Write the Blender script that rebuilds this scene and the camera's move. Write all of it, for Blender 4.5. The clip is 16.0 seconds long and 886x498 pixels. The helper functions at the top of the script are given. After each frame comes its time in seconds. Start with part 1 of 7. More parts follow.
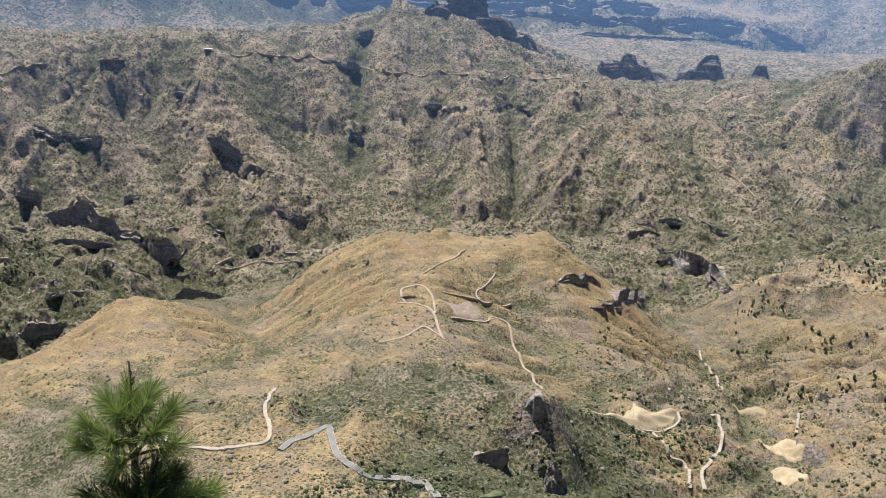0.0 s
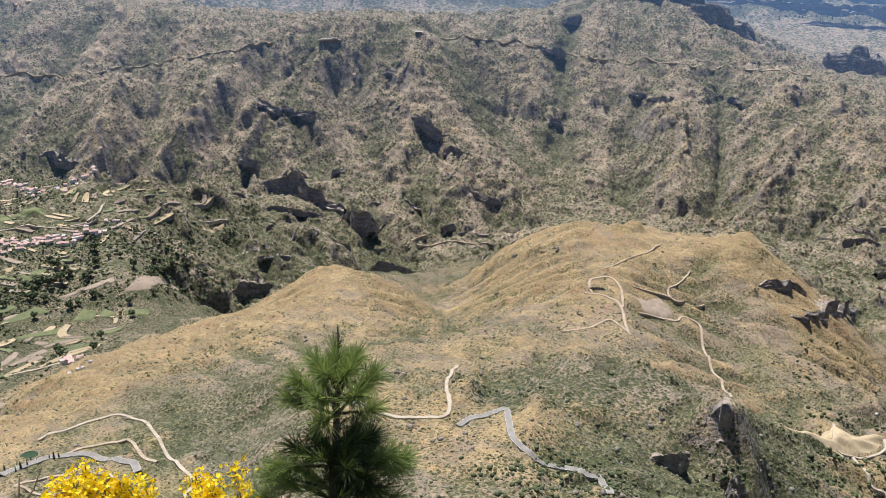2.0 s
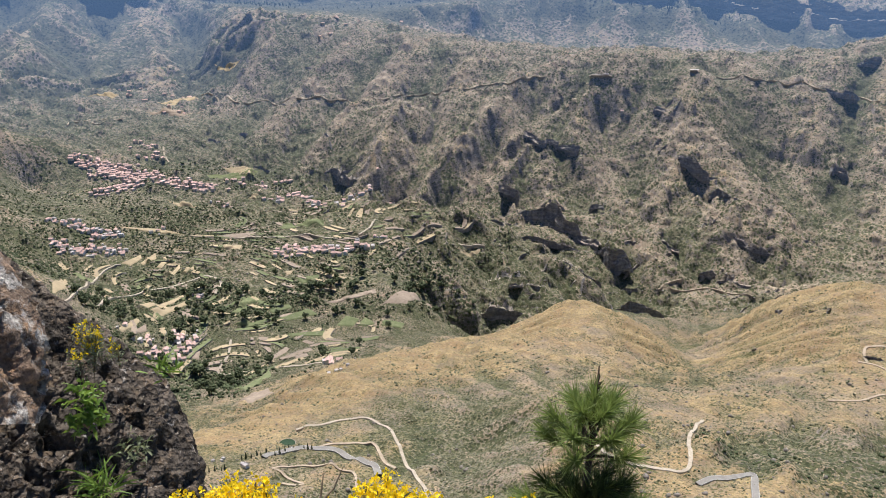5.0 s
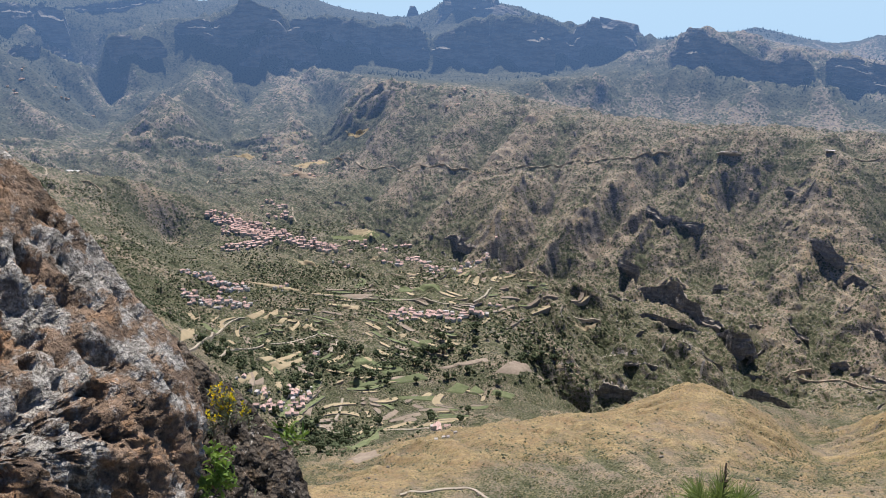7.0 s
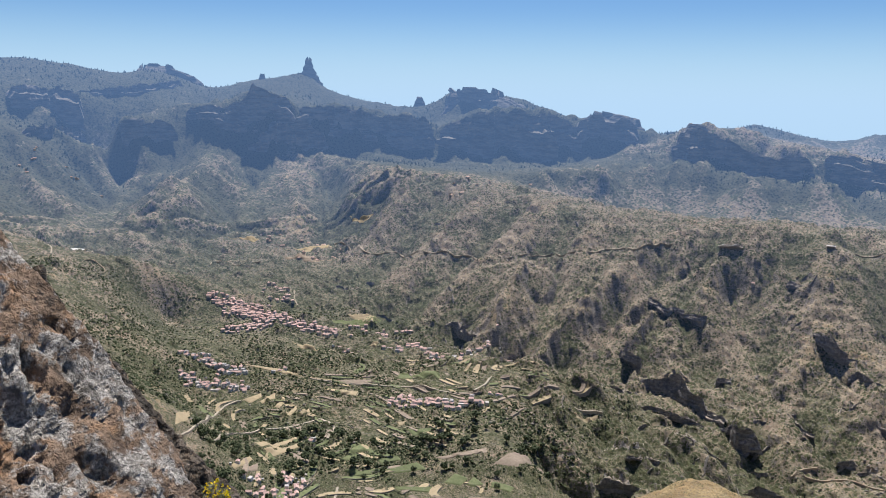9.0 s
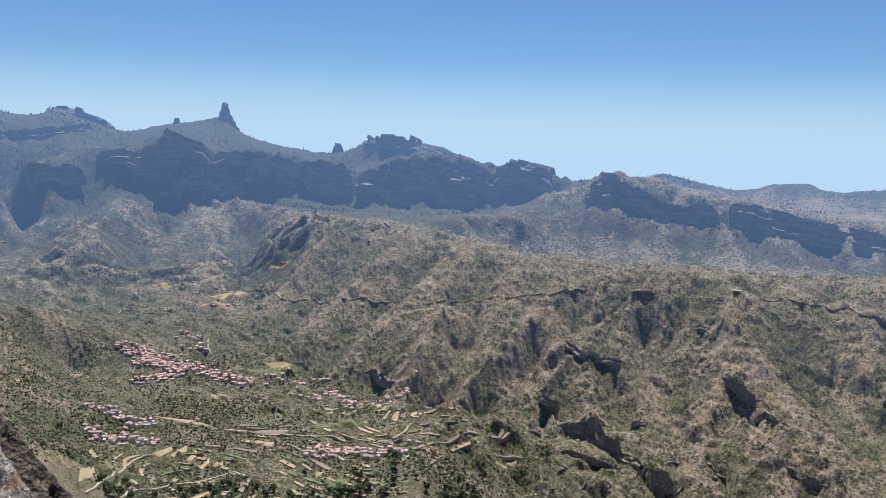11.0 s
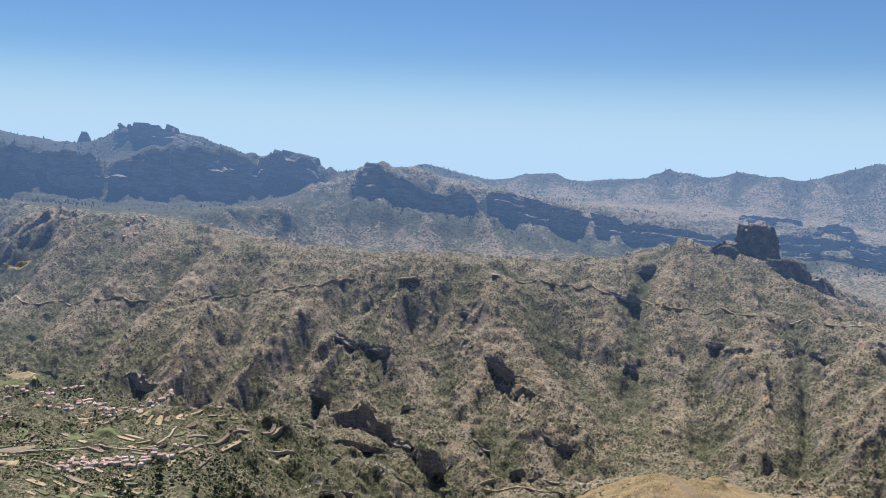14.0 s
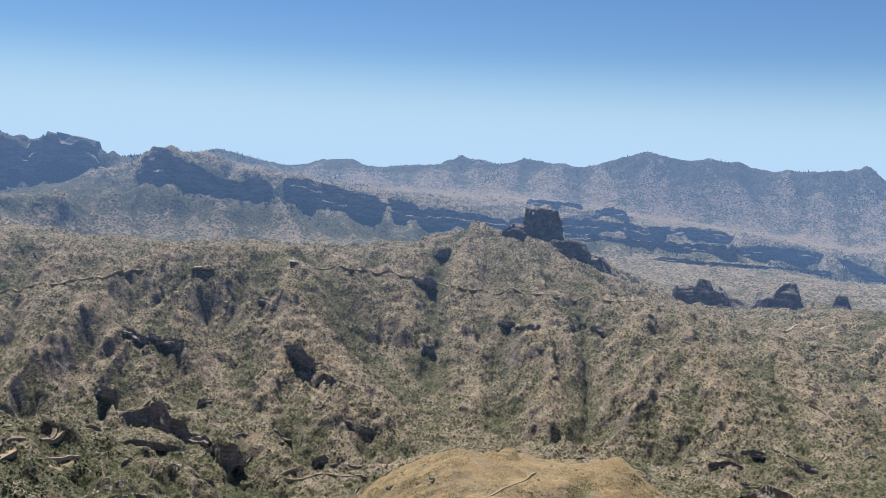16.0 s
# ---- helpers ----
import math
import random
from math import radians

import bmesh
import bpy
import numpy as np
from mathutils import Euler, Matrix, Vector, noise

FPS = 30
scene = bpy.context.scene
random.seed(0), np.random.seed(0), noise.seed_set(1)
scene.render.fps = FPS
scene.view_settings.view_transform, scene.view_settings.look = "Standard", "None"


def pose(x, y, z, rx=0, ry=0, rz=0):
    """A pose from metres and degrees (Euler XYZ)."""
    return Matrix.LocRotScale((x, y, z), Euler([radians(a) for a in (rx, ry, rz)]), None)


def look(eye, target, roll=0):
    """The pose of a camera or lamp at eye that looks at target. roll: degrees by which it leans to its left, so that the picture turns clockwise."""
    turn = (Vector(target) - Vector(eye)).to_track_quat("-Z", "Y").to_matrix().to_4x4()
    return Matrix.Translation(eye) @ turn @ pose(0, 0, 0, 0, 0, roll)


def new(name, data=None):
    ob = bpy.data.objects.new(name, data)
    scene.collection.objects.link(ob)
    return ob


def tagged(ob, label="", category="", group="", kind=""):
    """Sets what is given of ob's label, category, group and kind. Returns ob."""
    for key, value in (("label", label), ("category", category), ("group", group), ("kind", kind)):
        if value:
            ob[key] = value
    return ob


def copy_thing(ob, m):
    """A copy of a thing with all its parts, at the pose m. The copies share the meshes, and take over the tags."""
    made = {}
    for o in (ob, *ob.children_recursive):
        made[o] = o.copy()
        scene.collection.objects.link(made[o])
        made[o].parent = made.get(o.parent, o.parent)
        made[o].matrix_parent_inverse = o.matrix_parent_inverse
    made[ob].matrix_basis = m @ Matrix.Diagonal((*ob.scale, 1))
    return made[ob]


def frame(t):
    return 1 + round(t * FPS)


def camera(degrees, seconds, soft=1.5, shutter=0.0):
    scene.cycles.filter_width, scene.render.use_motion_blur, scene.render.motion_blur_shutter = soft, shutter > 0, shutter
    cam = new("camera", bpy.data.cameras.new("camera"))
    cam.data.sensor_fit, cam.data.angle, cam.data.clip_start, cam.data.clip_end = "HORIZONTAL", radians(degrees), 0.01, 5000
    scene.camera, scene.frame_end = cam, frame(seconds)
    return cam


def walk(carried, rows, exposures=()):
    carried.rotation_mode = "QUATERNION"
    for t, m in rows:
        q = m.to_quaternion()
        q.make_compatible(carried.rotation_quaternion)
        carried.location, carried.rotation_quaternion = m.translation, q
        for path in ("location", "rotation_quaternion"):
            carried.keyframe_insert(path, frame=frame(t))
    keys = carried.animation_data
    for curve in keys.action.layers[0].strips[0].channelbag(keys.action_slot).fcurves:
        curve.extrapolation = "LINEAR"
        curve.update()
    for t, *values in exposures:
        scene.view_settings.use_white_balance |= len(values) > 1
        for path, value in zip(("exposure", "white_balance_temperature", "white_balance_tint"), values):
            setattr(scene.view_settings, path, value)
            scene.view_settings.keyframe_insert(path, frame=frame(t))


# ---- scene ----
cam = camera(56.0, 16.0, soft=1.0)
# seconds, place, turn in degrees
PATH = [
    (0.0, -0.006, 0.000, 600.000, 67.84, -1.45, 0.59),
    (0.5, -0.023, 0.000, 599.998, 67.44, -1.10, 4.50),
    (1.0, -0.043, -0.001, 599.997, 67.08, -0.82, 8.12),
    (1.5, -0.063, -0.003, 599.995, 66.85, -0.59, 11.27),
    (2.0, -0.083, -0.006, 599.995, 66.65, -0.47, 14.32),
    (2.5, -0.103, -0.009, 599.996, 66.57, -0.34, 17.44),
    (3.0, -0.121, -0.013, 599.998, 66.58, -0.17, 20.40),
    (3.5, -0.138, -0.017, 600.000, 66.69, 0.11, 23.27),
    (4.0, -0.155, -0.022, 600.001, 67.08, 0.40, 26.37),
    (4.5, -0.172, -0.028, 600.003, 67.89, 0.60, 29.37),
    (5.0, -0.189, -0.034, 600.007, 69.00, 0.79, 32.37),
    (5.2, -0.195, -0.036, 600.010, 69.48, 0.86, 33.53),
    (7.3, -0.243, -0.048, 600.050, 74.70, 0.25, 41.49),
    (7.5, -0.247, -0.049, 600.054, 75.33, 0.15, 41.77),
    (8.0, -0.253, -0.051, 600.064, 76.86, -0.24, 42.19),
    (8.2, -0.254, -0.050, 600.067, 77.49, -0.27, 42.21),
    (10.3, -0.245, -0.039, 600.091, 82.38, -1.52, 38.27),
    (10.5, -0.243, -0.037, 600.093, 82.59, -1.52, 37.63),
    (11.0, -0.235, -0.031, 600.097, 83.04, -1.51, 35.77),
    (11.5, -0.225, -0.025, 600.099, 83.31, -1.54, 33.58),
    (12.0, -0.216, -0.019, 600.100, 83.48, -1.55, 31.10),
    (12.5, -0.204, -0.013, 600.099, 83.46, -1.61, 28.48),
    (13.0, -0.190, -0.007, 600.098, 83.30, -1.55, 25.72),
    (13.5, -0.174, -0.001, 600.095, 83.06, -1.63, 22.85),
    (14.0, -0.158, 0.004, 600.093, 82.87, -1.86, 19.80),
    (14.5, -0.144, 0.008, 600.090, 82.78, -2.15, 16.49),
    (15.0, -0.128, 0.011, 600.087, 82.68, -2.33, 12.94),
    (15.5, -0.107, 0.014, 600.085, 82.59, -2.47, 9.36),
    (16.0, -0.091, 0.015, 600.083, 82.42, -2.54, 5.97),
]
# seconds, stops: the camera stops down as the bright sky comes into view
EXPOSURES = [(0.0, 0.68), (3.0, 0.74), (5.0, 0.7), (7.3, 0.46), (16.0, 0.44)]
walk(cam, [(t, pose(x, y, z, a, b, c)) for t, x, y, z, a, b, c in PATH], EXPOSURES)

# ---------------------------------------------------------------- daylight
SUN_AZ, SUN_EL = -36.0, 64.0      # degrees: to the left of straight ahead, above the horizon
world = bpy.data.worlds.new("sky")
scene.world = world
world.use_nodes = True
wn = world.node_tree.nodes
sky = wn.new("ShaderNodeTexSky")
sky.sky_type, sky.sun_disc = "NISHITA", False
sky.sun_elevation, sky.sun_rotation = radians(SUN_EL), radians(SUN_AZ)
sky.altitude, sky.air_density, sky.dust_density, sky.ozone_density = 1500, 1.0, 0.0, 3.0
clear = wn.new("ShaderNodeMix")
clear.data_type, clear.blend_type = "RGBA", "MULTIPLY"
clear.inputs[0].default_value, clear.inputs[7].default_value = 1.0, (0.76, 1.0, 1.29, 1)
world.node_tree.links.new(sky.outputs[0], clear.inputs[6])
world.node_tree.links.new(clear.outputs[2], wn["Background"].inputs[0])
wn["Background"].inputs[1].default_value = 0.054
sun = new("sun", bpy.data.lights.new("sun", "SUN"))
sun.data.energy, sun.data.angle, sun.data.color = 4.7, radians(0.5), (1.0, 0.955, 0.915)
sun_way = Vector((math.sin(radians(SUN_AZ)) * math.cos(radians(SUN_EL)), math.cos(radians(SUN_AZ)) * math.cos(radians(SUN_EL)), math.sin(radians(SUN_EL))))
sun.matrix_world = look(Vector((0, 0, 900)) + sun_way * 50, (0, 0, 900))

# ---------------------------------------------------------------- materials
class Web:
    """A node material under construction."""

    def __init__(self, name, rough=0.85, metal=0.0):
        self.mat = bpy.data.materials.new(name)
        self.mat.use_nodes = True
        self.tree = self.mat.node_tree
        self.skin = self.tree.nodes["Principled BSDF"]
        self.skin.inputs["Roughness"].default_value, self.skin.inputs["Metallic"].default_value = rough, metal
        self.skin.inputs["Specular IOR Level"].default_value = 0.25
        self.where = self.node("ShaderNodeNewGeometry").outputs["Position"]

    def node(self, kind, operation="", use_clamp=False, feature="", interpolation_type="", data_type="", blend_type="", attribute_name=""):
        n = self.tree.nodes.new(kind)
        if operation:
            n.operation = operation
        if use_clamp:
            n.use_clamp = True
        if feature:
            n.feature = feature
        if interpolation_type:
            n.interpolation_type = interpolation_type
        if data_type:
            n.data_type = data_type
        if blend_type:
            n.blend_type = blend_type
        if attribute_name:
            n.attribute_name = attribute_name
        return n

    def put(self, socket, value):
        if isinstance(value, bpy.types.NodeSocket):
            self.tree.links.new(value, socket)
        elif isinstance(value, tuple) and len(value) == 3 and socket.type == "RGBA":
            socket.default_value = (*value, 1)
        else:
            socket.default_value = value

    def noise(self, size, detail=4.0, rough=0.55, at=None, warp=0.0):
        n = self.node("ShaderNodeTexNoise")
        self.put(n.inputs["Vector"], at if at is not None else self.where)
        n.inputs["Scale"].default_value, n.inputs["Detail"].default_value, n.inputs["Roughness"].default_value = 1.0 / size, detail, rough
        n.inputs["Distortion"].default_value = warp
        return n.outputs["Fac"]

    def cells(self, size, feature="F1", out="Distance", at=None, jitter=1.0):
        n = self.node("ShaderNodeTexVoronoi", feature=feature)
        self.put(n.inputs["Vector"], at if at is not None else self.where)
        n.inputs["Scale"].default_value, n.inputs["Randomness"].default_value = 1.0 / size, jitter
        return n.outputs[out]

    def math(self, op, a, b=0.0, clamp=False):
        n = self.node("ShaderNodeMath", operation=op, use_clamp=clamp)
        self.put(n.inputs[0], a), self.put(n.inputs[1], b)
        return n.outputs[0]

    def ramp(self, value, low, high, out_low=0.0, out_high=1.0):
        n = self.node("ShaderNodeMapRange", interpolation_type="SMOOTHSTEP")
        self.put(n.inputs[0], value)
        for i, v in enumerate((low, high, out_low, out_high)):
            self.put(n.inputs[i + 1], v)
        return n.outputs[0]

    def mix(self, fac, a, b, blend="MIX"):
        n = self.node("ShaderNodeMix", data_type="RGBA", blend_type=blend)
        self.put(n.inputs[0], fac), self.put(n.inputs[6], a), self.put(n.inputs[7], b)
        return n.outputs[2]

    def node_rgb(self, value):
        n = self.node("ShaderNodeCombineColor")
        for i in range(3):
            self.put(n.inputs[i], value)
        return n.outputs[0]

    def attr(self, name):
        return self.node("ShaderNodeAttribute", attribute_name=name).outputs["Fac"]

    def stretch(self, x, y, z):
        n = self.node("ShaderNodeMapping")
        self.put(n.inputs["Vector"], self.where)
        n.inputs["Scale"].default_value = (x, y, z)
        return n.outputs[0]

    def chance(self):
        return self.node("ShaderNodeObjectInfo").outputs["Random"]

    def island(self):
        return self.node("ShaderNodeNewGeometry").outputs["Random Per Island"]

    def bump(self, height, depth, strength=1.0):
        n = self.node("ShaderNodeBump")
        self.put(n.inputs["Height"], height)
        n.inputs["Distance"].default_value, n.inputs["Strength"].default_value = depth, strength
        self.tree.links.new(n.outputs[0], self.skin.inputs["Normal"])

    def done(self, colour):
        self.put(self.skin.inputs["Base Color"], colour)
        return self.mat


def with_haze_glow(w, most=0.39):
    """Paints haze onto a far surface as blue emission, more with distance."""
    glow = w.node("ShaderNodeEmission")
    glow.inputs[0].default_value, glow.inputs[1].default_value = (0.17, 0.31, 0.60, 1), 1.0
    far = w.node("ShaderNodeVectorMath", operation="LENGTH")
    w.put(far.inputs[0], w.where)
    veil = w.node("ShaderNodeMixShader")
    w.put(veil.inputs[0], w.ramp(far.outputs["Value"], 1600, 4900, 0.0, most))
    w.put(veil.inputs[1], w.skin.outputs[0]), w.put(veil.inputs[2], glow.outputs[0])
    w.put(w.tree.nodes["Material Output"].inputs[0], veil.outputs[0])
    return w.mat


def ground_colours(w, scrub=3.6):
    """Dry grass, bare soil, scrub and rock, by the ground's cover, slope and grain."""
    dry, green = w.attr("dry"), w.attr("green")
    broad, mid, fine = w.noise(150, 5, 0.6), w.noise(28, 5, 0.62, warp=0.6), w.noise(3.4, 4, 0.65)
    soil = w.mix(w.ramp(mid, 0.34, 0.66), (0.214, 0.17, 0.122), (0.345, 0.274, 0.194))
    soil = w.mix(w.ramp(w.noise(48, 4, 0.6, warp=1.0), 0.55, 0.7, 0, 0.6), soil, (0.30, 0.205, 0.145))
    straw = w.mix(w.ramp(mid, 0.35, 0.65), (0.242, 0.177, 0.088), (0.348, 0.258, 0.132))
    straw = w.mix(w.ramp(w.noise(40, 5, 0.65, warp=0.8), 0.45, 0.66, 0, 0.7), straw, (0.255, 0.165, 0.088))
    straw = w.mix(w.ramp(w.noise(17, 5, 0.6), 0.52, 0.66, 0, 0.45), straw, (0.185, 0.16, 0.078))
    lush = w.math("ADD", w.math("MULTIPLY", w.math("SUBTRACT", broad, 0.5), 1.2), w.math("MULTIPLY", w.math("SUBTRACT", mid, 0.5), 1.2))
    c = w.mix(w.ramp(w.math("ADD", dry, lush), 0.32, 0.85), soil, straw)
    lawn = w.math("SUBTRACT", w.math("ADD", green, w.math("MULTIPLY", w.math("SUBTRACT", w.noise(70, 5, 0.6, warp=0.5), 0.5), 1.5)), w.math("MULTIPLY", dry, 0.2))
    c = w.mix(w.ramp(lawn, 0.35, 0.85, 0, 0.66), c, w.mix(w.ramp(dry, 0.3, 0.6), w.mix(fine, (0.105, 0.11, 0.052), (0.185, 0.175, 0.095)), w.mix(fine, (0.11, 0.12, 0.04), (0.22, 0.20, 0.085))))
    c = w.mix(1.0, c, w.node_rgb(w.ramp(fine, 0.3, 0.7, 0.8, 1.2)), "MULTIPLY")
    stones = w.node("ShaderNodeSeparateColor")
    w.put(stones.inputs[0], w.cells(0.75 * scrub, out="Color"))
    # scattered pale stones and dark blocks
    c = w.mix(w.ramp(stones.outputs[0], 0.86, 0.9, 0, w.ramp(dry, 0.4, 0.7, 0.4, 0.2)), c, (0.36, 0.305, 0.245))
    c = w.mix(w.ramp(stones.outputs[1], 0.84, 0.88, 0, w.ramp(dry, 0.4, 0.7, 0.7, 0.35)), c, (0.13, 0.118, 0.108))
    slope = w.node("ShaderNodeSeparateXYZ")
    w.put(slope.inputs[0], w.node("ShaderNodeNewGeometry").outputs["Normal"])
    steep = w.ramp(w.math("ADD", slope.outputs[2], w.math("MULTIPLY", w.math("SUBTRACT", w.noise(11, 5, 0.65), 0.5), 0.5)), 0.5, 0.6, 1, 0)
    bands = w.noise(8, 5, 0.65, at=w.stretch(0.14, 0.14, 1.0))
    crag = w.mix(w.ramp(bands, 0.36, 0.64), (0.165, 0.142, 0.125), (0.34, 0.285, 0.235))
    crack = w.cells(6.5, feature="DISTANCE_TO_EDGE")
    crag = w.mix(w.ramp(crack, 0.02, 0.1, 0.75, 0.0), crag, (0.085, 0.08, 0.072))
    c = w.mix(steep, c, crag)
    grassy = w.ramp(dry, 0.42, 0.66)
    thick = w.math("ADD", w.math("MULTIPLY", w.math("SUBTRACT", w.noise(65, 4, 0.6, warp=0.6), 0.5), 0.75), w.math("MULTIPLY", w.math("SUBTRACT", w.noise(14, 4, 0.6), 0.5), 0.5))
    thick = w.math("ADD", thick, w.math("SUBTRACT", w.math("ADD", 0.06, w.math("MULTIPLY", green, 0.28)), w.math("MULTIPLY", grassy, 0.1)))
    thick = w.math("SUBTRACT", thick, w.math("MULTIPLY", steep, 0.1))
    ragged = w.math("MULTIPLY", w.math("SUBTRACT", w.noise(0.4 * scrub, 2), 0.5), 0.3)
    big = w.ramp(w.math("SUBTRACT", w.math("ADD", w.cells(scrub), ragged), thick), 0.235, 0.275, 1, 0)
    low = w.ramp(w.math("SUBTRACT", w.math("ADD", w.cells(0.5 * scrub), ragged), thick), 0.2, 0.26, 1, 0)
    clump = w.node("ShaderNodeSeparateColor")
    w.put(clump.inputs[0], w.cells(scrub, out="Color"))
    leaf = w.mix(grassy, w.mix(clump.outputs[1], (0.036, 0.047, 0.02), (0.105, 0.113, 0.052)), w.mix(clump.outputs[1], (0.052, 0.06, 0.022), (0.135, 0.128, 0.056)))
    c = w.mix(w.math("MULTIPLY", low, 0.6), c, w.mix(fine, (0.07, 0.08, 0.045), (0.15, 0.15, 0.09)))
    c = w.mix(w.math("MULTIPLY", big, 0.95), c, leaf)
    return c, w.math("ADD", big, w.math("MULTIPLY", low, 0.4)), mid, fine


w = Web("hillside", 0.95)
tint, bush, mid, fine = ground_colours(w, 2.6)
w.bump(w.math("ADD", w.math("MULTIPLY", bush, 0.9), w.math("ADD", w.math("MULTIPLY", fine, 1.0), w.math("MULTIPLY", mid, 2.6))), 2.0)
GROUND = w.done(tint)

# the slopes and ranges across the valley, kilometres off, with haze painted on as glow
def range_material(name, scrub, woods):
    w = Web(name, 0.95)
    tint, bush, mid, fine = ground_colours(w, scrub)
    w.bump(w.math("ADD", bush, w.math("MULTIPLY", mid, 2.5)), 2.5)
    far = w.node("ShaderNodeVectorMath", operation="LENGTH")
    w.put(far.inputs[0], w.where)
    grove = w.ramp(w.math("ADD", w.attr("green"), w.math("MULTIPLY", w.math("SUBTRACT", w.noise(45, 5, 0.7), 0.5), 1.6)), 0.45, 0.75, 0.0, 0.92)
    tint = w.mix(w.math("MULTIPLY", w.ramp(far.outputs["Value"], 2200, 3700, 0.12 + woods, 0.35 + woods), grove), tint, w.mix(w.ramp(w.cells(1.2 * scrub - 3), 0.3, 0.5), (0.022, 0.031, 0.016), (0.088, 0.085, 0.05)))
    w.done(tint)
    # blue haze goes into the slope's own emission
    return with_haze_glow(w)


RANGE = range_material("canyon_slope", 6.5, 0.2)
FAR_RANGE = range_material("distant_range", 11.0, 0.65)


def rock_material(name, dark, light, size, lichen=None, haze_painted=False):
    w = Web(name, 0.9)
    a, b, c = w.noise(size * 4, 5, 0.6, warp=0.4), w.noise(size, 5, 0.65), w.cells(size * 0.6)
    t = w.mix(w.ramp(a, 0.32, 0.68), dark, light)
    t = w.mix(w.ramp(b, 0.35, 0.7, 0.0, 0.75), t, tuple(v * 0.6 for v in dark))
    if lichen:
        t = w.mix(w.ramp(w.noise(size * 1.6, 5, 0.7), 0.5, 0.62, 0, 0.9), t, lichen[0])
        t = w.mix(w.ramp(w.noise(size * 0.8, 5, 0.7, warp=0.8), 0.58, 0.68, 0, 0.85), t, lichen[1])
    w.bump(w.math("ADD", w.math("MULTIPLY", a, 2.0), w.math("ADD", b, w.math("MULTIPLY", c, 0.6))), size * 0.8)
    w.done(t)
    # distant rock gets its haze as emission
    return with_haze_glow(w) if haze_painted else w.mat


def crag_material(name, dark, light, size):
    """Bedded rock with dusty soil and scrub lying on its level tops."""
    w = Web(name, 0.92)
    a, b, fine = w.noise(size * 4, 5, 0.6, warp=0.4), w.noise(size, 6, 0.7), w.noise(2.5, 4, 0.7)
    bed = w.noise(size * 0.7, 4, 0.6, at=w.stretch(0.15, 0.15, 1.0))
    t = w.mix(w.ramp(w.math("ADD", w.math("MULTIPLY", a, 0.5), w.math("MULTIPLY", bed, 0.5)), 0.38, 0.62), dark, light)
    t = w.mix(w.ramp(b, 0.42, 0.66, 0.0, 0.7), t, tuple(v * 0.55 for v in dark))
    slope = w.node("ShaderNodeSeparateXYZ")
    w.put(slope.inputs[0], w.node("ShaderNodeNewGeometry").outputs["Normal"])
    level = w.ramp(w.math("ADD", slope.outputs[2], w.math("MULTIPLY", w.math("SUBTRACT", b, 0.5), 0.5)), 0.6, 0.78)
    soil = w.mix(w.ramp(fine, 0.35, 0.65), (0.3, 0.25, 0.2), (0.43, 0.365, 0.3))
    soil = w.mix(w.ramp(w.cells(4.0), 0.25, 0.45, 0.85, 0.0), soil, (0.12, 0.125, 0.075))
    t = w.mix(level, t, soil)
    w.bump(w.math("ADD", w.math("MULTIPLY", a, 2.0), w.math("ADD", b, bed)), size * 0.7)
    w.done(t)
    # haze is laid over the rock colour as a faint blue emission
    return with_haze_glow(w)


CRAG = crag_material("basalt_crag", (0.18, 0.165, 0.155), (0.33, 0.30, 0.27), 6.0)

# sea haze painted as emission, fading to clear with height
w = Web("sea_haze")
glow = w.node("ShaderNodeEmission")
glow.inputs[0].default_value, glow.inputs[1].default_value = (0.36, 0.52, 0.70, 1), 1.0
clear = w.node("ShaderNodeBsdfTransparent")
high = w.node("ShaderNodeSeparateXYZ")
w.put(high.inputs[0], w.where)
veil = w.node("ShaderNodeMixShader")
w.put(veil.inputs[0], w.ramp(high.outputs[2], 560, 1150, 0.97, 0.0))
w.put(veil.inputs[1], clear.outputs[0]), w.put(veil.inputs[2], glow.outputs[0])
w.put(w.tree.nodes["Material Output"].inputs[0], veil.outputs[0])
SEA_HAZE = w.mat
TOWER_ROCK = rock_material("dark_tower_rock", (0.13, 0.122, 0.115), (0.33, 0.29, 0.25), 6.0, haze_painted=True)
# ---------------------------------------------------------------- the lie of the land
EYE = 600.0          # height of the lookout above the valley's datum


def hash2(ix, iy, seed):
    h = (ix.astype(np.int64) * 374761393 + iy.astype(np.int64) * 668265263 + seed * 974634777) & 0xFFFFFFFF
    h = ((h ^ (h >> 13)) * 1274126177) & 0xFFFFFFFF
    return ((h ^ (h >> 16)) & 0xFFFF) / 65535.0


def grain(x, y, seed=0):
    """Smooth value noise, 0 to 1."""
    ix, iy = np.floor(x), np.floor(y)
    fx, fy = x - ix, y - iy
    fx, fy = fx * fx * (3 - 2 * fx), fy * fy * (3 - 2 * fy)
    a, b = hash2(ix, iy, seed), hash2(ix + 1, iy, seed)
    c, d = hash2(ix, iy + 1, seed), hash2(ix + 1, iy + 1, seed)
    return (a + (b - a) * fx) * (1 - fy) + (c + (d - c) * fx) * fy


def fractal(x, y, octaves=4, seed=0):
    total, amp, norm = 0.0, 1.0, 0.0
    for k in range(octaves):
        total = total + amp * grain(x * 2 ** k + 17.3 * k, y * 2 ** k - 9.1 * k, seed + k)
        norm, amp = norm + amp, amp * 0.5
    return total / norm


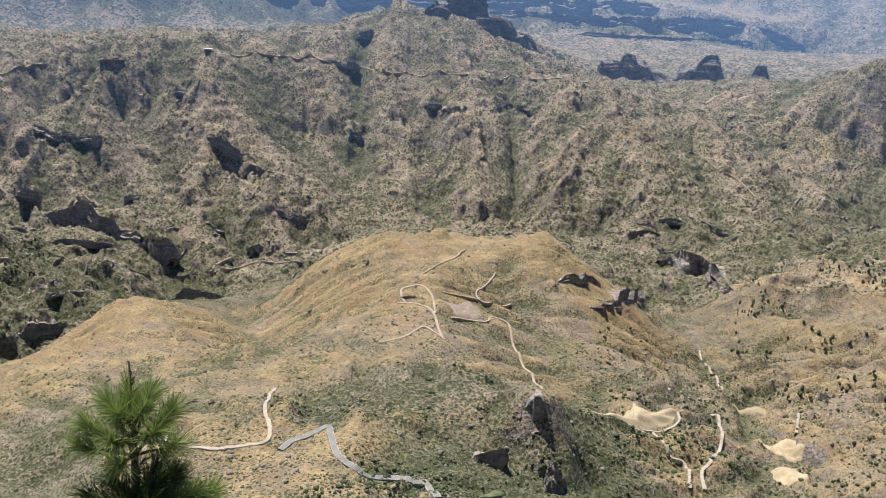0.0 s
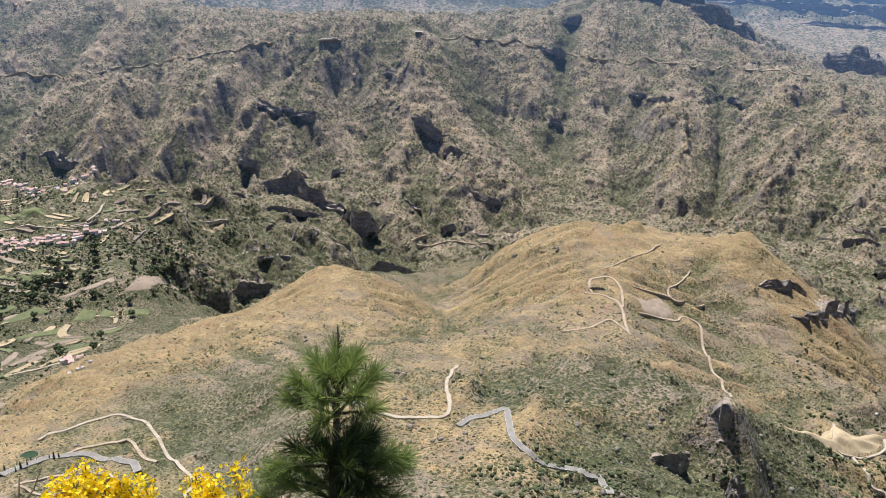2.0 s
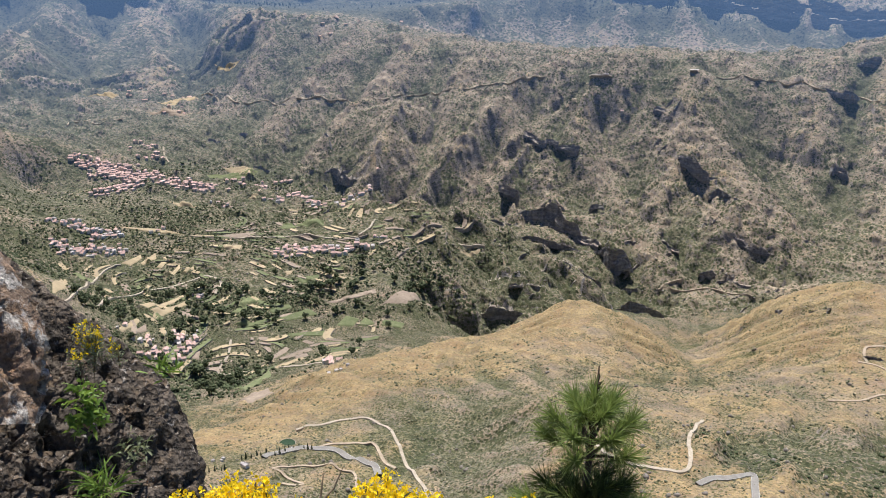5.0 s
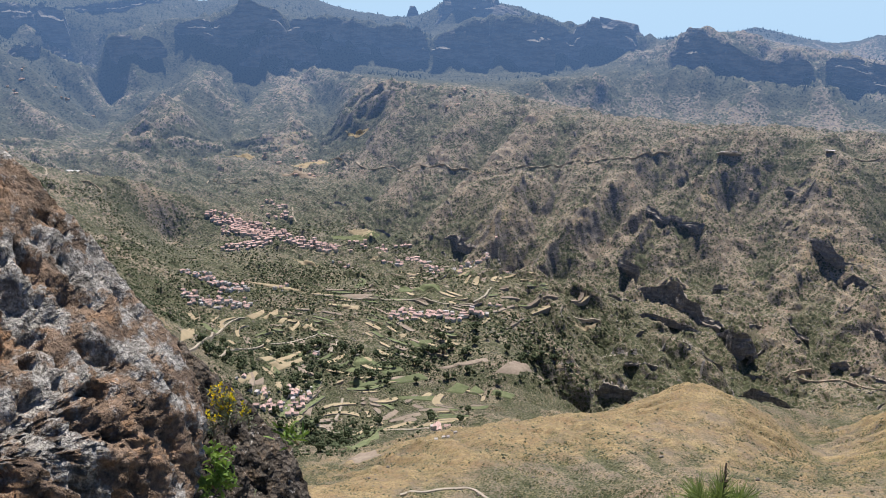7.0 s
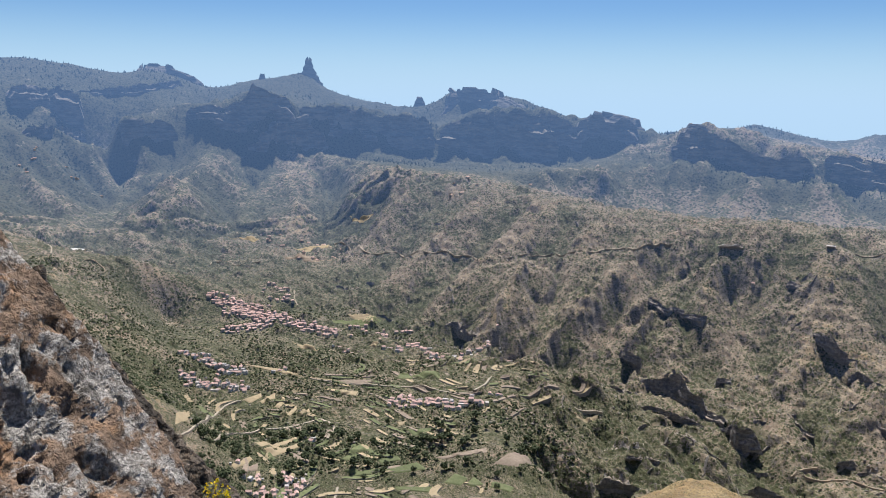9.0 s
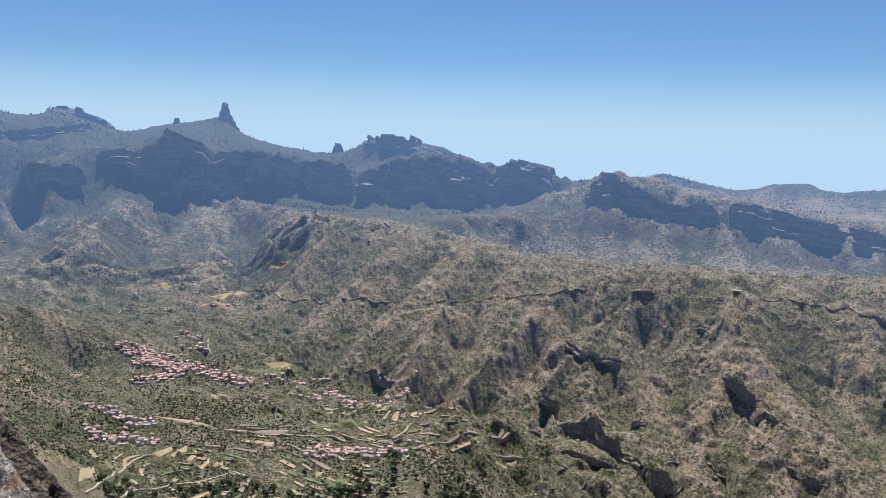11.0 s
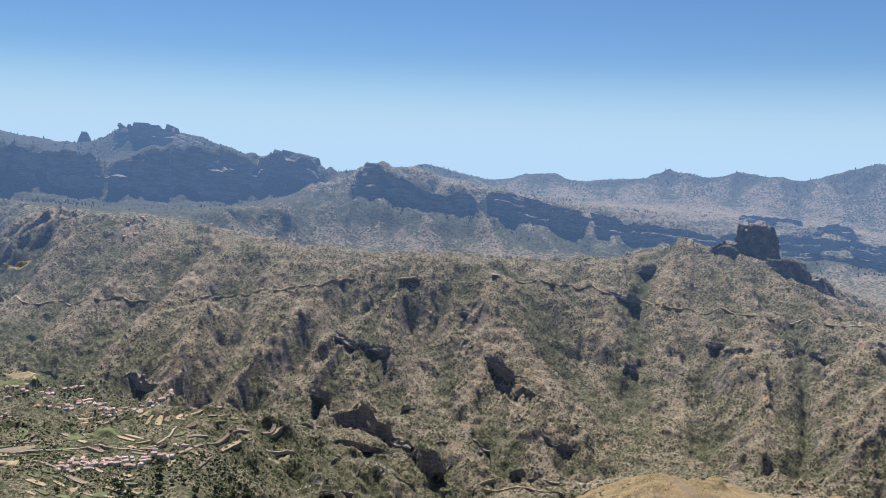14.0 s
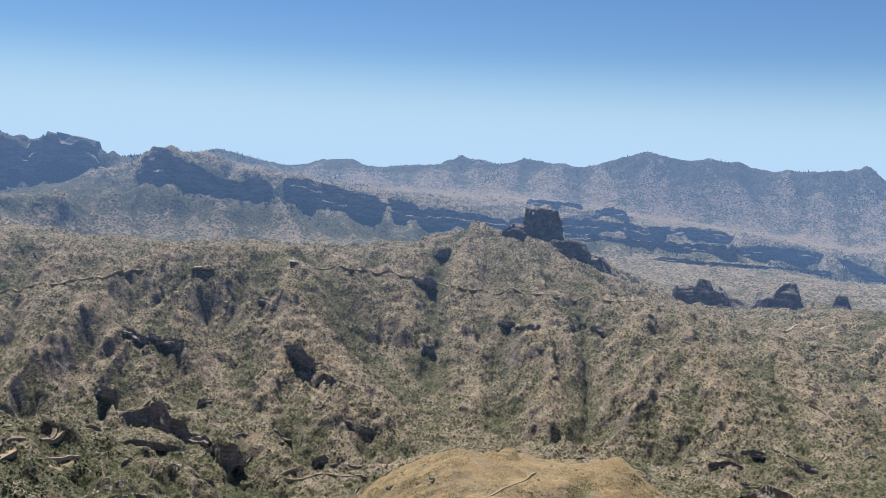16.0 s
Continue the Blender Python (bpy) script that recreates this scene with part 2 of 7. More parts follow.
def ridged(x, y, octaves=3, seed=0):
    total, amp, norm = 0.0, 1.0, 0.0
    for k in range(octaves):
        total = total + amp * (1 - np.abs(2 * grain(x * 2 ** k + 5.7 * k, y * 2 ** k + 3.3 * k, seed + k) - 1))
        norm, amp = norm + amp, amp * 0.5
    return total / norm


def smooth(a, b, x):
    u = np.clip((x - a) / (b - a), 0, 1)
    return u * u * (3 - 2 * u)


# crests, benches, scarps and stream beds of the country, each a chain of (east, ahead, height)
LAND = {}
LAND['ridge_crest'] = [(-2146, 1951, 284), (-1975, 2055, 366), (-1739, 2131, 314), (-1607, 2107, 298), (-1318, 2124, 276), (-1094, 2136, 231), (-848, 2160, 244), (-641, 2230, 254), (-472, 2302, 215), (-461, 2406, 225), (-296, 2563, 271), (-165, 2675, 328), (55, 2719, 304), (264, 2707, 212), (372, 2694, 145), (570, 2690, 109), (873, 2660, 116), (1092, 2578, 99)]
LAND['ridge_east'] = [(903, 2650, 146), (1054, 2486, 143), (1071, 2259, 224), (1092, 2137, 279)]
LAND['face_road'] = [(-1852, 1753, 136), (-1593, 1822, 146), (-1351, 1898, 160), (-1198, 1998, 186), (-1010, 2111, 236)]
LAND['canyon'] = [(-2435, 1045, 128), (-2114, 1372, 96), (-1807, 1549, 86), (-1490, 1549, 22), (-1259, 1554, -17), (-1000, 1521, -29), (-868, 1508, -14), (-716, 1431, -50), (-504, 1434, -133), (-366, 1455, -119), (-388, 1428, -90), (-182, 1509, -42), (18, 1560, -33), (247, 1561, -39), (382, 1471, -81), (469, 1404, -47), (634, 1523, -36), (984, 1741, -38)]
LAND['face_low'] = [(-1165, 1601, -42), (-888, 1736, -28), (-712, 1740, -36), (-546, 1736, -46), (-341, 1767, -100), (-59, 1799, -76), (149, 1794, -68), (334, 1748, -46), (513, 1725, -6)]
LAND['bench_edge'] = [(-2137, 1199, 89), (-1844, 1374, 73), (-1393, 1407, -5), (-1103, 1485, 11), (-864, 1487, 12), (-818, 1421, -29), (-770, 1229, -95), (-689, 1219, -118)]
LAND['bench_mid'] = [(-1859, 1081, 31), (-1487, 1100, 17), (-1213, 1191, 5), (-972, 1220, 8), (-777, 1104, -13), (-804, 983, -31)]
LAND['bench_low'] = [(-1474, 847, 7), (-1205, 859, -18), (-1017, 887, -15), (-853, 886, -22), (-900, 715, -30)]
LAND['west_spur'] = [(-2449, 873, 238), (-2108, 921, 211), (-1987, 1055, 179), (-1889, 1223, 107)]
LAND['west_low'] = [(-1573, 645, 207), (-1355, 643, 154), (-1098, 597, 95), (-891, 556, 39)]
LAND['hill_left'] = [(-560, 453, 150), (-583, 576, 112), (-597, 713, 97), (-499, 820, 105), (-469, 906, 86), (-441, 986, 103), (-415, 997, 110), (-342, 1003, 104), (-284, 980, 85)]
LAND['hill_left_back'] = [(-692, 880, 11), (-568, 1080, -38), (-499, 1146, 5), (-402, 1184, 23), (-315, 1261, -14)]
LAND['hill_gully'] = [(-305, 1181, -5), (-225, 830, 117), (-245, 698, 176), (-275, 578, 218)]
LAND['hill_main'] = [(-217, 1201, 58), (-159, 1179, 116), (-79, 1147, 160), (-20, 1120, 159), (55, 1149, 144), (146, 1151, 162), (202, 1112, 132), (251, 1050, 96)]
LAND['hill_spur'] = [(-31, 980, 154), (0, 820, 165), (-49, 799, 168), (-146, 726, 179), (-155, 621, 211)]
LAND['hill_spur_east'] = [(89, 996, 117), (107, 853, 114), (138, 788, 117)]
LAND['hump'] = [(-69, 495, 273), (-33, 539, 266), (14, 570, 262), (46, 578, 249)]
LAND['knoll_top'] = [(45, 538, 267), (56, 522, 276), (64, 511, 281), (71, 504, 284), (76, 499, 282)]
LAND['knoll_cut'] = [(53, 485, 249), (61, 486, 253), (69, 488, 259), (78, 491, 264)]
LAND['hump_foot'] = [(-27, 389, 287), (16, 420, 277), (56, 426, 260), (119, 506, 223), (151, 622, 191)]
LAND['road_saddle'] = [(-172, 448, 280), (-105, 438, 285), (-72, 444, 291), (-50, 397, 300), (-7, 385, 297)]
LAND['near_left'] = [(-423, 367, 221), (-400, 420, 210), (-316, 413, 220), (-252, 373, 240)]
LAND['near_left_low'] = [(-618, 508, 106), (-649, 595, 78)]
LAND['gully_left'] = [(-300, 520, 186), (-250, 398, 236)]
LAND['stream'] = [(402, 1341, -53), (376, 1055, 7), (338, 834, 72), (323, 710, 111), (252, 545, 172)]
LAND['right_spur'] = [(147, 705, 149), (204, 711, 147), (245, 677, 152), (189, 569, 178)]
LAND['right_slope'] = [(545, 1344, 6), (617, 1312, 33), (752, 1298, 43), (597, 983, 55), (415, 776, 98), (383, 586, 155)]
LAND['right_face'] = [(455, 1741, -13), (629, 1793, 14), (863, 2023, 48), (1010, 2066, 113), (1090, 2025, 97)]
LAND['behind'] = [(-1750, 2650, 270), (-1400, 2900, 220), (-600, 3050, 180), (300, 3150, 150), (1200, 3100, 150), (2200, 2700, 200)]
LAND['mesa_foot'] = [(-1811, 2995, 351), (-1480, 3061, 365), (-1119, 3104, 315), (-940, 3215, 332), (-962, 3209, 295), (-522, 3309, 218), (165, 3496, 213), (858, 3496, 182), (1392, 3320, 83)]
LAND['mesa_top'] = [(-1758, 3312, 433), (-1604, 3279, 454), (-1509, 3268, 499), (-1365, 3288, 479), (-1133, 3312, 437), (-1238, 3327, 422), (-977, 3413, 415), (-700, 3480, 354), (-80, 3699, 282), (675, 3790, 254), (1198, 3659, 204), (1478, 3555, 164)]
LAND['plateau'] = [(-1073, 3749, 381), (-631, 3950, 348), (-92, 4049, 329), (834, 3963, 251), (1410, 3797, 199)]
LAND['massif_foot'] = [(-3377, 1247, 483), (-3222, 1605, 401), (-2860, 2103, 397), (-2725, 2352, 369), (-2528, 2702, 399), (-2264, 2927, 364), (-2093, 3111, 364), (-1787, 3353, 404)]
LAND['west_slope'] = [(-2606, 1024, 187), (-2403, 1358, 153), (-2140, 1646, 129)]
LAND['massif_low'] = [(-2271, 2395, 344), (-1784, 2657, 314), (-1542, 2804, 312)]
LAND['hump_link'] = [(-2634, 2275, 371), (-2353, 2169, 325), (-2082, 2132, 339), (-1935, 2133, 350)]
LAND['crag_spur'] = [(-2891, 2112, 378), (-2781, 1831, 336), (-2657, 1597, 290), (-2503, 1425, 223)]
LAND['crag_spur_b'] = [(-2757, 2189, 344), (-2382, 1952, 238), (-2173, 1734, 159)]
LAND['crag_cleft'] = [(-2718, 1958, 273), (-2521, 1734, 203), (-2347, 1581, 141)]
LAND['crag_cleft_b'] = [(-2484, 2173, 256), (-2238, 1983, 188), (-2047, 1791, 134)]
LAND['west_valley'] = [(-3362, 1661, 333), (-2973, 1608, 254), (-2628, 1362, 180)]
LAND['far_crest'] = [(-1991, 4036, 426), (-1908, 4186, 471), (-1766, 4248, 450), (-1646, 4295, 493), (-1495, 4350, 449), (-1281, 4470, 407), (-1164, 4502, 452), (-969, 4548, 467), (-876, 4567, 418), (-614, 4609, 448), (-474, 4626, 454), (-392, 4633, 504), (-273, 4642, 494), (-177, 4647, 458), (-40, 4650, 514), (195, 4646, 482), (378, 4635, 479), (603, 4560, 582), (836, 4523, 542), (932, 4505, 559), (1083, 4471, 549), (1206, 4491, 505), (1511, 4398, 523), (1675, 4338, 558)]
LAND['far_foot'] = [(-1169, 4086, 350), (-100, 4299, 364), (462, 4174, 321), (989, 4082, 247), (1601, 3883, 250)]
LAND['massif_crest'] = [(-4164, 1570, 752), (-4112, 1701, 760), (-4066, 1809, 737), (-4014, 1920, 729), (-3926, 1986, 703), (-3874, 2087, 691), (-3852, 2127, 710), (-3826, 2173, 721), (-3803, 2213, 711), (-3764, 2279, 685), (-3719, 2351, 665), (-3697, 2385, 627), (-3649, 2458, 625), (-3602, 2527, 661), (-3537, 2618, 681), (-3429, 2676, 697), (-3380, 2738, 717), (-3348, 2777, 723), (-3317, 2815, 674), (-3284, 2852, 636), (-3213, 2932, 603), (-3115, 3036, 576), (-2958, 3079, 560), (-2855, 3175, 574), (-2802, 3222, 616), (-2651, 3193, 627), (-2576, 3253, 627), (-2501, 3312, 617), (-2424, 3368, 596), (-2323, 3439, 554), (-2255, 3484, 523), (-2133, 3443, 499), (-2066, 3483, 484), (-1976, 3535, 470), (-1906, 3573, 414)]
LAND['massif_shelf'] = [(-3755, 1406, 648), (-3667, 1623, 632), (-3581, 1804, 600), (-3514, 1932, 601), (-3433, 2072, 582), (-3373, 2169, 527), (-3285, 2299, 558), (-3195, 2424, 583), (-3115, 2525, 604), (-3059, 2593, 569), (-2963, 2702, 502), (-2778, 2892, 461), (-2681, 2982, 475), (-2560, 3087, 520), (-2414, 3202, 510), (-2242, 3325, 455), (-2108, 3411, 399), (-1952, 3503, 371)]
LAND['massif_back'] = [(-4545, 1692, 567), (-4383, 2077, 533), (-4253, 2331, 509), (-4156, 2501, 479), (-4029, 2700, 408), (-3828, 2978, 487), (-3702, 3134, 459), (-3475, 3383, 346), (-3181, 3661, 391), (-2918, 3874, 394), (-2627, 4077, 284), (-2356, 4240, 220)]
LAND['mesa_cliff_foot'] = [(-1552, 3204, 401), (-1378, 3217, 369), (-1168, 3236, 330), (-1213, 3262, 357), (-866, 3370, 299), (-450, 3451, 236), (170, 3646, 233), (783, 3698, 213), (1181, 3591, 160), (1457, 3488, 114)]
LAND['massif_cliff'] = [(-3243, 1696, 498), (-3170, 1829, 486), (-3133, 1968, 547), (-3014, 2111, 589), (-2913, 2183, 631), (-2835, 2283, 578), (-2766, 2458, 562), (-2676, 2641, 523), (-2540, 2826, 506), (-2407, 2941, 531), (-2249, 3063, 581), (-2138, 3166, 545), (-1975, 3328, 509), (-1836, 3407, 486)]
LAND['scarp_top'] = [(-59, 8, 525), (-50, 32, 525), (-20, 56, 525), (20, 56, 525), (50, 32, 525), (59, 8, 525)]
LAND['scarp_mid'] = [(-148, 20, 420), (-125, 82, 425), (-52, 141, 430), (40, 145, 430), (120, 90, 430), (148, 20, 430)]
LAND['scarp_foot'] = [(-300, 60, 300), (-262, 180, 300), (-160, 255, 325), (-30, 285, 335), (100, 275, 320), (210, 200, 320), (285, 60, 330)]
LAND['rear'] = [(-600, -200, 640), (-200, -150, 640), (0, -120, 640), (200, -150, 640), (600, -200, 640)]
LAND['rear_far'] = [(-4500, -1500, 760), (-1500, -1500, 760), (1500, -1500, 760), (4500, -1500, 760)]
LAND['side_west'] = [(-1500, 100, 420), (-2600, 200, 420), (-4500, 400, 520)]
LAND['side_east'] = [(700, 200, 420), (1600, 700, 380), (2300, 1500, 330), (3600, 2200, 300)]
LAND['spur_a'] = [(-1266, 1814, 171), (-1235, 1678, 93), (-1196, 1535, 26)]
LAND['spur_b'] = [(-1083, 1920, 161), (-1067, 1810, 96), (-1102, 1666, 42), (-1105, 1581, 11)]
LAND['spur_c'] = [(-851, 2052, 175), (-915, 1910, 105), (-918, 1794, 45), (-921, 1715, 9)]
LAND['spur_d'] = [(-681, 2096, 167), (-536, 1960, 61), (-423, 1864, 1), (-286, 1803, -69)]
LAND['spur_e'] = [(-313, 2338, 174), (-348, 2188, 88), (-260, 2117, 53)]
LAND['spur_f'] = [(-42, 2235, 125), (75, 2009, 35), (65, 1845, -21), (130, 1718, -40)]
LAND['spur_g'] = [(322, 2191, 157), (353, 2020, 92), (268, 1847, 19)]
LAND['cleft_a'] = [(-1213, 1912, 151), (-1176, 1730, 45), (-1159, 1616, -6)]
LAND['cleft_b'] = [(-952, 2054, 150), (-1032, 1859, 59), (-1041, 1715, -5)]
LAND['cleft_c'] = [(-818, 2055, 115), (-691, 1938, 19), (-604, 1823, -52)]
LAND['cleft_d'] = [(-473, 2179, 140), (-341, 2166, 32), (-143, 2003, -33), (20, 1865, -61)]
LAND['cleft_e'] = [(-97, 2232, 74), (-2, 2090, 16), (-34, 1947, -42)]
LAND['cleft_f'] = [(198, 2246, 117), (192, 2061, 34), (194, 1855, -32)]
LAND['beyond'] = [(-4700, -700, 540), (-4750, 900, 560), (-4350, 2250, 520), (-3700, 3200, 480), (-2900, 3950, 430), (-2200, 4380, 330), (-1200, 4750, 320), (0, 4900, 330), (1200, 4750, 330), (2600, 4100, 300), (3900, 2900, 300)]
# ground cover along each of them: dry grass, green growth
COVER = {"knoll_top": (0.4, 0.7), "knoll_cut": (0.3, 0.85), "massif_shelf": (0.05, 0.95), "massif_back": (0.05, 0.9), "hump_link": (0.35, 0.55), "crag_spur": (0.3, 0.6), "crag_spur_b": (0.4, 0.5), "crag_cleft": (0.1, 0.7), "crag_cleft_b": (0.1, 0.8), "west_valley": (0.2, 0.7), "spur_a": (0.3, 0.3), "spur_b": (0.35, 0.3), "spur_c": (0.3, 0.35), "spur_d": (0.35, 0.3), "spur_e": (0.3, 0.4), "spur_f": (0.3, 0.35), "spur_g": (0.3, 0.35), "cleft_a": (0.15, 0.4), "cleft_b": (0.15, 0.45),
    "cleft_c": (0.2, 0.5), "cleft_d": (0.15, 0.6), "cleft_e": (0.2, 0.55), "cleft_f": (0.2, 0.5),
    "ridge_crest": (0.25, 0.5), "ridge_east": (0.12, 0.65), "face_road": (0.25, 0.4), "canyon": (0.08, 0.72), "face_low": (0.15, 0.55), "bench_edge": (0.12, 0.7),
    "bench_mid": (0.28, 0.7), "bench_low": (0.25, 0.8), "west_spur": (0.3, 0.55), "west_low": (0.33, 0.6), "hill_left": (0.93, 0.1), "hill_left_back": (0.4, 0.65), "hill_gully": (0.58, 0.6),
    "hill_main": (0.9, 0.16), "hill_spur": (0.68, 0.42), "hill_spur_east": (0.58, 0.65), "hump": (0.42, 0.75), "hump_foot": (0.38, 0.95),
    "road_saddle": (0.78, 0.35), "near_left": (0.6, 0.7), "near_left_low": (0.5, 0.65), "gully_left": (0.3, 0.85), "stream": (0.5, 0.6), "right_spur": (0.65, 0.4),
    "right_slope": (0.6, 0.35), "right_face": (0.4, 0.4), "massif_crest": (0.05, 0.95), "massif_cliff": (0.1, 0.9), "massif_foot": (0.1, 0.9), "massif_low": (0.12, 0.85), "far_crest": (0.05, 0.85), "far_foot": (0.4, 0.4),
    "plateau": (0.6, 0.3), "mesa_top": (0.4, 0.45), "mesa_foot": (0.15, 0.75), "mesa_cliff_foot": (0.2, 0.6), "west_rise": (0.2, 0.65), "west_slope": (0.25, 0.6),
}
# how craggy the country is round each: share of the slope that breaks into ledges
CRAGS = {"hump_link": 0.45, "crag_spur": 0.5, "crag_spur_b": 0.5, "crag_cleft": 0.4, "crag_cleft_b": 0.4, "west_valley": 0.4, "right_slope": 0.45, "stream": 0.3, "right_spur": 0.3, "west_slope": 0.4, "west_rise": 0.45, "massif_low": 0.45, "spur_a": 0.6, "spur_b": 0.55, "spur_c": 0.75, "spur_d": 0.85, "spur_e": 0.6, "spur_f": 0.8, "spur_g": 0.8, "cleft_a": 0.3, "cleft_b": 0.3, "cleft_c": 0.4, "cleft_d": 0.3, "cleft_e": 0.4, "cleft_f": 0.5,
         "ridge_crest": 0.5, "face_road": 0.55, "face_low": 0.75, "canyon": 0.8, "right_face": 0.6, "ridge_east": 0.5, "bench_edge": 0.5, "mesa_top": 0.7, "mesa_cliff_foot": 0.7, "mesa_foot": 0.4,
         "massif_cliff": 0.6, "massif_foot": 0.3, "hump": 0.7, "hump_foot": 0.6, "far_crest": 0.5}


# scarps: kind, depth, then (east, ahead, foot, top) along the face
SCARPS = []


def face(kind, depth, *chain):
    SCARPS.append((kind, depth, chain))


face('massif_wall', 60, (-3132, 1937, 515, 547), (-3058, 1998, 520, 561), (-3000, 2055, 502, 561), (-2956, 2108, 497, 594), (-2935, 2135, 509, 635), (-2883, 2169, 521, 631), (-2854, 2220, 509, 601), (-2819, 2266, 497, 581))
face('massif_wall', 50, (-2894, 2100, 402, 425), (-2836, 2128, 394, 465), (-2818, 2186, 384, 494), (-2774, 2240, 381, 503), (-2744, 2291, 378, 480), (-2724, 2358, 376, 439))
face('massif_wall', 60, (-2823, 2269, 509, 576), (-2770, 2396, 496, 562), (-2707, 2501, 476, 548), (-2642, 2573, 436, 539), (-2556, 2660, 399, 525), (-2479, 2759, 409, 510))
face('massif_wall', 40, (-2748, 2375, 438, 473), (-2703, 2463, 430, 461), (-2634, 2564, 419, 443))
face('massif_wall', 80, (-2478, 2813, 446, 470), (-2375, 2866, 404, 520), (-2282, 2910, 381, 550), (-2195, 2999, 372, 594), (-2117, 3080, 364, 575), (-2093, 3110, 376, 558))
face('massif_wall', 60, (-2130, 3117, 436, 551), (-2047, 3172, 413, 527), (-1996, 3208, 401, 518))
face('massif_wall', 50, (-2030, 3211, 437, 522), (-1954, 3276, 437, 542), (-1925, 3299, 430, 508), (-1866, 3344, 431, 518), (-1804, 3372, 422, 500))
face('massif_wall', 50, (-3212, 1678, 432, 472), (-3156, 1702, 411, 495), (-3116, 1766, 406, 500), (-3096, 1858, 435, 480))
face('massif_wall', 50, (-3600, 1637, 586, 609), (-3567, 1796, 591, 622), (-3511, 1980, 606, 648), (-3593, 2202, 638, 674))
face('massif_wall', 50, (-2719, 3139, 581, 634), (-2605, 3140, 571, 639), (-2544, 3213, 582, 634), (-2522, 3252, 593, 619))
face('mesa_wall', 40, (-1572, 3225, 399, 440), (-1464, 3211, 382, 497), (-1379, 3220, 369, 473), (-1283, 3225, 356, 431), (-1166, 3230, 323, 399), (-1098, 3265, 322, 411), (-1046, 3312, 330, 403))
face('mesa_wall', 40, (-1015, 3380, 380, 419), (-912, 3413, 368, 408), (-790, 3446, 341, 378), (-652, 3484, 312, 348), (-464, 3527, 290, 328))
face('mesa_wall', 40, (-981, 3354, 332, 361), (-816, 3391, 298, 348), (-691, 3389, 276, 329), (-563, 3452, 261, 308), (-452, 3465, 249, 290))
face('mesa_wall', 40, (-1014, 3377, 373, 414), (-877, 3407, 343, 389), (-687, 3426, 292, 351), (-500, 3463, 246, 317), (-313, 3515, 244, 299), (-74, 3583, 234, 275))
face('mesa_wall', 40, (-75, 3598, 237, 286), (170, 3644, 226, 282), (417, 3682, 226, 275), (561, 3660, 204, 260), (719, 3751, 228, 260), (907, 3719, 217, 249))
face('mesa_wall', 40, (165, 3498, 213, 231), (347, 3428, 196, 235), (510, 3458, 190, 224), (666, 3437, 179, 224), (814, 3400, 169, 225), (944, 3565, 173, 201))
face('mesa_wall', 40, (859, 3499, 182, 223), (1048, 3608, 166, 213), (1210, 3610, 159, 198), (1330, 3554, 131, 177), (1460, 3492, 102, 136))
face('mesa_wall', 30, (486, 3273, 163, 185), (692, 3227, 160, 181), (917, 3288, 152, 168), (1255, 3466, 117, 139))
face('mesa_wall', 30, (-8, 3929, 309, 335), (136, 3875, 300, 339), (258, 3967, 294, 320))
face('mesa_wall', 30, (300, 3793, 277, 309), (394, 3852, 269, 325), (460, 3877, 270, 295))
face('massif_wall', 50, (-3580, 1404, 563, 616), (-3565, 1499, 545, 631), (-3552, 1586, 535, 622), (-3503, 1631, 494, 609), (-3480, 1671, 465, 586))
face('massif_wall', 30, (-2237, 2971, 391, 410), (-2164, 3039, 376, 415), (-2064, 3113, 358, 392))
face('massif_wall', 30, (-3290, 1330, 437, 462), (-3297, 1440, 437, 480), (-3438, 1640, 407, 437))
face('massif_wall', 30, (-3027, 2018, 497, 520), (-2979, 2038, 461, 525), (-2938, 2101, 461, 498))
face('rock_ledge', 30, (-865, 1651, -39, -16), (-839, 1665, -40, -11), (-808, 1680, -40, -2), (-779, 1693, -37, 15), (-747, 1696, -38, 3))
face('rock_ledge', 35, (-777, 1675, -39, -24), (-725, 1652, -46, -3), (-676, 1648, -58, -15), (-643, 1650, -56, -33))
face('rock_ledge', 20, (-798, 1546, -43, -35), (-773, 1568, -47, -36), (-719, 1566, -51, -36), (-703, 1588, -60, -50), (-674, 1604, -66, -58))
face('rock_ledge', 25, (-597, 1677, -54, -46), (-572, 1690, -55, -44), (-548, 1722, -73, -44), (-516, 1725, -68, -51), (-488, 1729, -70, -56))
face('rock_ledge', 20, (-647, 1626, -72, -64), (-631, 1637, -74, -63), (-587, 1585, -86, -20), (-570, 1598, -69, -28), (-557, 1617, -78, -46))
face('rock_ledge', 20, (-996, 1952, 88, 105), (-947, 1905, 103, 123), (-905, 1884, 89, 132), (-893, 1904, 94, 114), (-872, 1912, 89, 106))
face('rock_ledge', 20, (-600, 1986, 54, 68), (-557, 1949, 68, 85), (-526, 1928, 55, 85), (-505, 1931, 40, 70), (-487, 1944, 41, 57), (-458, 1954, 38, 50))
face('rock_ledge', 18, (-477, 1893, 14, 32), (-460, 1900, 14, 37), (-429, 1878, 7, 33), (-417, 1898, 6, 18), (-402, 1917, -2, 7))
face('rock_ledge', 15, (-877, 1904, 78, 84), (-859, 1910, 78, 87), (-823, 1899, 70, 100), (-818, 1923, 71, 87), (-804, 1941, 64, 76))
face('rock_ledge', 25, (-711, 1509, -76, -60), (-671, 1518, -79, -54), (-633, 1517, -79, -64), (-588, 1531, -99, -92))
face('rock_ledge', 20, (-715, 1358, -66, -60), (-697, 1382, -73, -64), (-662, 1396, -85, -69), (-650, 1421, -93, -87), (-623, 1425, -94, -89))
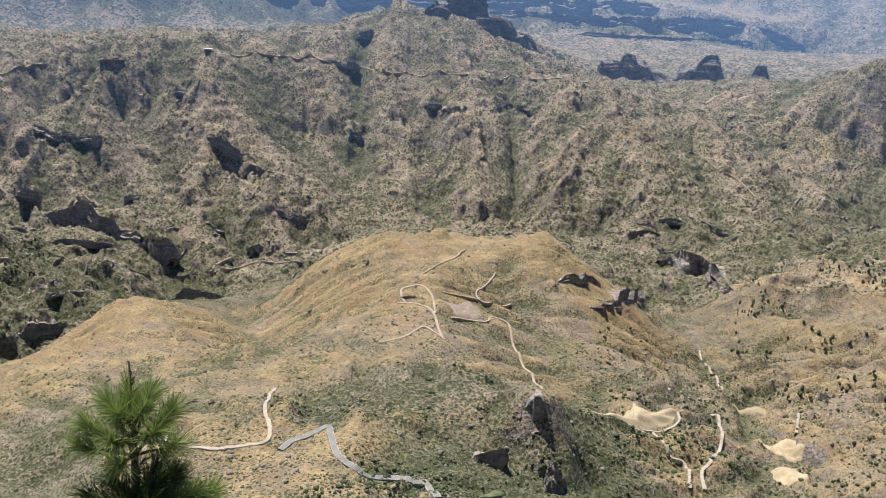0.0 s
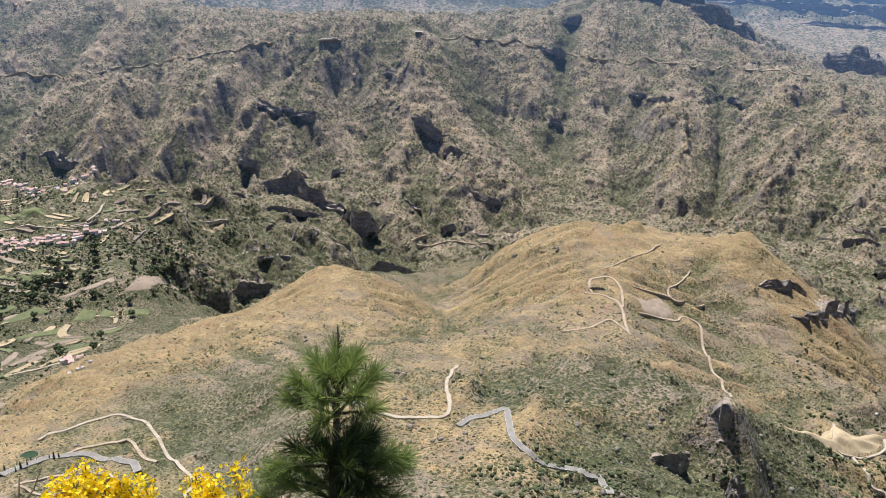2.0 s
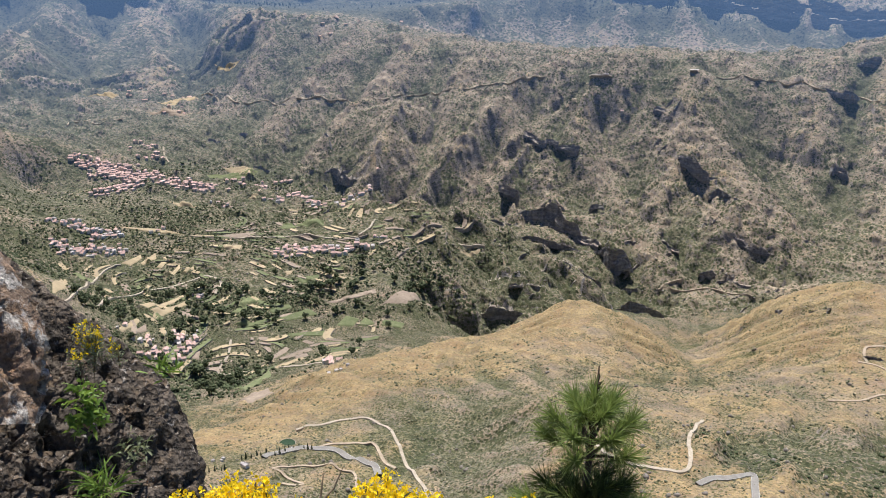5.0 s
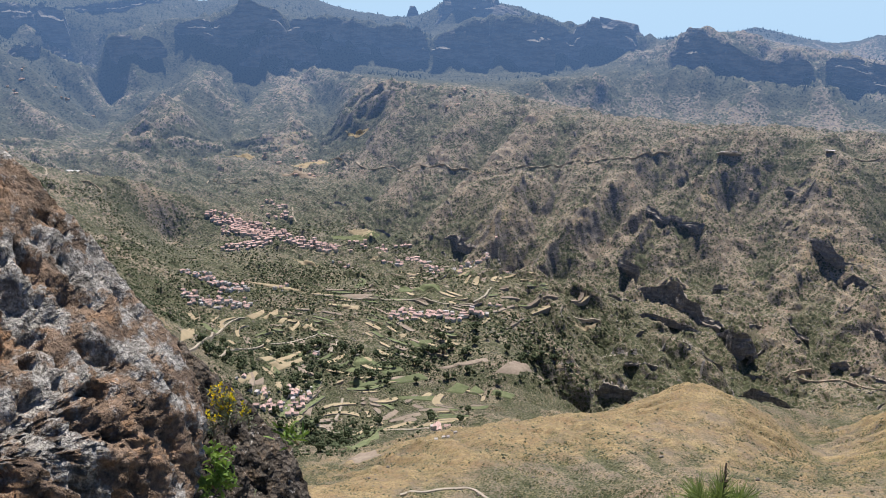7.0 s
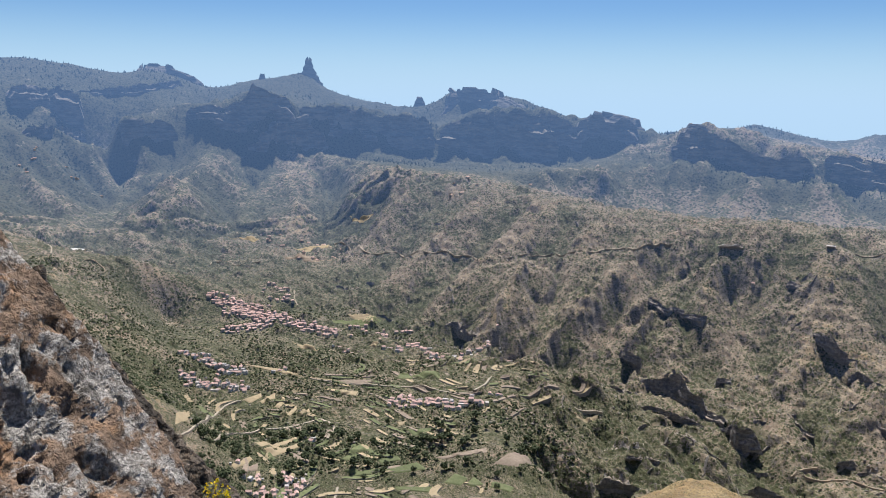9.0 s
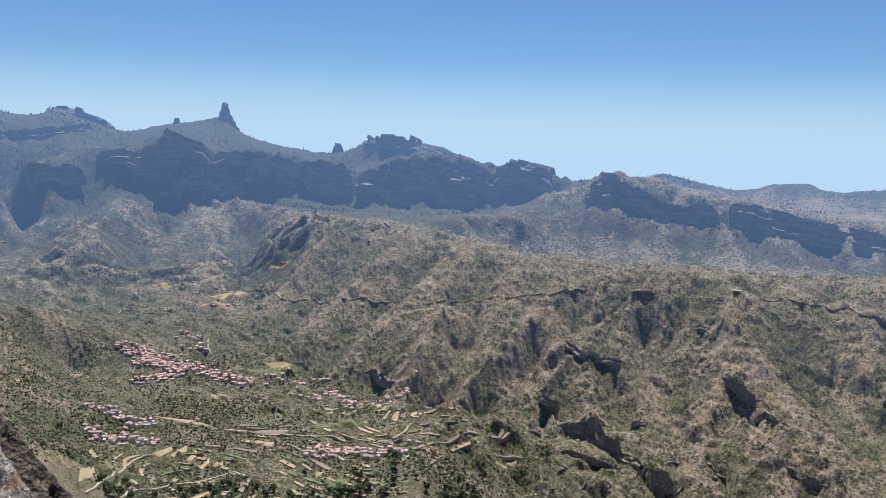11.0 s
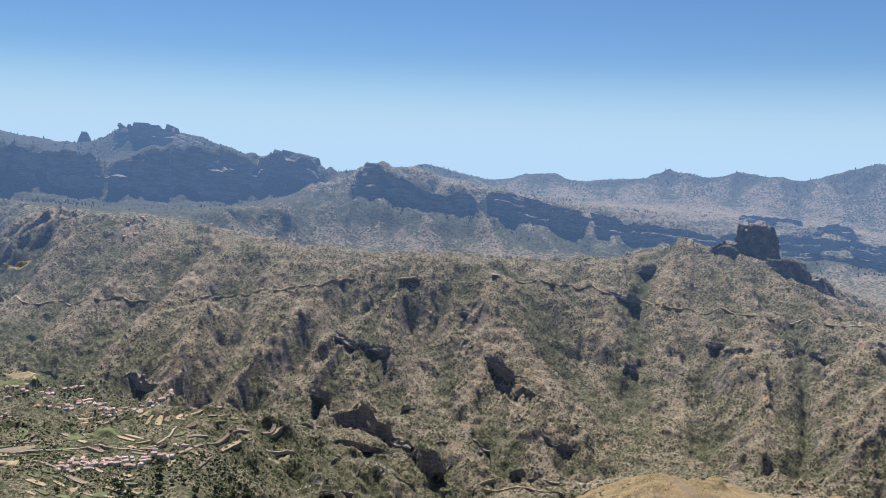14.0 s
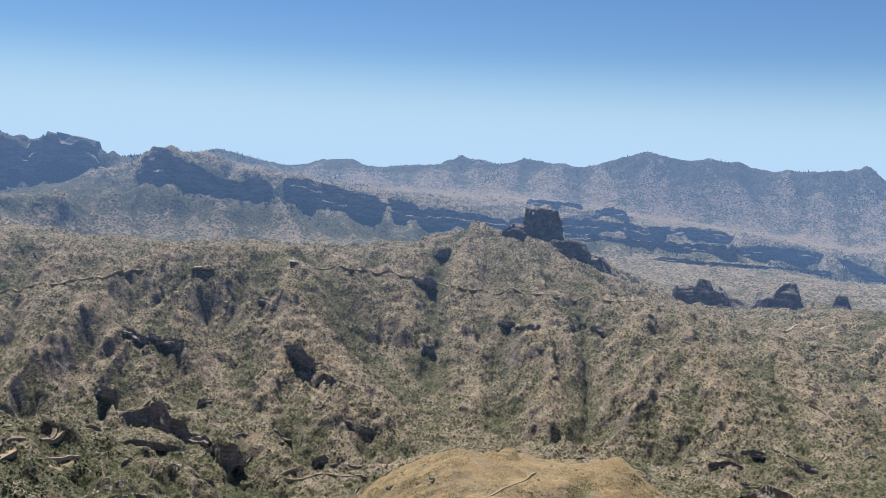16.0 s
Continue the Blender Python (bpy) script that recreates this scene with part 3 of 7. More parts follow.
face('rock_ledge', 15, (-958, 1758, -7, 8), (-917, 1707, 12, 31), (-895, 1723, -4, 19), (-891, 1740, -12, 6))
face('rock_ledge', 15, (-723, 1784, -20, -11), (-707, 1808, -25, -13), (-691, 1841, -38, -11), (-665, 1850, -31, -16), (-646, 1873, -40, -28))
face('rock_ledge', 20, (-1376, 1584, 18, 33), (-1356, 1598, 17, 36), (-1289, 1565, 13, 45), (-1267, 1576, 6, 24), (-1241, 1583, 3, 18))
face('rock_ledge', 15, (-71, 2265, 108, 119), (-55, 2221, 119, 133), (-37, 2208, 113, 139), (-23, 2211, 117, 131), (-9, 2211, 114, 125))
face('rock_ledge', 15, (-19, 2195, 106, 114), (3, 2189, 109, 120), (31, 2172, 110, 130), (51, 2169, 116, 124), (75, 2221, 102, 108))
face('rock_ledge', 12, (50, 2187, 121, 131), (73, 2235, 113, 126), (103, 2209, 110, 129), (121, 2212, 111, 122), (144, 2217, 108, 116))
face('rock_ledge', 12, (113, 2212, 110, 116), (140, 2222, 111, 118), (172, 2256, 103, 120), (199, 2242, 106, 120), (222, 2218, 110, 120))
face('rock_ledge', 15, (-352, 2362, 196, 211), (-327, 2363, 198, 217), (-294, 2366, 188, 213), (-270, 2365, 187, 202), (-246, 2386, 180, 192))
face('rock_ledge', 15, (-280, 2522, 247, 260), (-258, 2518, 249, 266), (-234, 2529, 244, 273), (-213, 2542, 248, 262), (-190, 2512, 248, 260))
face('rock_ledge', 12, (-253, 2132, 42, 57), (-246, 2151, 39, 57), (-226, 2148, 34, 55), (-217, 2144, 31, 48))
face('rock_ledge', 15, (303, 2250, 139, 154), (312, 2204, 150, 169), (327, 2204, 146, 175), (343, 2197, 155, 168), (356, 2191, 154, 164))
face('rock_ledge', 12, (-691, 2097, 158, 173), (-681, 2097, 159, 178), (-661, 2100, 156, 182), (-652, 2101, 152, 173))
face('rock_ledge', 30, (440, 1572, -51, -24), (474, 1588, -56, -22), (486, 1520, -64, 11), (517, 1513, -57, -9), (521, 1447, -31, 5))
face('rock_ledge', 20, (487, 1451, -51, -39), (499, 1437, -44, -29), (500, 1335, -8, 14), (515, 1333, -10, 7))
face('rock_ledge', 18, (354, 1740, -62, -54), (376, 1698, -46, -35), (407, 1668, -46, -16), (437, 1675, -31, -20), (467, 1674, -34, -26))
face('rock_ledge', 18, (467, 1706, -13, 0), (504, 1710, -13, 4), (554, 1726, -34, -7), (581, 1690, -30, -13), (610, 1672, -26, -13))
face('rock_ledge', 22, (-429, 1692, -100, -86), (-396, 1717, -109, -91), (-341, 1696, -113, -88), (-307, 1715, -114, -105), (-265, 1696, -109, -103))
face('rock_ledge', 16, (-423, 1788, -53, -41), (-396, 1796, -55, -39), (-333, 1806, -68, -54), (-305, 1810, -72, -62))
face('canyon_wall', 30, (-861, 1192, -214, -205), (-781, 1246, -136, -108), (-733, 1274, -105, -78), (-665, 1311, -116, -88), (-621, 1332, -120, -105))
face('canyon_wall', 30, (-783, 1349, -103, -93), (-742, 1372, -137, -99), (-686, 1401, -146, -123))
face('canyon_wall', 30, (-516, 1430, -98, -70), (-464, 1447, -111, -83), (-422, 1460, -130, -91), (-386, 1470, -125, -104))
face('canyon_wall', 30, (-835, 1694, -40, -23), (-772, 1673, -44, -1), (-721, 1650, -46, -7), (-664, 1657, -56, -24))
face('canyon_wall', 25, (-501, 1414, -81, -61), (-454, 1430, -99, -72), (-415, 1441, -115, -94))
face('rock_ledge', 14, (160, 1057, 129, 137), (175, 1060, 128, 138), (191, 1059, 120, 146), (209, 1074, 118, 133), (224, 1073, 117, 128))
face('rock_ledge', 16, (215, 1031, 112, 126), (253, 1061, 95, 124), (382, 1426, -72, -49))
face('rock_ledge', 12, (199, 1011, 109, 123), (205, 1013, 108, 126), (217, 1012, 103, 123), (223, 1012, 101, 116))
face('rock_ledge', 4, (-50, 924, 159, 160), (-43, 924, 159, 161), (-32, 928, 156, 161), (-28, 933, 155, 157), (-21, 924, 157, 158))
face('rock_ledge', 6, (-379, 687, 145, 145), (-362, 677, 152, 152), (-333, 647, 170, 174), (-318, 637, 177, 178), (-283, 585, 210, 210))
face('rock_ledge', 8, (-206, 578, 223, 225), (-204, 596, 211, 216), (-187, 572, 222, 233), (-175, 563, 232, 236), (-161, 544, 243, 246))
face('rock_ledge', 10, (-177, 1123, 103, 109), (-131, 1089, 123, 143), (-105, 1072, 143, 159))
face('rock_ledge', 7, (4, 549, 264, 265), (10, 550, 263, 266), (18, 551, 265, 269), (23, 550, 265, 267), (28, 548, 266, 266))
face('scarp_face', 10, (52, 497, 242, 257), (57, 497, 246, 271), (63, 496, 251, 287), (69, 495, 258, 291), (75, 494, 264, 284))
face('scarp_face', 7, (14, 470, 245, 251), (25, 469, 248, 259), (38, 468, 253, 265), (48, 468, 260, 268))
face('scarp_face', 7, (71, 449, 250, 258), (75, 449, 247, 270), (81, 448, 245, 263), (86, 447, 245, 255))
face('rock_ledge', 8, (430, 862, 73, 75), (449, 864, 72, 76), (456, 831, 86, 100), (476, 838, 85, 91), (476, 809, 102, 106))


def along(x, y, chain):
    """The distance to a chain, and how far along it the nearest place is."""
    best, far, run = np.full(x.shape, 1e9), np.zeros(x.shape), 0.0
    for (ax, ay, _), (bx, by, _) in zip(chain, chain[1:]):
        dx, dy = bx - ax, by - ay
        n = math.hypot(dx, dy)
        u = np.clip(((x - ax) * dx + (y - ay) * dy) / (n * n), 0, 1)
        d = np.hypot(x - ax - u * dx, y - ay - u * dy)
        near = d < best
        best, far = np.where(near, d, best), np.where(near, run + u * n, far)
        run += n
    return best, far


def stations():
    """Places along every chain, close together near the lookout and wider apart far off."""
    out, seen = [], set()
    for name, chain in LAND.items():
        for (ax, ay, az), (bx, by, bz) in zip(chain, chain[1:]):
            gap = max(25.0, 0.028 * math.hypot(ax, ay))
            n = max(1, round(math.hypot(bx - ax, by - ay) / gap))
            for i in range(n + 1):
                u = i / n
                p = (ax + u * (bx - ax), ay + u * (by - ay), az + u * (bz - az))
                cell = 7 if math.hypot(p[0], p[1]) < 700 else 18
                key = (round(p[0] / cell), round(p[1] / cell), cell)
                if key not in seen:
                    seen.add(key)
                    out.append(p)
    # talus at the foot of each far cliff, and a shelf behind its brow
    for kind, depth, chain in SCARPS:
        if math.hypot(chain[0][0], chain[0][1]) < 2950:
            continue
        for x, y, foot, top in chain:
            r = math.hypot(x, y)
            for back, z in ((-22, foot + 4), (depth * 0.9, top - 5)):
                p = (x * (1 + back / r), y * (1 + back / r), z)
                key = (round(p[0] / 30), round(p[1] / 30), 30)
                if key not in seen:
                    seen.add(key)
                    out.append(p)
    return np.array(out)


def lay_of_land():
    """Slopes strung straight between the chains, on a net of bearings and distances."""
    p = stations()
    m = -np.hypot(p[:, None, 0] - p[None, :, 0], p[:, None, 1] - p[None, :, 1])
    n = len(p)
    full = np.zeros((n + 1, n + 1))
    full[:n, :n], full[:n, n], full[n, :n] = m - 1.0 * np.eye(n), 1, 1
    full[:n, :n] -= np.diag(0.001 * np.hypot(p[:, 0], p[:, 1]))
    k = np.linalg.solve(full, np.append(p[:, 2], 0))
    a, r = np.meshgrid(np.radians(NET_A), NET_R)
    x, y = (r * np.sin(a)).ravel(), (r * np.cos(a)).ravel()
    z = np.full(len(x), k[n])
    for i in range(0, len(x), 20000):
        z[i:i + 20000] -= np.hypot(x[i:i + 20000, None] - p[None, :, 0], y[i:i + 20000, None] - p[None, :, 1]) @ k[:n]
    sums = np.zeros((4, len(x)))
    for name, chain in LAND.items():
        d, _ = along(x, y, chain)
        weight = 1.0 / (d + 8) ** 3
        share = (*COVER.get(name, (0.3, 0.4)), CRAGS.get(name, 0.12))
        sums[3] += weight
        for j in range(3):
            sums[j] += weight * share[j]
    return np.stack([z, *(sums[:3] / sums[3])]).reshape(4, *a.shape)


NET_A = np.concatenate([np.arange(-180, -76, 3.0), np.arange(-76, 40, 0.24), np.arange(40, 181, 3.0)])
NET_R = np.geomspace(20, 5200, 500)
NET = lay_of_land()


def net(x, y):
    a = np.degrees(np.arctan2(x, y))
    r = np.log(np.maximum(np.hypot(x, y), 20.01) / 20) / math.log(5200 / 20) * 499
    i, j = np.clip(np.searchsorted(NET_A, a, "right") - 1, 0, len(NET_A) - 2), np.clip(r.astype(int), 0, 498)
    u, v = (a - NET_A[i]) / (NET_A[i + 1] - NET_A[i]), r - j
    return NET[:, j, i] * (1 - u) * (1 - v) + NET[:, j, i + 1] * u * (1 - v) + NET[:, j + 1, i] * (1 - u) * v + NET[:, j + 1, i + 1] * u * v


def rills(x, y, gx, gy, size, strength):
    """Gullies and ribs that run with the fall of the slope, in four sizes."""
    total, hx, hy, amp, fr = 0.0, 0.0, 0.0, 1.0, 1.0
    for octave in range(4):
        u, v = x / size * fr, y / size * fr
        dx, dy = -(gy + hy) * strength, (gx + hx) * strength
        iu, iv = np.floor(u), np.floor(v)
        fu, fv = u - iu, v - iv
        c, sx, sy, wt = 0.0, 0.0, 0.0, 1e-9
        for a in (-1, 0, 1):
            for b in (-1, 0, 1):
                px = fu + a - 0.5 * hash2(iu - a, iv - b, 200 + octave)
                py = fv + b - 0.5 * hash2(iu - a, iv - b, 300 + octave)
                w = np.exp(-2 * (px * px + py * py))
                m = (px * dx + py * dy) * 2 * math.pi
                c, wt = c + np.cos(m) * w, wt + w
                s = -np.sin(m) * w
                sx, sy = sx + s * (px + dx), sy + s * (py + dy)
        total = total + amp * c / wt
        hx, hy = hx + 0.55 * amp * fr * sx / wt, hy + 0.55 * amp * fr * sy / wt
        amp, fr = amp * 0.44, fr * 2.0
    return total


def knobs(x, y, cell, crag, seed):
    """Steep-sided knobs strewn one to a cell at most, longer across the slope than up it."""
    u, v = x / cell + 0.4 * grain(x / cell * 2, y / cell * 2, seed), 1.5 * y / cell + 0.4 * grain(x / cell * 2.2, y / cell * 2.2, seed + 1)
    iu, iv, top = np.floor(u), np.floor(v), np.zeros(x.shape)
    for a in (-1, 0, 1):
        for b in (-1, 0, 1):
            p, q = iu + a, iv + b
            d = np.hypot(u - p - hash2(p, q, seed + 2), v - q - hash2(p, q, seed + 3))
            size = 0.16 + 0.3 * hash2(p, q, seed + 4)
            there = hash2(p, q, seed + 5) < 0.1 + 0.75 * crag
            top = np.maximum(top, np.where(there, size / 0.46 * (1 - smooth(0.55, 1.0, d / size)), 0))
    return top


def land(x, y, cover=False):
    """Height of the ground at (x, y)."""
    x, y = np.asarray(x, float), np.asarray(y, float)
    r = np.hypot(x, y)
    off = smooth(200, 600, r) * 20
    sx, sy = x + off * (fractal(x / 90, y / 90, 3, 11) - 0.5), y + off * (fractal(x / 90, y / 90, 3, 31) - 0.5)
    z, dry, green, crag = net(sx, sy)
    h = 12 + 0.015 * r
    gx, gy = (net(sx + h, sy)[0] - net(sx - h, sy)[0]) / (2 * h), (net(sx, sy + h)[0] - net(sx, sy - h)[0]) / (2 * h)
    fall = np.hypot(gx, gy) + 1e-6
    even = smooth(0.08, 0.3, fall) / fall
    size, far = smooth(150, 1500, r), smooth(2750, 3000, r)
    tame = 0.04 + 0.96 * smooth(0.1, 0.42, crag)
    # the terraced valley floor lies even
    plain_of = 1 - 0.7 * smooth(-620, -780, x) * smooth(1500, 1380, y) * smooth(500, 700, y) * smooth(0.4, 0.25, crag)
    ribs = rills(x, y, gx * even, gy * even, 60 + 150 * smooth(900, 1400, r) + 90 * far, 0.75 + 0.7 * fractal(x / 260, y / 260, 2, 13)) * smooth(0.06, 0.35, fall) * smooth(120, 350, r) * (1 - 0.25 * far)
    z = z + (3.6 * plain_of * (0.5 + fractal(x / 200, y / 200, 2, 83)) + (19 + 19 * far * (1 - 0.8 * smooth(3800, 4300, r))) * size * tame) * (ribs - 0.25)
    # growth keeps to the gullies, the ribs are bare
    green, dry = np.clip(green - 0.3 * ribs, 0, 1.2), np.clip(dry + 0.1 * ribs, 0, 1.1)
    z = z + (6 * plain_of + 20 * size * tame) * (1 - 0.5 * far) * (fractal(x / 80, y / 80, 6, 3) - 0.5) * smooth(60, 300, r)
    z = z + (0.8 + 8.5 * size * tame) * (ridged(x / 34, y / 34, 4, 9) - 0.6) * smooth(100, 350, r) * (1 - 0.6 * far)
    # beds of lava crop out as broken steps along the canyon slopes
    q = z / 15.0 + 0.9 * fractal(x / 170, y / 170, 3, 73)
    f = q - np.floor(q)
    z = z + (1 - far) * smooth(1100, 1500, r) * smooth(0.2, 0.55, crag) * smooth(0.47, 0.62, fractal(x / 120, y / 120, 3, 75)) * 15.0 * (smooth(0.5, 0.85, f) - f) * 0.45
    # outcrops: knobs of bare rock, thick in craggy country
    for cell, rise, seed in ((70, 10, 81), (38, 7, 91), (21, 4.5, 101)):
        z = z + rise * knobs(x, y, cell, crag, seed) * smooth(330, 520, r) * (0.35 + 0.65 * smooth(600, 1500, r) - 0.6 * far)
    # level beds of lava, cut back in steps, on the far ranges
    step = 26.0
    q = z / step + 0.5 * fractal(x / 400, y / 400, 2, 71)
    f = q - np.floor(q)
    z = z + far * smooth(0.5, 0.66, crag) * step * (smooth(0.55, 0.9, f) - f) * 0.6
    # the lookout's own slope
    close = np.where(y < -0.5, EYE - 1.6 + 0.05 * r, EYE - 1.6 - 1.22 * np.maximum(r - 1.2, 0))
    k = smooth(25, 70, r)
    z = close * (1 - k) + z * k
    return (z, dry, green) if cover else z


# ---------------------------------------------------------------- the ground
def mesh_from(name, verts, faces, materials, smooth_on=False):
    me = bpy.data.meshes.new(name)
    me.from_pydata(verts, [], faces)
    for m in materials:
        me.materials.append(m)
    if smooth_on:
        me.polygons.foreach_set("use_smooth", np.ones(len(me.polygons), bool))
    me.update()
    return me


def sheet(name, bearings, reaches, material, closed):
    """A sheet of ground between two distances, with its cover as attributes."""
    a, r = np.meshgrid(np.radians(bearings), reaches)
    x, y = r * np.sin(a), r * np.cos(a)
    z, dry, green = land(x.ravel(), y.ravel(), True)
    rows, cols = a.shape
    k = np.arange(rows * cols).reshape(rows, cols)
    nxt = np.roll(k, -1, axis=1) if closed else k[:, 1:]
    cur = k if closed else k[:, :-1]
    quads = np.stack([cur[:-1], nxt[:-1], nxt[1:], cur[1:]], -1).reshape(-1, 4)[:, ::-1]
    me = bpy.data.meshes.new(name)
    me.vertices.add(rows * cols), me.loops.add(quads.size), me.polygons.add(len(quads))
    me.vertices.foreach_set("co", np.stack([x.ravel(), y.ravel(), z], 1).astype(np.float32).ravel())
    me.loops.foreach_set("vertex_index", quads.astype(np.int32).ravel())
    me.polygons.foreach_set("loop_start", np.arange(0, quads.size, 4, dtype=np.int32))
    me.polygons.foreach_set("use_smooth", np.ones(len(quads), bool))
    me.materials.append(material)
    me.update()
    me.validate()
    for key, v in (("dry", dry), ("green", green)):
        me.attributes.new(key, "FLOAT", "POINT").data.foreach_set("value", v.astype(np.float32))
    return new(name, me)


BEARINGS = np.concatenate([np.arange(-74, 38, 0.14), np.arange(38, 285, 3.0)])
FINE = np.concatenate([np.arange(-74, 38, 0.075), np.arange(38, 285, 3.0)])
NEAR_R = np.concatenate([np.geomspace(0.02, 250, 60)[:-1], np.geomspace(250, 1400, 330)])
MID_R = np.geomspace(1400, 2750, 290)
FAR_R = np.geomspace(2750, 4930, 185)
ground = tagged(sheet("ground", BEARINGS, NEAR_R, GROUND, True), "dry grassy hills and green gullies below the lookout", "ground", kind="structure")
slopes = tagged(sheet("ground_canyon_slopes", FINE, MID_R, RANGE, True), "scrubby canyon slopes with rock outcrops and a terraced valley floor", "ground", kind="structure")
distance = tagged(sheet("backdrop_mountains", BEARINGS, FAR_R, FAR_RANGE, True), "mountain ranges with cliffs beyond the valley, tinted by painted blue haze", "mountains", kind="structure")

# glowing shell in place of bright haze over the sea, past the last range
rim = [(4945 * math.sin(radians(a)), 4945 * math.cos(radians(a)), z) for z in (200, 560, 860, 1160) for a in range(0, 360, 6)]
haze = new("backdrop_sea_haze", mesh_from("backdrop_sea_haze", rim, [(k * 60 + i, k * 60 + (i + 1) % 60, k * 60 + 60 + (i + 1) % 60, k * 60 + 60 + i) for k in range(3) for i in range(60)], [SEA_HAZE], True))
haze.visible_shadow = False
tagged(haze, "glowing pale blue shell painted as haze over the distant sea", "haze", kind="structure")


# ---------------------------------------------------------------- where the crags, ways and houses lie
# rock towers: (east, ahead, height, half width) from the foot up
TOWERS = []


def stack(kind, *rings):
    TOWERS.append((kind, rings))


stack('rock_tower', (60.2, 2699.3, 260.4, 77.9), (54.4, 2699.5, 311.7, 64.3), (52.5, 2699.5, 342.9, 57.1), (50.3, 2699.5, 370.0, 53.5), (48.0, 2699.6, 382.0, 50.0))
stack('rock_tower', (60.0, 2690.3, 300.0, 44.0), (58.0, 2690.4, 372.0, 33.0), (52.0, 2692.5, 394.0, 26.0))
stack('rock_tower', (-28.0, 2675.0, 270.0, 60.0), (-22.0, 2675.0, 318.0, 48.0), (-12.0, 2676.0, 334.0, 34.0))
stack('rock_tower', (219.4, 2635.9, 169.4, 76.7), (208.1, 2636.8, 219.3, 59.8), (197.4, 2637.6, 249.2, 43.9))
stack('rock_tower', (145.2, 2646.0, 199.6, 74.9), (138.0, 2646.4, 271.6, 63.2), (123.1, 2647.1, 296.0, 41.2))
stack('rock_tower', (-5.2, 2680.0, 240.6, 62.3), (-9.6, 2680.0, 286.4, 46.2), (-11.4, 2680.0, 317.5, 28.4))
stack('rock_tower', (599.7, 2632.6, 77.0, 67.8), (585.4, 2635.8, 120.5, 64.9), (581.6, 2636.6, 147.0, 55.8), (569.9, 2639.2, 169.2, 41.4))
stack('rock_tower', (515.9, 2648.2, 131.6, 45.0), (512.2, 2648.9, 156.6, 39.6), (511.1, 2649.1, 170.9, 25.2))
stack('rock_tower', (568.3, 2638.5, 145.8, 30.6), (564.6, 2639.3, 181.4, 24.3), (566.0, 2639.0, 195.8, 14.4))
stack('rock_tower', (665.1, 2627.1, 100.5, 49.9), (659.2, 2628.6, 123.1, 39.8), (646.2, 2631.8, 143.1, 12.7))
stack('rock_tower', (799.0, 2641.8, 88.3, 92.3), (795.9, 2642.8, 123.8, 77.4), (797.0, 2642.4, 147.3, 62.6))
stack('rock_tower', (816.1, 2634.5, 135.7, 44.2), (815.5, 2634.7, 178.4, 33.0), (821.3, 2632.9, 200.3, 16.5))
stack('rock_tower', (972.4, 2604.4, 116.8, 40.8), (966.1, 2606.7, 136.9, 31.5), (967.1, 2606.4, 158.1, 20.4), (967.5, 2606.2, 177.4, 12.0))
stack('rock_spire', (-3331.5, 2765.9, 656.9, 64.1), (-3331.6, 2765.7, 697.9, 42.7), (-3331.9, 2765.4, 730.6, 27.1), (-3332.4, 2764.8, 752.3, 20.0), (-3331.9, 2765.3, 776.6, 14.3), (-3331.7, 2765.6, 787.5, 5.7))
stack('rock_spire', (-3482.7, 2589.6, 641.9, 28.6), (-3481.8, 2590.9, 680.0, 17.1), (-3481.1, 2591.8, 707.1, 8.6))
stack('rock_spire', (-2906.8, 3127.8, 535.5, 42.1), (-2906.9, 3127.8, 574.1, 25.3), (-2907.9, 3126.8, 601.6, 12.6))
stack('rock_spire', (-2004.0, 3461.8, 404.2, 171.2), (-2005.7, 3460.8, 442.7, 150.1), (-2002.5, 3462.6, 493.9, 138.2), (-1983.7, 3473.5, 514.4, 109.2), (-2049.3, 3435.1, 534.1, 23.7))
stack('rock_spire', (-2604.2, 3269.6, 524.8, 220.0), (-2601.8, 3271.5, 578.8, 182.9), (-2610.8, 3264.4, 605.6, 158.1), (-2636.9, 3243.3, 634.9, 108.6))
stack('rock_spire', (-3807.1, 2245.6, 612.5, 196.3), (-3804.4, 2250.2, 653.1, 170.1), (-3809.8, 2241.0, 693.3, 135.2), (-3831.8, 2203.0, 724.9, 55.3))
stack('rock_spire', (-1458.1, 3258.6, 349.9, 105.9), (-1472.0, 3252.4, 420.6, 89.4), (-1482.9, 3247.5, 474.7, 56.4), (-1486.2, 3246.0, 500.5, 30.5))
# roads and tracks: width, then (east, ahead)
WAYS = {}
WAYS['asphalt_near'] = 5, [(-96.8, 428.1), (-91.4, 440), (-79.7, 448.8), (-73.9, 471), (-67.1, 440.6), (-60.2, 414.3), (-52.9, 404.9), (-42.6, 399.9), (-26.3, 408), (-14.1, 406.2), (-5.5, 407.4), (0.9, 379.1)]
WAYS['asphalt_bend'] = 6.5, [(-413.4, 382.7), (-410.4, 404.4), (-400.3, 423.9), (-384.9, 437.9), (-350.8, 424.8), (-339.5, 426.4), (-325.9, 413)]
WAYS['track_loop'] = 4, [(-197.9, 506.4), (-169.3, 450), (-145.1, 433.8), (-129.8, 435.3), (-114.4, 437.4), (-108.4, 445.6), (-111.1, 463.7), (-121.9, 498.4), (-134.2, 564.5), (-144.3, 628.2)]
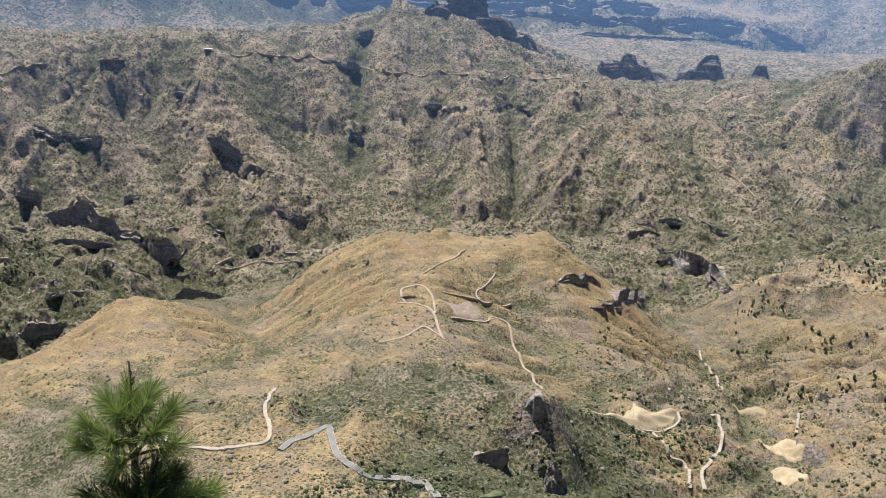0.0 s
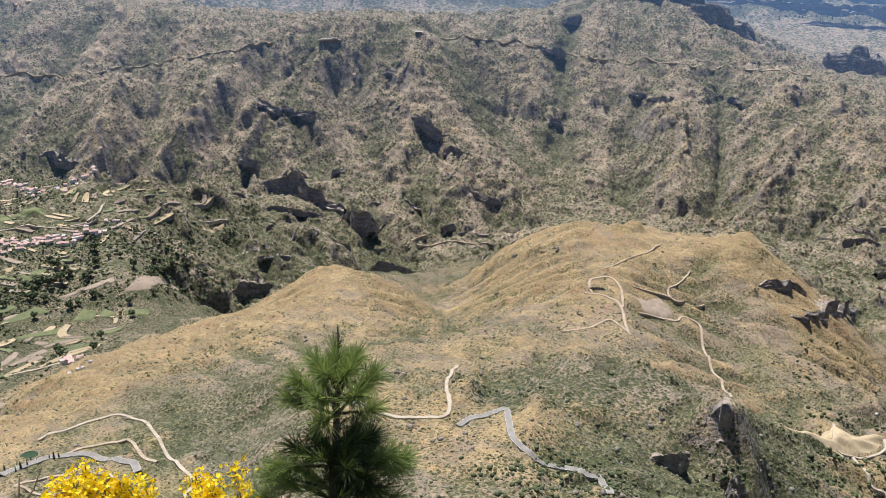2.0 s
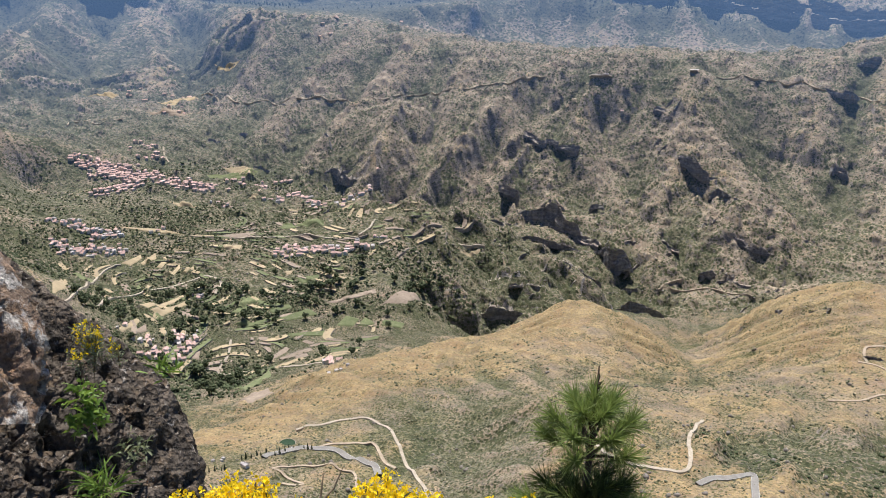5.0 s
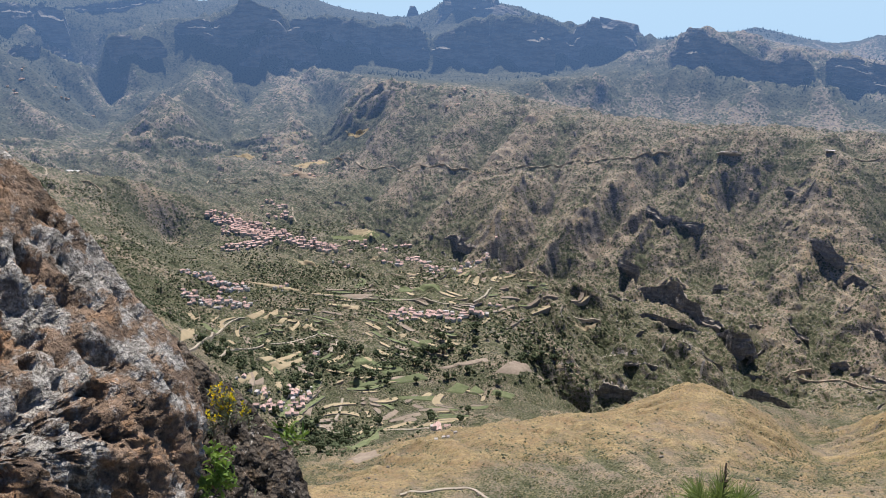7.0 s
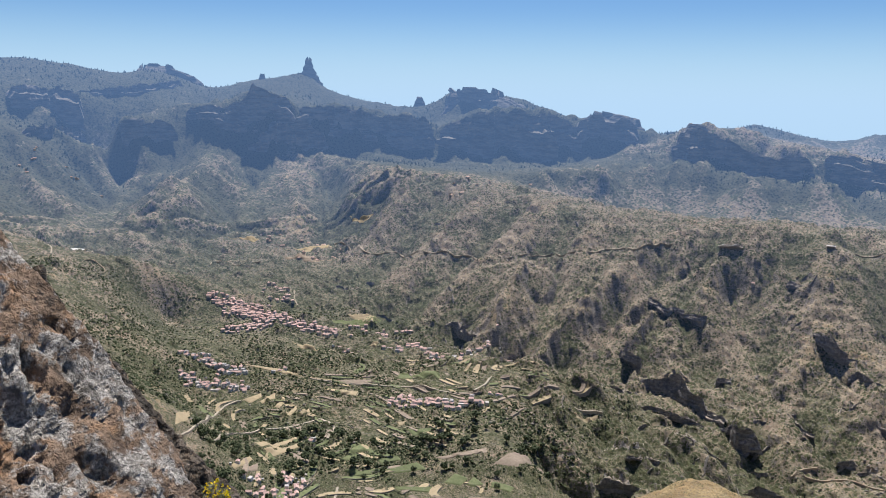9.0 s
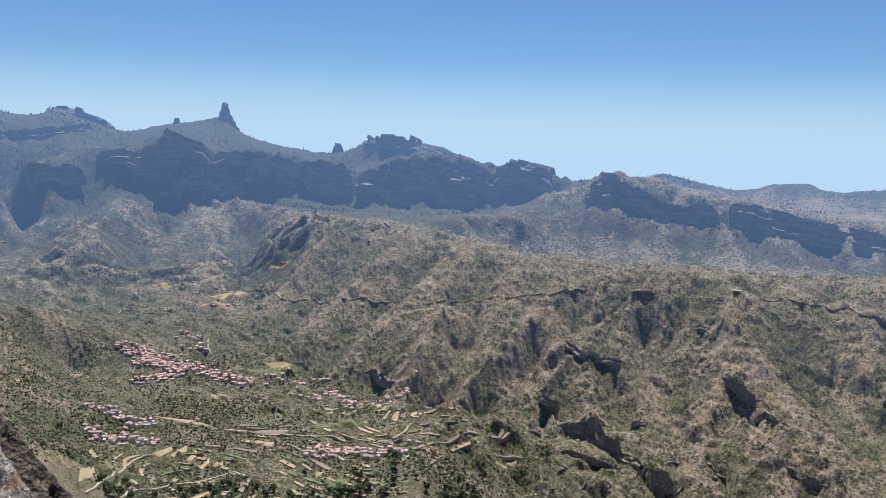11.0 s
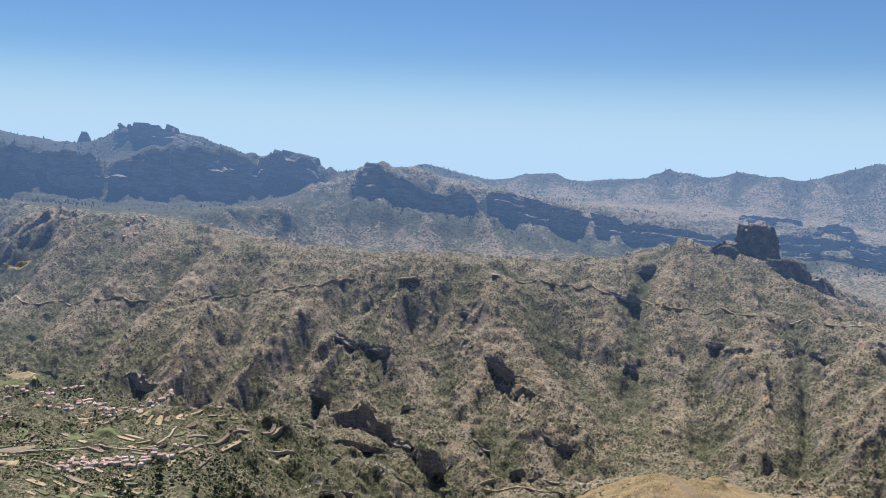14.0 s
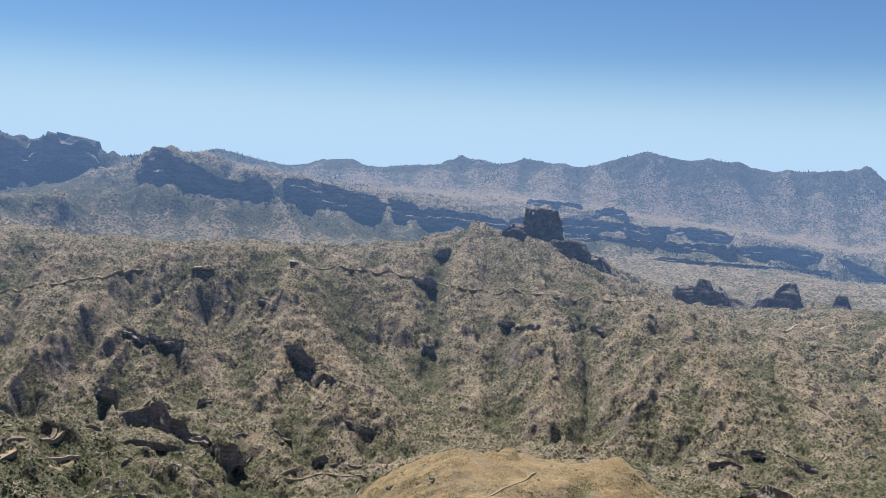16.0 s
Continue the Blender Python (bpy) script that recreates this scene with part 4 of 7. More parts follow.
WAYS['track_pale'] = 4, [(-466.7, 474.5), (-462.1, 480.1), (-456.9, 489.4), (-453.6, 501.1), (-447.9, 519), (-432, 533.4), (-410.2, 525.2), (-389.4, 514.7), (-353.6, 479.2), (-339.7, 465.4), (-305.1, 430.8), (-282.1, 410.6), (-272.4, 396.9), (-274.4, 390), (-266.2, 383.5)]
WAYS['track_dirt'] = 4, [(-401.5, 427.5), (-402, 449), (-388, 471.4), (-378.9, 477.8), (-347, 446.3), (-328, 437.7)]
WAYS['track_side'] = 3, [(-369.3, 356.3), (-350.5, 358.2), (-381.5, 369.4), (-388.5, 367.5), (-387.4, 376.1), (-377.3, 393.3), (-350.1, 396.8), (-340.7, 402.4), (-322.5, 383.6)]
WAYS['track_hill_a'] = 4, [(-53.4, 913.1), (-33.5, 910.8), (-15.7, 895.3), (-7.9, 876.5), (-3.2, 835.1), (1.7, 809.8)]
WAYS['track_hill_b'] = 4, [(-44.6, 915.8), (-49.4, 927.6), (-51.1, 956.5), (-45.5, 965.9), (-28.7, 972.3), (-14.9, 949.9), (-10.1, 925.5), (-7.1, 885.9)]
WAYS['track_hill_c'] = 3.5, [(-65.9, 796.6), (-42.2, 804.9), (-21.2, 837.8), (-7.1, 823.3), (4.5, 802.2)]
WAYS['track_hill_d'] = 3, [(-35.1, 995.4), (-12.2, 1036.8), (15, 1067.8), (32.2, 1103.4)]
WAYS['track_hill_e'] = 4, [(11.7, 897.5), (54.2, 914.2), (61.9, 927.9), (82.4, 926.3), (86.4, 895.5), (91.9, 841), (100.7, 788.2), (103, 717.3)]
WAYS['track_hill_f'] = 3, [(0.4, 964.7), (18.7, 965.6), (48.7, 969.2), (58.3, 966.4), (91.9, 996.5)]
WAYS['track_hill_g'] = 3, [(48.7, 969.2), (46, 996.1), (65.3, 1032.3), (72.9, 1056.6)]
WAYS['track_valley_a'] = 3.5, [(189.9, 696.6), (182, 648.3), (197.8, 650.4), (215.4, 661.9), (233.8, 689.5), (237.6, 707.5)]
WAYS['track_valley_b'] = 4.5, [(295, 771.8), (298.9, 755.7), (265.4, 656.9), (236.8, 600.3), (220.6, 574.6), (215.4, 549.1)]
WAYS['track_valley_c'] = 4, [(197.6, 648.8), (198.9, 600.4), (213.3, 596.2), (200.6, 541.5)]
WAYS['track_valley_d'] = 4, [(393, 1116.5), (375.7, 1033.8), (368.1, 960.2), (352.8, 899.1)]
WAYS['track_valley_e'] = 4, [(406.4, 805), (362.1, 713.7)]
WAYS['village_a'] = 5, [(-1130.4, 669.2), (-1172.9, 715.6), (-1294.7, 822.1), (-1368.4, 904.9), (-1369.6, 948.5)]
WAYS['village_b'] = 5, [(-1142.6, 736.5), (-1215, 814.5), (-1228.3, 894.1), (-1203.8, 950.2), (-1185.3, 998.9), (-1149.8, 990.2), (-1121, 979.9), (-1093.9, 939.8)]
WAYS['village_c'] = 5, [(-951.5, 837.8), (-922.1, 802.1), (-906.3, 768.1), (-890.5, 756.6), (-858.4, 772.3), (-833.7, 787.2), (-788.4, 797.1), (-733.6, 811.1)]
WAYS['village_d'] = 6, [(-1014.9, 1261.8), (-1012.8, 1285.6), (-1041.7, 1353.3)]
WAYS['village_e'] = 5, [(-1330.7, 1102.7), (-1218.2, 1156.6), (-1153.6, 1199.2), (-1075.3, 1226.1), (-1015, 1261.7)]
WAYS['village_f'] = 5, [(-862.7, 1399.9), (-839.4, 1423.1), (-819.2, 1441.5)]
WAYS['village_g'] = 5, [(-1792.3, 1425.1), (-1747.2, 1391.5), (-1700.6, 1374.5)]
WAYS['face_road'] = 6, [(-1992.8, 1748.9), (-1946.8, 1772.3), (-1821, 1720.4), (-1792.7, 1758.3), (-1763.1, 1796.2), (-1694, 1793.3), (-1631.7, 1784.2), (-1613.9, 1823.3), (-1559.2, 1832.9), (-1527.9, 1870.1), (-1464, 1866.9), (-1399.4, 1860.4), (-1369.6, 1899.6), (-1346.5, 1949.9), (-1301.9, 1969.9), (-1246.4, 1972.7), (-1195.7, 1981.4), (-1163.1, 2019.8), (-1122.6, 2045.7), (-1062.7, 2034.3), (-1041.5, 2097.4), (-991.2, 2103.4)]
WAYS['face_road_low'] = 6, [(-2141.9, 1411.4), (-2088.8, 1425.6), (-2060.1, 1456.5), (-2035.3, 1490.9)]
WAYS['ridge_road'] = 6, [(-585.4, 2264.5), (-540.5, 2284.2), (-483.1, 2285.7), (-447.9, 2358.5), (-397.1, 2356), (-346.5, 2352.6), (-300.5, 2381.7), (-254.1, 2412.9), (-199.7, 2361.1), (-150.6, 2350.8), (-103.8, 2370.1), (-56.1, 2363.3), (-9.3, 2361.2), (36.8, 2333.1), (82.4, 2337.5), (128.4, 2349.3), (176.3, 2385.6), (218.1, 2345.5), (261.8, 2341), (309.2, 2369.1), (350.7, 2349.1), (395.6, 2356.3)]
WAYS['trail'] = 4, [(741.3, 2163.5), (789.1, 2169.7), (823.1, 2157), (835.5, 2108.6), (850.4, 2085.4), (876.7, 2062.9), (855.4, 2066.1), (838.5, 2055.9), (844.2, 2014.1)]
WAYS['trail_b'] = 3, [(567.8, 1971.1), (579.9, 1995.5), (612.8, 2014.2), (634.9, 1965.9), (655.2, 1915.8), (683.6, 1890.6), (697.7, 1830.3), (711.6, 1790.4)]
WAYS['path_foot'] = 4, [(-480.6, 1578.6), (-456.6, 1608.2), (-431.1, 1625.5), (-404.5, 1636.4), (-377, 1647.1), (-346.8, 1645.5), (-303.4, 1632)]
WAYS['path_foot_b'] = 4, [(-477.2, 1581.7), (-471.2, 1624.7), (-450.9, 1636.7)]
WAYS['ridge_road_b'] = 6, [(690, 2261), (701, 2252), (721, 2271), (743, 2294), (756, 2289), (768, 2282), (783, 2285), (792, 2270), (814, 2292), (829, 2292), (846, 2293), (862, 2289), (877, 2283), (890, 2273), (910, 2278)]
WAYS['bench_road'] = 5, [(-2152, 1392), (-2168, 1421), (-2154, 1431), (-2141, 1441), (-2115, 1442), (-2097, 1448), (-2088, 1462), (-2081, 1476), (-2074, 1490), (-2063, 1502)]
WAYS['spur_road'] = 5, [(-2569, 1074), (-2111, 908), (-2049, 866)]
WAYS['spur_path'] = 4, [(-1946, 926), (-1965, 973), (-1993, 966), (-2014, 948)]
# houses: how many, how far they stray, and the line they stand along
HAMLETS = []
HAMLETS.append((64, 12, [(-1843.6, 1199.8), (-1812.9, 1227.2), (-1773.7, 1247.7), (-1737.2, 1272.2)]))
HAMLETS.append((64, 12, [(-1779.5, 1198.8), (-1725.1, 1250.2), (-1669.8, 1294.7)]))
HAMLETS.append((52, 12, [(-1666.5, 1290.7), (-1612.6, 1299.2), (-1530.3, 1340.6)]))
HAMLETS.append((34, 12, [(-1711.7, 1143.7), (-1692.6, 1180.4), (-1677.5, 1243.4)]))
HAMLETS.append((20, 12, [(-1839.5, 1359.1), (-1840.3, 1407.8), (-1756.9, 1370.8), (-1783.7, 1335.7)]))
HAMLETS.append((40, 12, [(-1610.1, 969.6), (-1574, 994.5), (-1493.7, 995.1)]))
HAMLETS.append((14, 12, [(-1477.4, 1019.1), (-1407.2, 1076.3)]))
HAMLETS.append((50, 12, [(-1527.6, 909.6), (-1476.8, 921.1), (-1418.5, 979.9)]))
HAMLETS.append((66, 12, [(-1366.9, 1370.8), (-1372.8, 1468.8), (-1232.6, 1389.4), (-1200.7, 1460.4), (-1186.8, 1590.6)]))
HAMLETS.append((58, 12, [(-1110.8, 1128.3), (-1067.5, 1169.4), (-1003.9, 1185.8), (-970.1, 1216)]))
HAMLETS.append((44, 12, [(-1031.2, 722), (-1012, 746.3), (-1012.5, 797.6), (-975.1, 748.7), (-994, 691.2)]))
HAMLETS.append((3, 6, [(-1133.6, 927.2), (-1124.4, 927.6)]))
HAMLETS.append((6, 6, [(-1469.3, 1292), (-1419.8, 1285.6)]))
HAMLETS.append((4, 6, [(-985.7, 1287.2), (-970.9, 1293.6)]))
HAMLETS.append((9, 12, [(-717.7, 801.2), (-605.8, 702.8)]))
HAMLETS.append((20, 12, [(-1548.4, 1408.3), (-1488.7, 1460.7), (-1445.1, 1524.3), (-1484.3, 1356.1)]))
HAMLETS.append((5, 6, [(-437.9, 365.1), (-410.6, 362.4)]))
HAMLETS.append((1, 6, [(-765.7, 2084.2), (-759.2, 2083.8)]))
HAMLETS.append((14, 12, [(-2173.7, 1631.9), (-2100.8, 1714.6), (-1956.8, 1738), (-1943.5, 1604.1)]))
HAMLETS.append((10, 30, [(-2238, 1695), (-2126, 1719), (-2002, 1728), (-1961, 1627), (-2256, 1644)]))
HAMLETS.append((10, 30, [(-1751, 2000), (-1765, 2158), (-1734, 2628)]))
HAMLETS.append((12, 45, [(-3058, 1166), (-3161, 1310), (-3126, 1397), (-3041, 1426)]))
HAMLETS.append((1, 2, [(272, 856), (273, 857)]))
CYPRESSES = [(-399.5,422.1,5),(-398.1,416.0,7),(-402.9,416.7,4.5),(-408.2,416.8,6),(-409.8,412.0,4),(-412.8,409.9,5.5),(-410.5,403.2,5),(-410.0,396.6,7),(-408.1,389.8,4.5),(-417.1,389.5,6),(-420.8,387.0,4),(-424.1,386.0,5.5),(-422.0,378.1,5),(-426.5,376.8,7),(-430.4,375.7,4.5),(-416.3,346.5,6),(-417.2,344.1,4),(-422.5,342.3,5.5),(-422.6,337.2,5)]
PATCHES = []
PATCHES.append(('straw', [(-1121.7, 815.8), (-1137.5, 930.6), (-1116.6, 899.2), (-1093.3, 799.7)]))
PATCHES.append(('straw', [(-1151.4, 817), (-1162.9, 927.1), (-1149.6, 921.3), (-1129.1, 814)]))
PATCHES.append(('straw', [(-1056.3, 703.8), (-1108.9, 783.6), (-1089, 778.5), (-1045.1, 704.4)]))
PATCHES.append(('tilled', [(-1047.7, 719.3), (-1080.9, 778.9), (-1052.2, 757.7), (-1041.3, 720.6)]))
PATCHES.append(('straw', [(-1375.8, 953.5), (-1370.1, 999.3), (-1354.3, 990.5), (-1350.6, 955.1)]))
PATCHES.append(('straw', [(-1345, 973), (-1348.3, 1018.5), (-1328.3, 1005.5), (-1331.9, 971.1)]))
PATCHES.append(('straw', [(-1302.6, 978.1), (-1318.7, 1018.1), (-1296.8, 1004.9), (-1290.5, 981.4)]))
PATCHES.append(('straw', [(-1251.7, 966.7), (-1271.6, 1011.9), (-1256.7, 1003), (-1243.4, 968.2)]))
PATCHES.append(('straw', [(-1230.7, 984.3), (-1239.1, 1018.8), (-1226.3, 1010.5), (-1221.1, 984.4)]))
PATCHES.append(('straw', [(-1524.3, 1038.2), (-1413.7, 1092), (-1345.4, 1100.9), (-1398, 1077.9)]))
PATCHES.append(('straw', [(-1553.7, 1223.4), (-1468.9, 1225.7), (-1447.3, 1226.9), (-1494.9, 1204.8)]))
PATCHES.append(('straw', [(-1051.1, 1074.5), (-1035.5, 1087.1), (-1030.2, 1070.2), (-1032.9, 1062.7)]))
PATCHES.append(('crop', [(-1013.6, 1061.9), (-974.1, 1091.3), (-963, 1066.7), (-983.3, 1048)]))
PATCHES.append(('tilled', [(-904.8, 1016.7), (-847.9, 1097.6), (-834, 1089.8), (-890.9, 1020.4)]))
PATCHES.append(('tilled', [(-810.8, 1057.2), (-812.4, 1189.5), (-802.8, 1226.9), (-772.8, 1083.4)]))
PATCHES.append(('straw', [(-844.7, 1213.3), (-810, 1268.2), (-818, 1252.5), (-837.9, 1228.6)]))
PATCHES.append(('straw', [(-851.9, 1381.6), (-821.3, 1440.4), (-820.7, 1422.7), (-841.3, 1379.1)]))
PATCHES.append(('straw', [(-1249.5, 1101.9), (-1212.4, 1128.2), (-1200, 1110.1), (-1230.7, 1093.6)]))
PATCHES.append(('crop', [(-1224.5, 1242.6), (-1133, 1296.8), (-1118.6, 1285.2), (-1198.2, 1225.5)]))
PATCHES.append(('straw', [(-1418.8, 1350.6), (-1410, 1379.9), (-1400.9, 1359.3)]))
PATCHES.append(('tilled', [(-964.4, 753.1), (-977.8, 800), (-944.5, 764.2)]))
PATCHES.append(('crop', [(-977.6, 870.4), (-950.7, 922.2), (-940.2, 906.2), (-962.2, 871.4)]))
PATCHES.append(('crop', [(-939.8, 928.8), (-916.1, 989.1), (-885.3, 987.3), (-917.1, 931.7)]))
PATCHES.append(('crop', [(-1019.5, 904), (-1029.7, 978.1), (-1004.4, 970.7), (-1001.6, 912)]))
PATCHES.append(('crop', [(-844.3, 971.9), (-846.7, 1006.3), (-819.3, 1012.8), (-816.5, 987.5)]))
PATCHES.append(('crop', [(-813.4, 994), (-817, 1020.6), (-790, 1016.5), (-794.8, 1001.1)]))
PATCHES.append(('crop', [(-780.6, 1014.2), (-785.1, 1031.9), (-748.7, 1047.3), (-743.8, 1028.5)]))
PATCHES.append(('crop', [(-887.8, 898.7), (-844.3, 951.8), (-834.3, 934.7), (-876.5, 895.2)]))
PATCHES.append(('crop', [(-972.3, 945.4), (-954.5, 983.7), (-939.2, 976.1), (-958.1, 939.4)]))
PATCHES.append(('tilled', [(-1290, 1131.6), (-1229.9, 1190.8), (-1213.1, 1162), (-1262.7, 1125.9)]))
PATCHES.append(('straw', [(-1219.4, 711.5), (-1313.9, 801.6), (-1208.2, 730.5), (-1161.8, 674.5)]))
PATCHES.append(('crop', [(-1598.3, 1382), (-1547, 1523.4), (-1522.7, 1497.2), (-1580.2, 1376.3)]))
PATCHES.append(('straw', [(-1603.1, 1449), (-1547.9, 1511.4), (-1524.1, 1474.2), (-1588.1, 1446.6)]))
PATCHES.append(('tilled', [(-721.7, 636.9), (-721.2, 690.4), (-664.4, 647.7), (-678, 609.4)]))
PATCHES.append(('crop', [(-772, 670.3), (-816.2, 789.8), (-784, 762.4), (-758.8, 672.5)]))
PATCHES.append(('tilled', [(3.4, 930), (37, 967.4), (54.5, 931.7), (44, 909.3), (16.4, 901.7)]))
PATCHES.append(('straw', [(126.7, 618.9), (188, 696.3), (242.6, 719.9), (232.3, 689.1), (191.2, 639.9), (158.6, 631.1)]))
PATCHES.append(('straw', [(314.1, 705.6), (358.5, 722.9), (359.6, 682.5), (355.9, 675.3), (330, 686.3)]))
PATCHES.append(('straw', [(346.8, 854.6), (377.6, 849.8), (368.1, 793.3), (358, 830)]))
PATCHES.append(('straw', [(300.1, 623.5), (321.8, 620), (319.2, 583.9), (287.5, 583.7)]))
PATCHES.append(('crop', [(23.3, 411.6), (36.4, 424.6), (46, 431.3), (41.5, 422.1), (25.8, 411)]))
PATCHES.append(('tilled', [(-2026.9, 1557.1), (-1989.9, 1623.4), (-1879.8, 1669.3), (-1929.4, 1611.8)]))
PATCHES.append(('straw', [(-2074.3, 1890), (-1972.6, 1912), (-1979.8, 1895.1), (-2038.6, 1880.2)]))
PATCHES.append(('straw', [(-2088.6, 1663.8), (-2034.3, 1763.8), (-1971.8, 1730.3), (-2037.5, 1662.3)]))
PATCHES.append(('straw', [(-2333.3, 1576.9), (-2204.7, 1617.1), (-2193.1, 1589.3)]))
BARN = (-2455.0, 1131.8)
POND = (-438.5, 433.7, 7.5)
LOOKOUT = (-855.7, 2129.7, 20)
SHELTER = (-631.7, 2220.6)
# crests of the two near rocks, and where the near plants stand
BOULDER = [(-1.461,0.271,600.086),(-1.396,0.36,599.93),(-1.353,0.381,599.888),(-1.295,0.414,599.819),(-1.224,0.446,599.736),(-1.17,0.451,599.687),(-1.114,0.453,599.642),(-1.058,0.441,599.591),(-1.016,0.417,599.558),(-0.973,0.378,599.518)]
CRAG_EDGE = [(-3.118,1.15,599.5),(-2.977,1.253,599.218),(-2.831,1.355,599.032),(-2.732,1.391,598.922),(-2.619,1.442,598.824),(-2.505,1.498,598.744),(-2.401,1.516,598.657),(-2.295,1.531,598.572),(-2.167,1.504,598.431),(-2.074,1.462,598.336),(-1.978,1.361,598.2)]
PINE = [(-1.738,4.045,597.626),(-1.713,3.956,597.463),(-1.681,3.855,597.292),(-1.635,3.66,597.009),(-1.585,3.447,596.74)]
# tips of the broom's flowering shoots
BROOM = [(-1.2,0.697,599.125),(-1.185,0.731,599.136),(-1.164,0.765,599.141),(-1.133,0.784,599.122),(-1.094,0.801,599.095),(-1.057,0.842,599.095),(-1.017,0.879,599.09),(-0.99,0.905,599.091),(-0.962,0.942,599.104),(-0.935,0.964,599.103),(-0.9,0.98,599.09),(-0.826,0.974,599.027),(-0.793,1.019,599.051),(-0.77,1.04,599.059),(-0.741,1.033,599.032)]
ROCK_BROOM = [(-2.349,1.295,598.943),(-2.319,1.316,598.91),(-2.324,1.285,598.883)]
HERB = [(-2.159,1.148,598.789),(-2.128,1.144,598.737),(-2.138,1.112,598.723)]
TUFTS = [(-2.152,1.419,598.743),(-2.133,1.255,598.55),(-2.149,1.138,598.476),(-2.38,1.145,598.837)]
DEAD_TWIG = [(-1.21,1.056,598.866),(-1.225,1.091,598.915),(-1.198,1.09,598.887),(-1.197,1.124,598.921)]


# ---------------------------------------------------------------- more materials
def plain(name, low, high, size, rough=0.9, bump=0.0, pick=None):
    w = Web(name, rough)
    t = w.mix(w.ramp(w.noise(size, 5, 0.6), 0.3, 0.7), low, high)
    t = w.mix(w.ramp(w.noise(size * 6, 3), 0.35, 0.7, 0, 0.45), t, tuple(0.7 * v for v in low))
    if pick:
        t = w.mix(w.math("MULTIPLY", w.island() if pick == "island" else w.chance(), 0.5), t, tuple(0.62 * v for v in low))
    if bump:
        w.bump(w.noise(size * 0.5, 4), bump)
    return w.done(t)


FAR_CRAG = Web("far_crag", 0.95)
tone = FAR_CRAG.noise(22, 5, 0.6, at=FAR_CRAG.stretch(0.4, 0.4, 1.6))
FAR_CRAG.bump(tone, 12.0)
FAR_CRAG.done(FAR_CRAG.mix(FAR_CRAG.ramp(tone, 0.35, 0.65), (0.085, 0.078, 0.07), (0.24, 0.21, 0.175)))
# far cliffs and pinewood carry the painted haze as well
FAR_CRAG = with_haze_glow(FAR_CRAG)
FAR_PINE = with_haze_glow(Web("far_pinewood", 0.95))
FAR_PINE.node_tree.nodes["Principled BSDF"].inputs["Base Color"].default_value = (0.03, 0.042, 0.02, 1)
ASPHALT = plain("asphalt", (0.2, 0.188, 0.168), (0.27, 0.253, 0.225), 0.8, 0.85, 0.01)
CONCRETE = plain("pale_concrete", (0.34, 0.29, 0.22), (0.45, 0.39, 0.305), 2.0)
DIRT = plain("dirt_track", (0.33, 0.262, 0.185), (0.42, 0.345, 0.255), 2.5)
PAINT = plain("road_paint", (0.5, 0.5, 0.48), (0.65, 0.65, 0.62), 1.0)
LIME = plain("limewash", (0.68, 0.66, 0.62), (0.8, 0.79, 0.76), 3.0, pick="object")
WEATHERED = plain("weathered_limewash", (0.5, 0.47, 0.43), (0.7, 0.67, 0.62), 3.0, pick="island")
ROOF = plain("clay_roof", (0.55, 0.36, 0.31), (0.68, 0.5, 0.45), 2.0, pick="island")
FLAT_ROOF = plain("flat_roof", (0.45, 0.41, 0.39), (0.62, 0.58, 0.56), 3.0, pick="object")
WOOD = plain("door_wood", (0.09, 0.05, 0.03), (0.16, 0.09, 0.05), 0.5)
PANE = Web("window_glass", 0.1).done((0.03, 0.04, 0.05))
STRAW = plain("stubble", (0.37, 0.295, 0.18), (0.49, 0.395, 0.25), 4.0, pick="object")
PLOUGHED = plain("tilled_earth", (0.26, 0.205, 0.155), (0.36, 0.29, 0.22), 4.0, pick="object")
CROP = plain("green_crop", (0.13, 0.155, 0.07), (0.215, 0.23, 0.115), 4.0, pick="object")
WALLING = plain("dry_stone", (0.2, 0.18, 0.155), (0.36, 0.325, 0.28), 1.2)
SCRUB = plain("scrub_leaf", (0.135, 0.14, 0.085), (0.22, 0.215, 0.135), 0.9, pick="island")
GROVE = plain("grove_leaf", (0.06, 0.08, 0.038), (0.115, 0.135, 0.065), 1.2, pick="island")
CYPRESS = plain("cypress_leaf", (0.02, 0.032, 0.015), (0.045, 0.06, 0.028), 0.8)
BOULDERS = plain("grey_boulder", (0.17, 0.15, 0.13), (0.31, 0.275, 0.235), 2.0, pick="island")
BARK = plain("pine_bark", (0.06, 0.042, 0.03), (0.14, 0.1, 0.07), 0.02, 0.9, 0.004)
WATER_GREEN = plain("pond_water", (0.035, 0.06, 0.03), (0.05, 0.08, 0.04), 3.0, 0.15)


def leafy(name, low, high, through_colour):
    w = Web(name, 0.55)
    t = w.mix(w.island(), low, high)
    w.done(t)
    thin = w.node("ShaderNodeBsdfTranslucent")
    thin.inputs[0].default_value = (*through_colour, 1)
    m = w.node("ShaderNodeMixShader")
    m.inputs[0].default_value = 0.35
    w.put(m.inputs[1], w.skin.outputs[0]), w.put(m.inputs[2], thin.outputs[0])
    w.put(w.tree.nodes["Material Output"].inputs[0], m.outputs[0])
    return w.mat


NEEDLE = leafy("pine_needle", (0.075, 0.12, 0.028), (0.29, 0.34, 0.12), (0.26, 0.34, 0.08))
# dark lower needles, with the shade inside the tree put into their colour
SHADED_NEEDLE = leafy("shaded_pine_needle", (0.02, 0.03, 0.011), (0.075, 0.095, 0.034), (0.10, 0.13, 0.03))
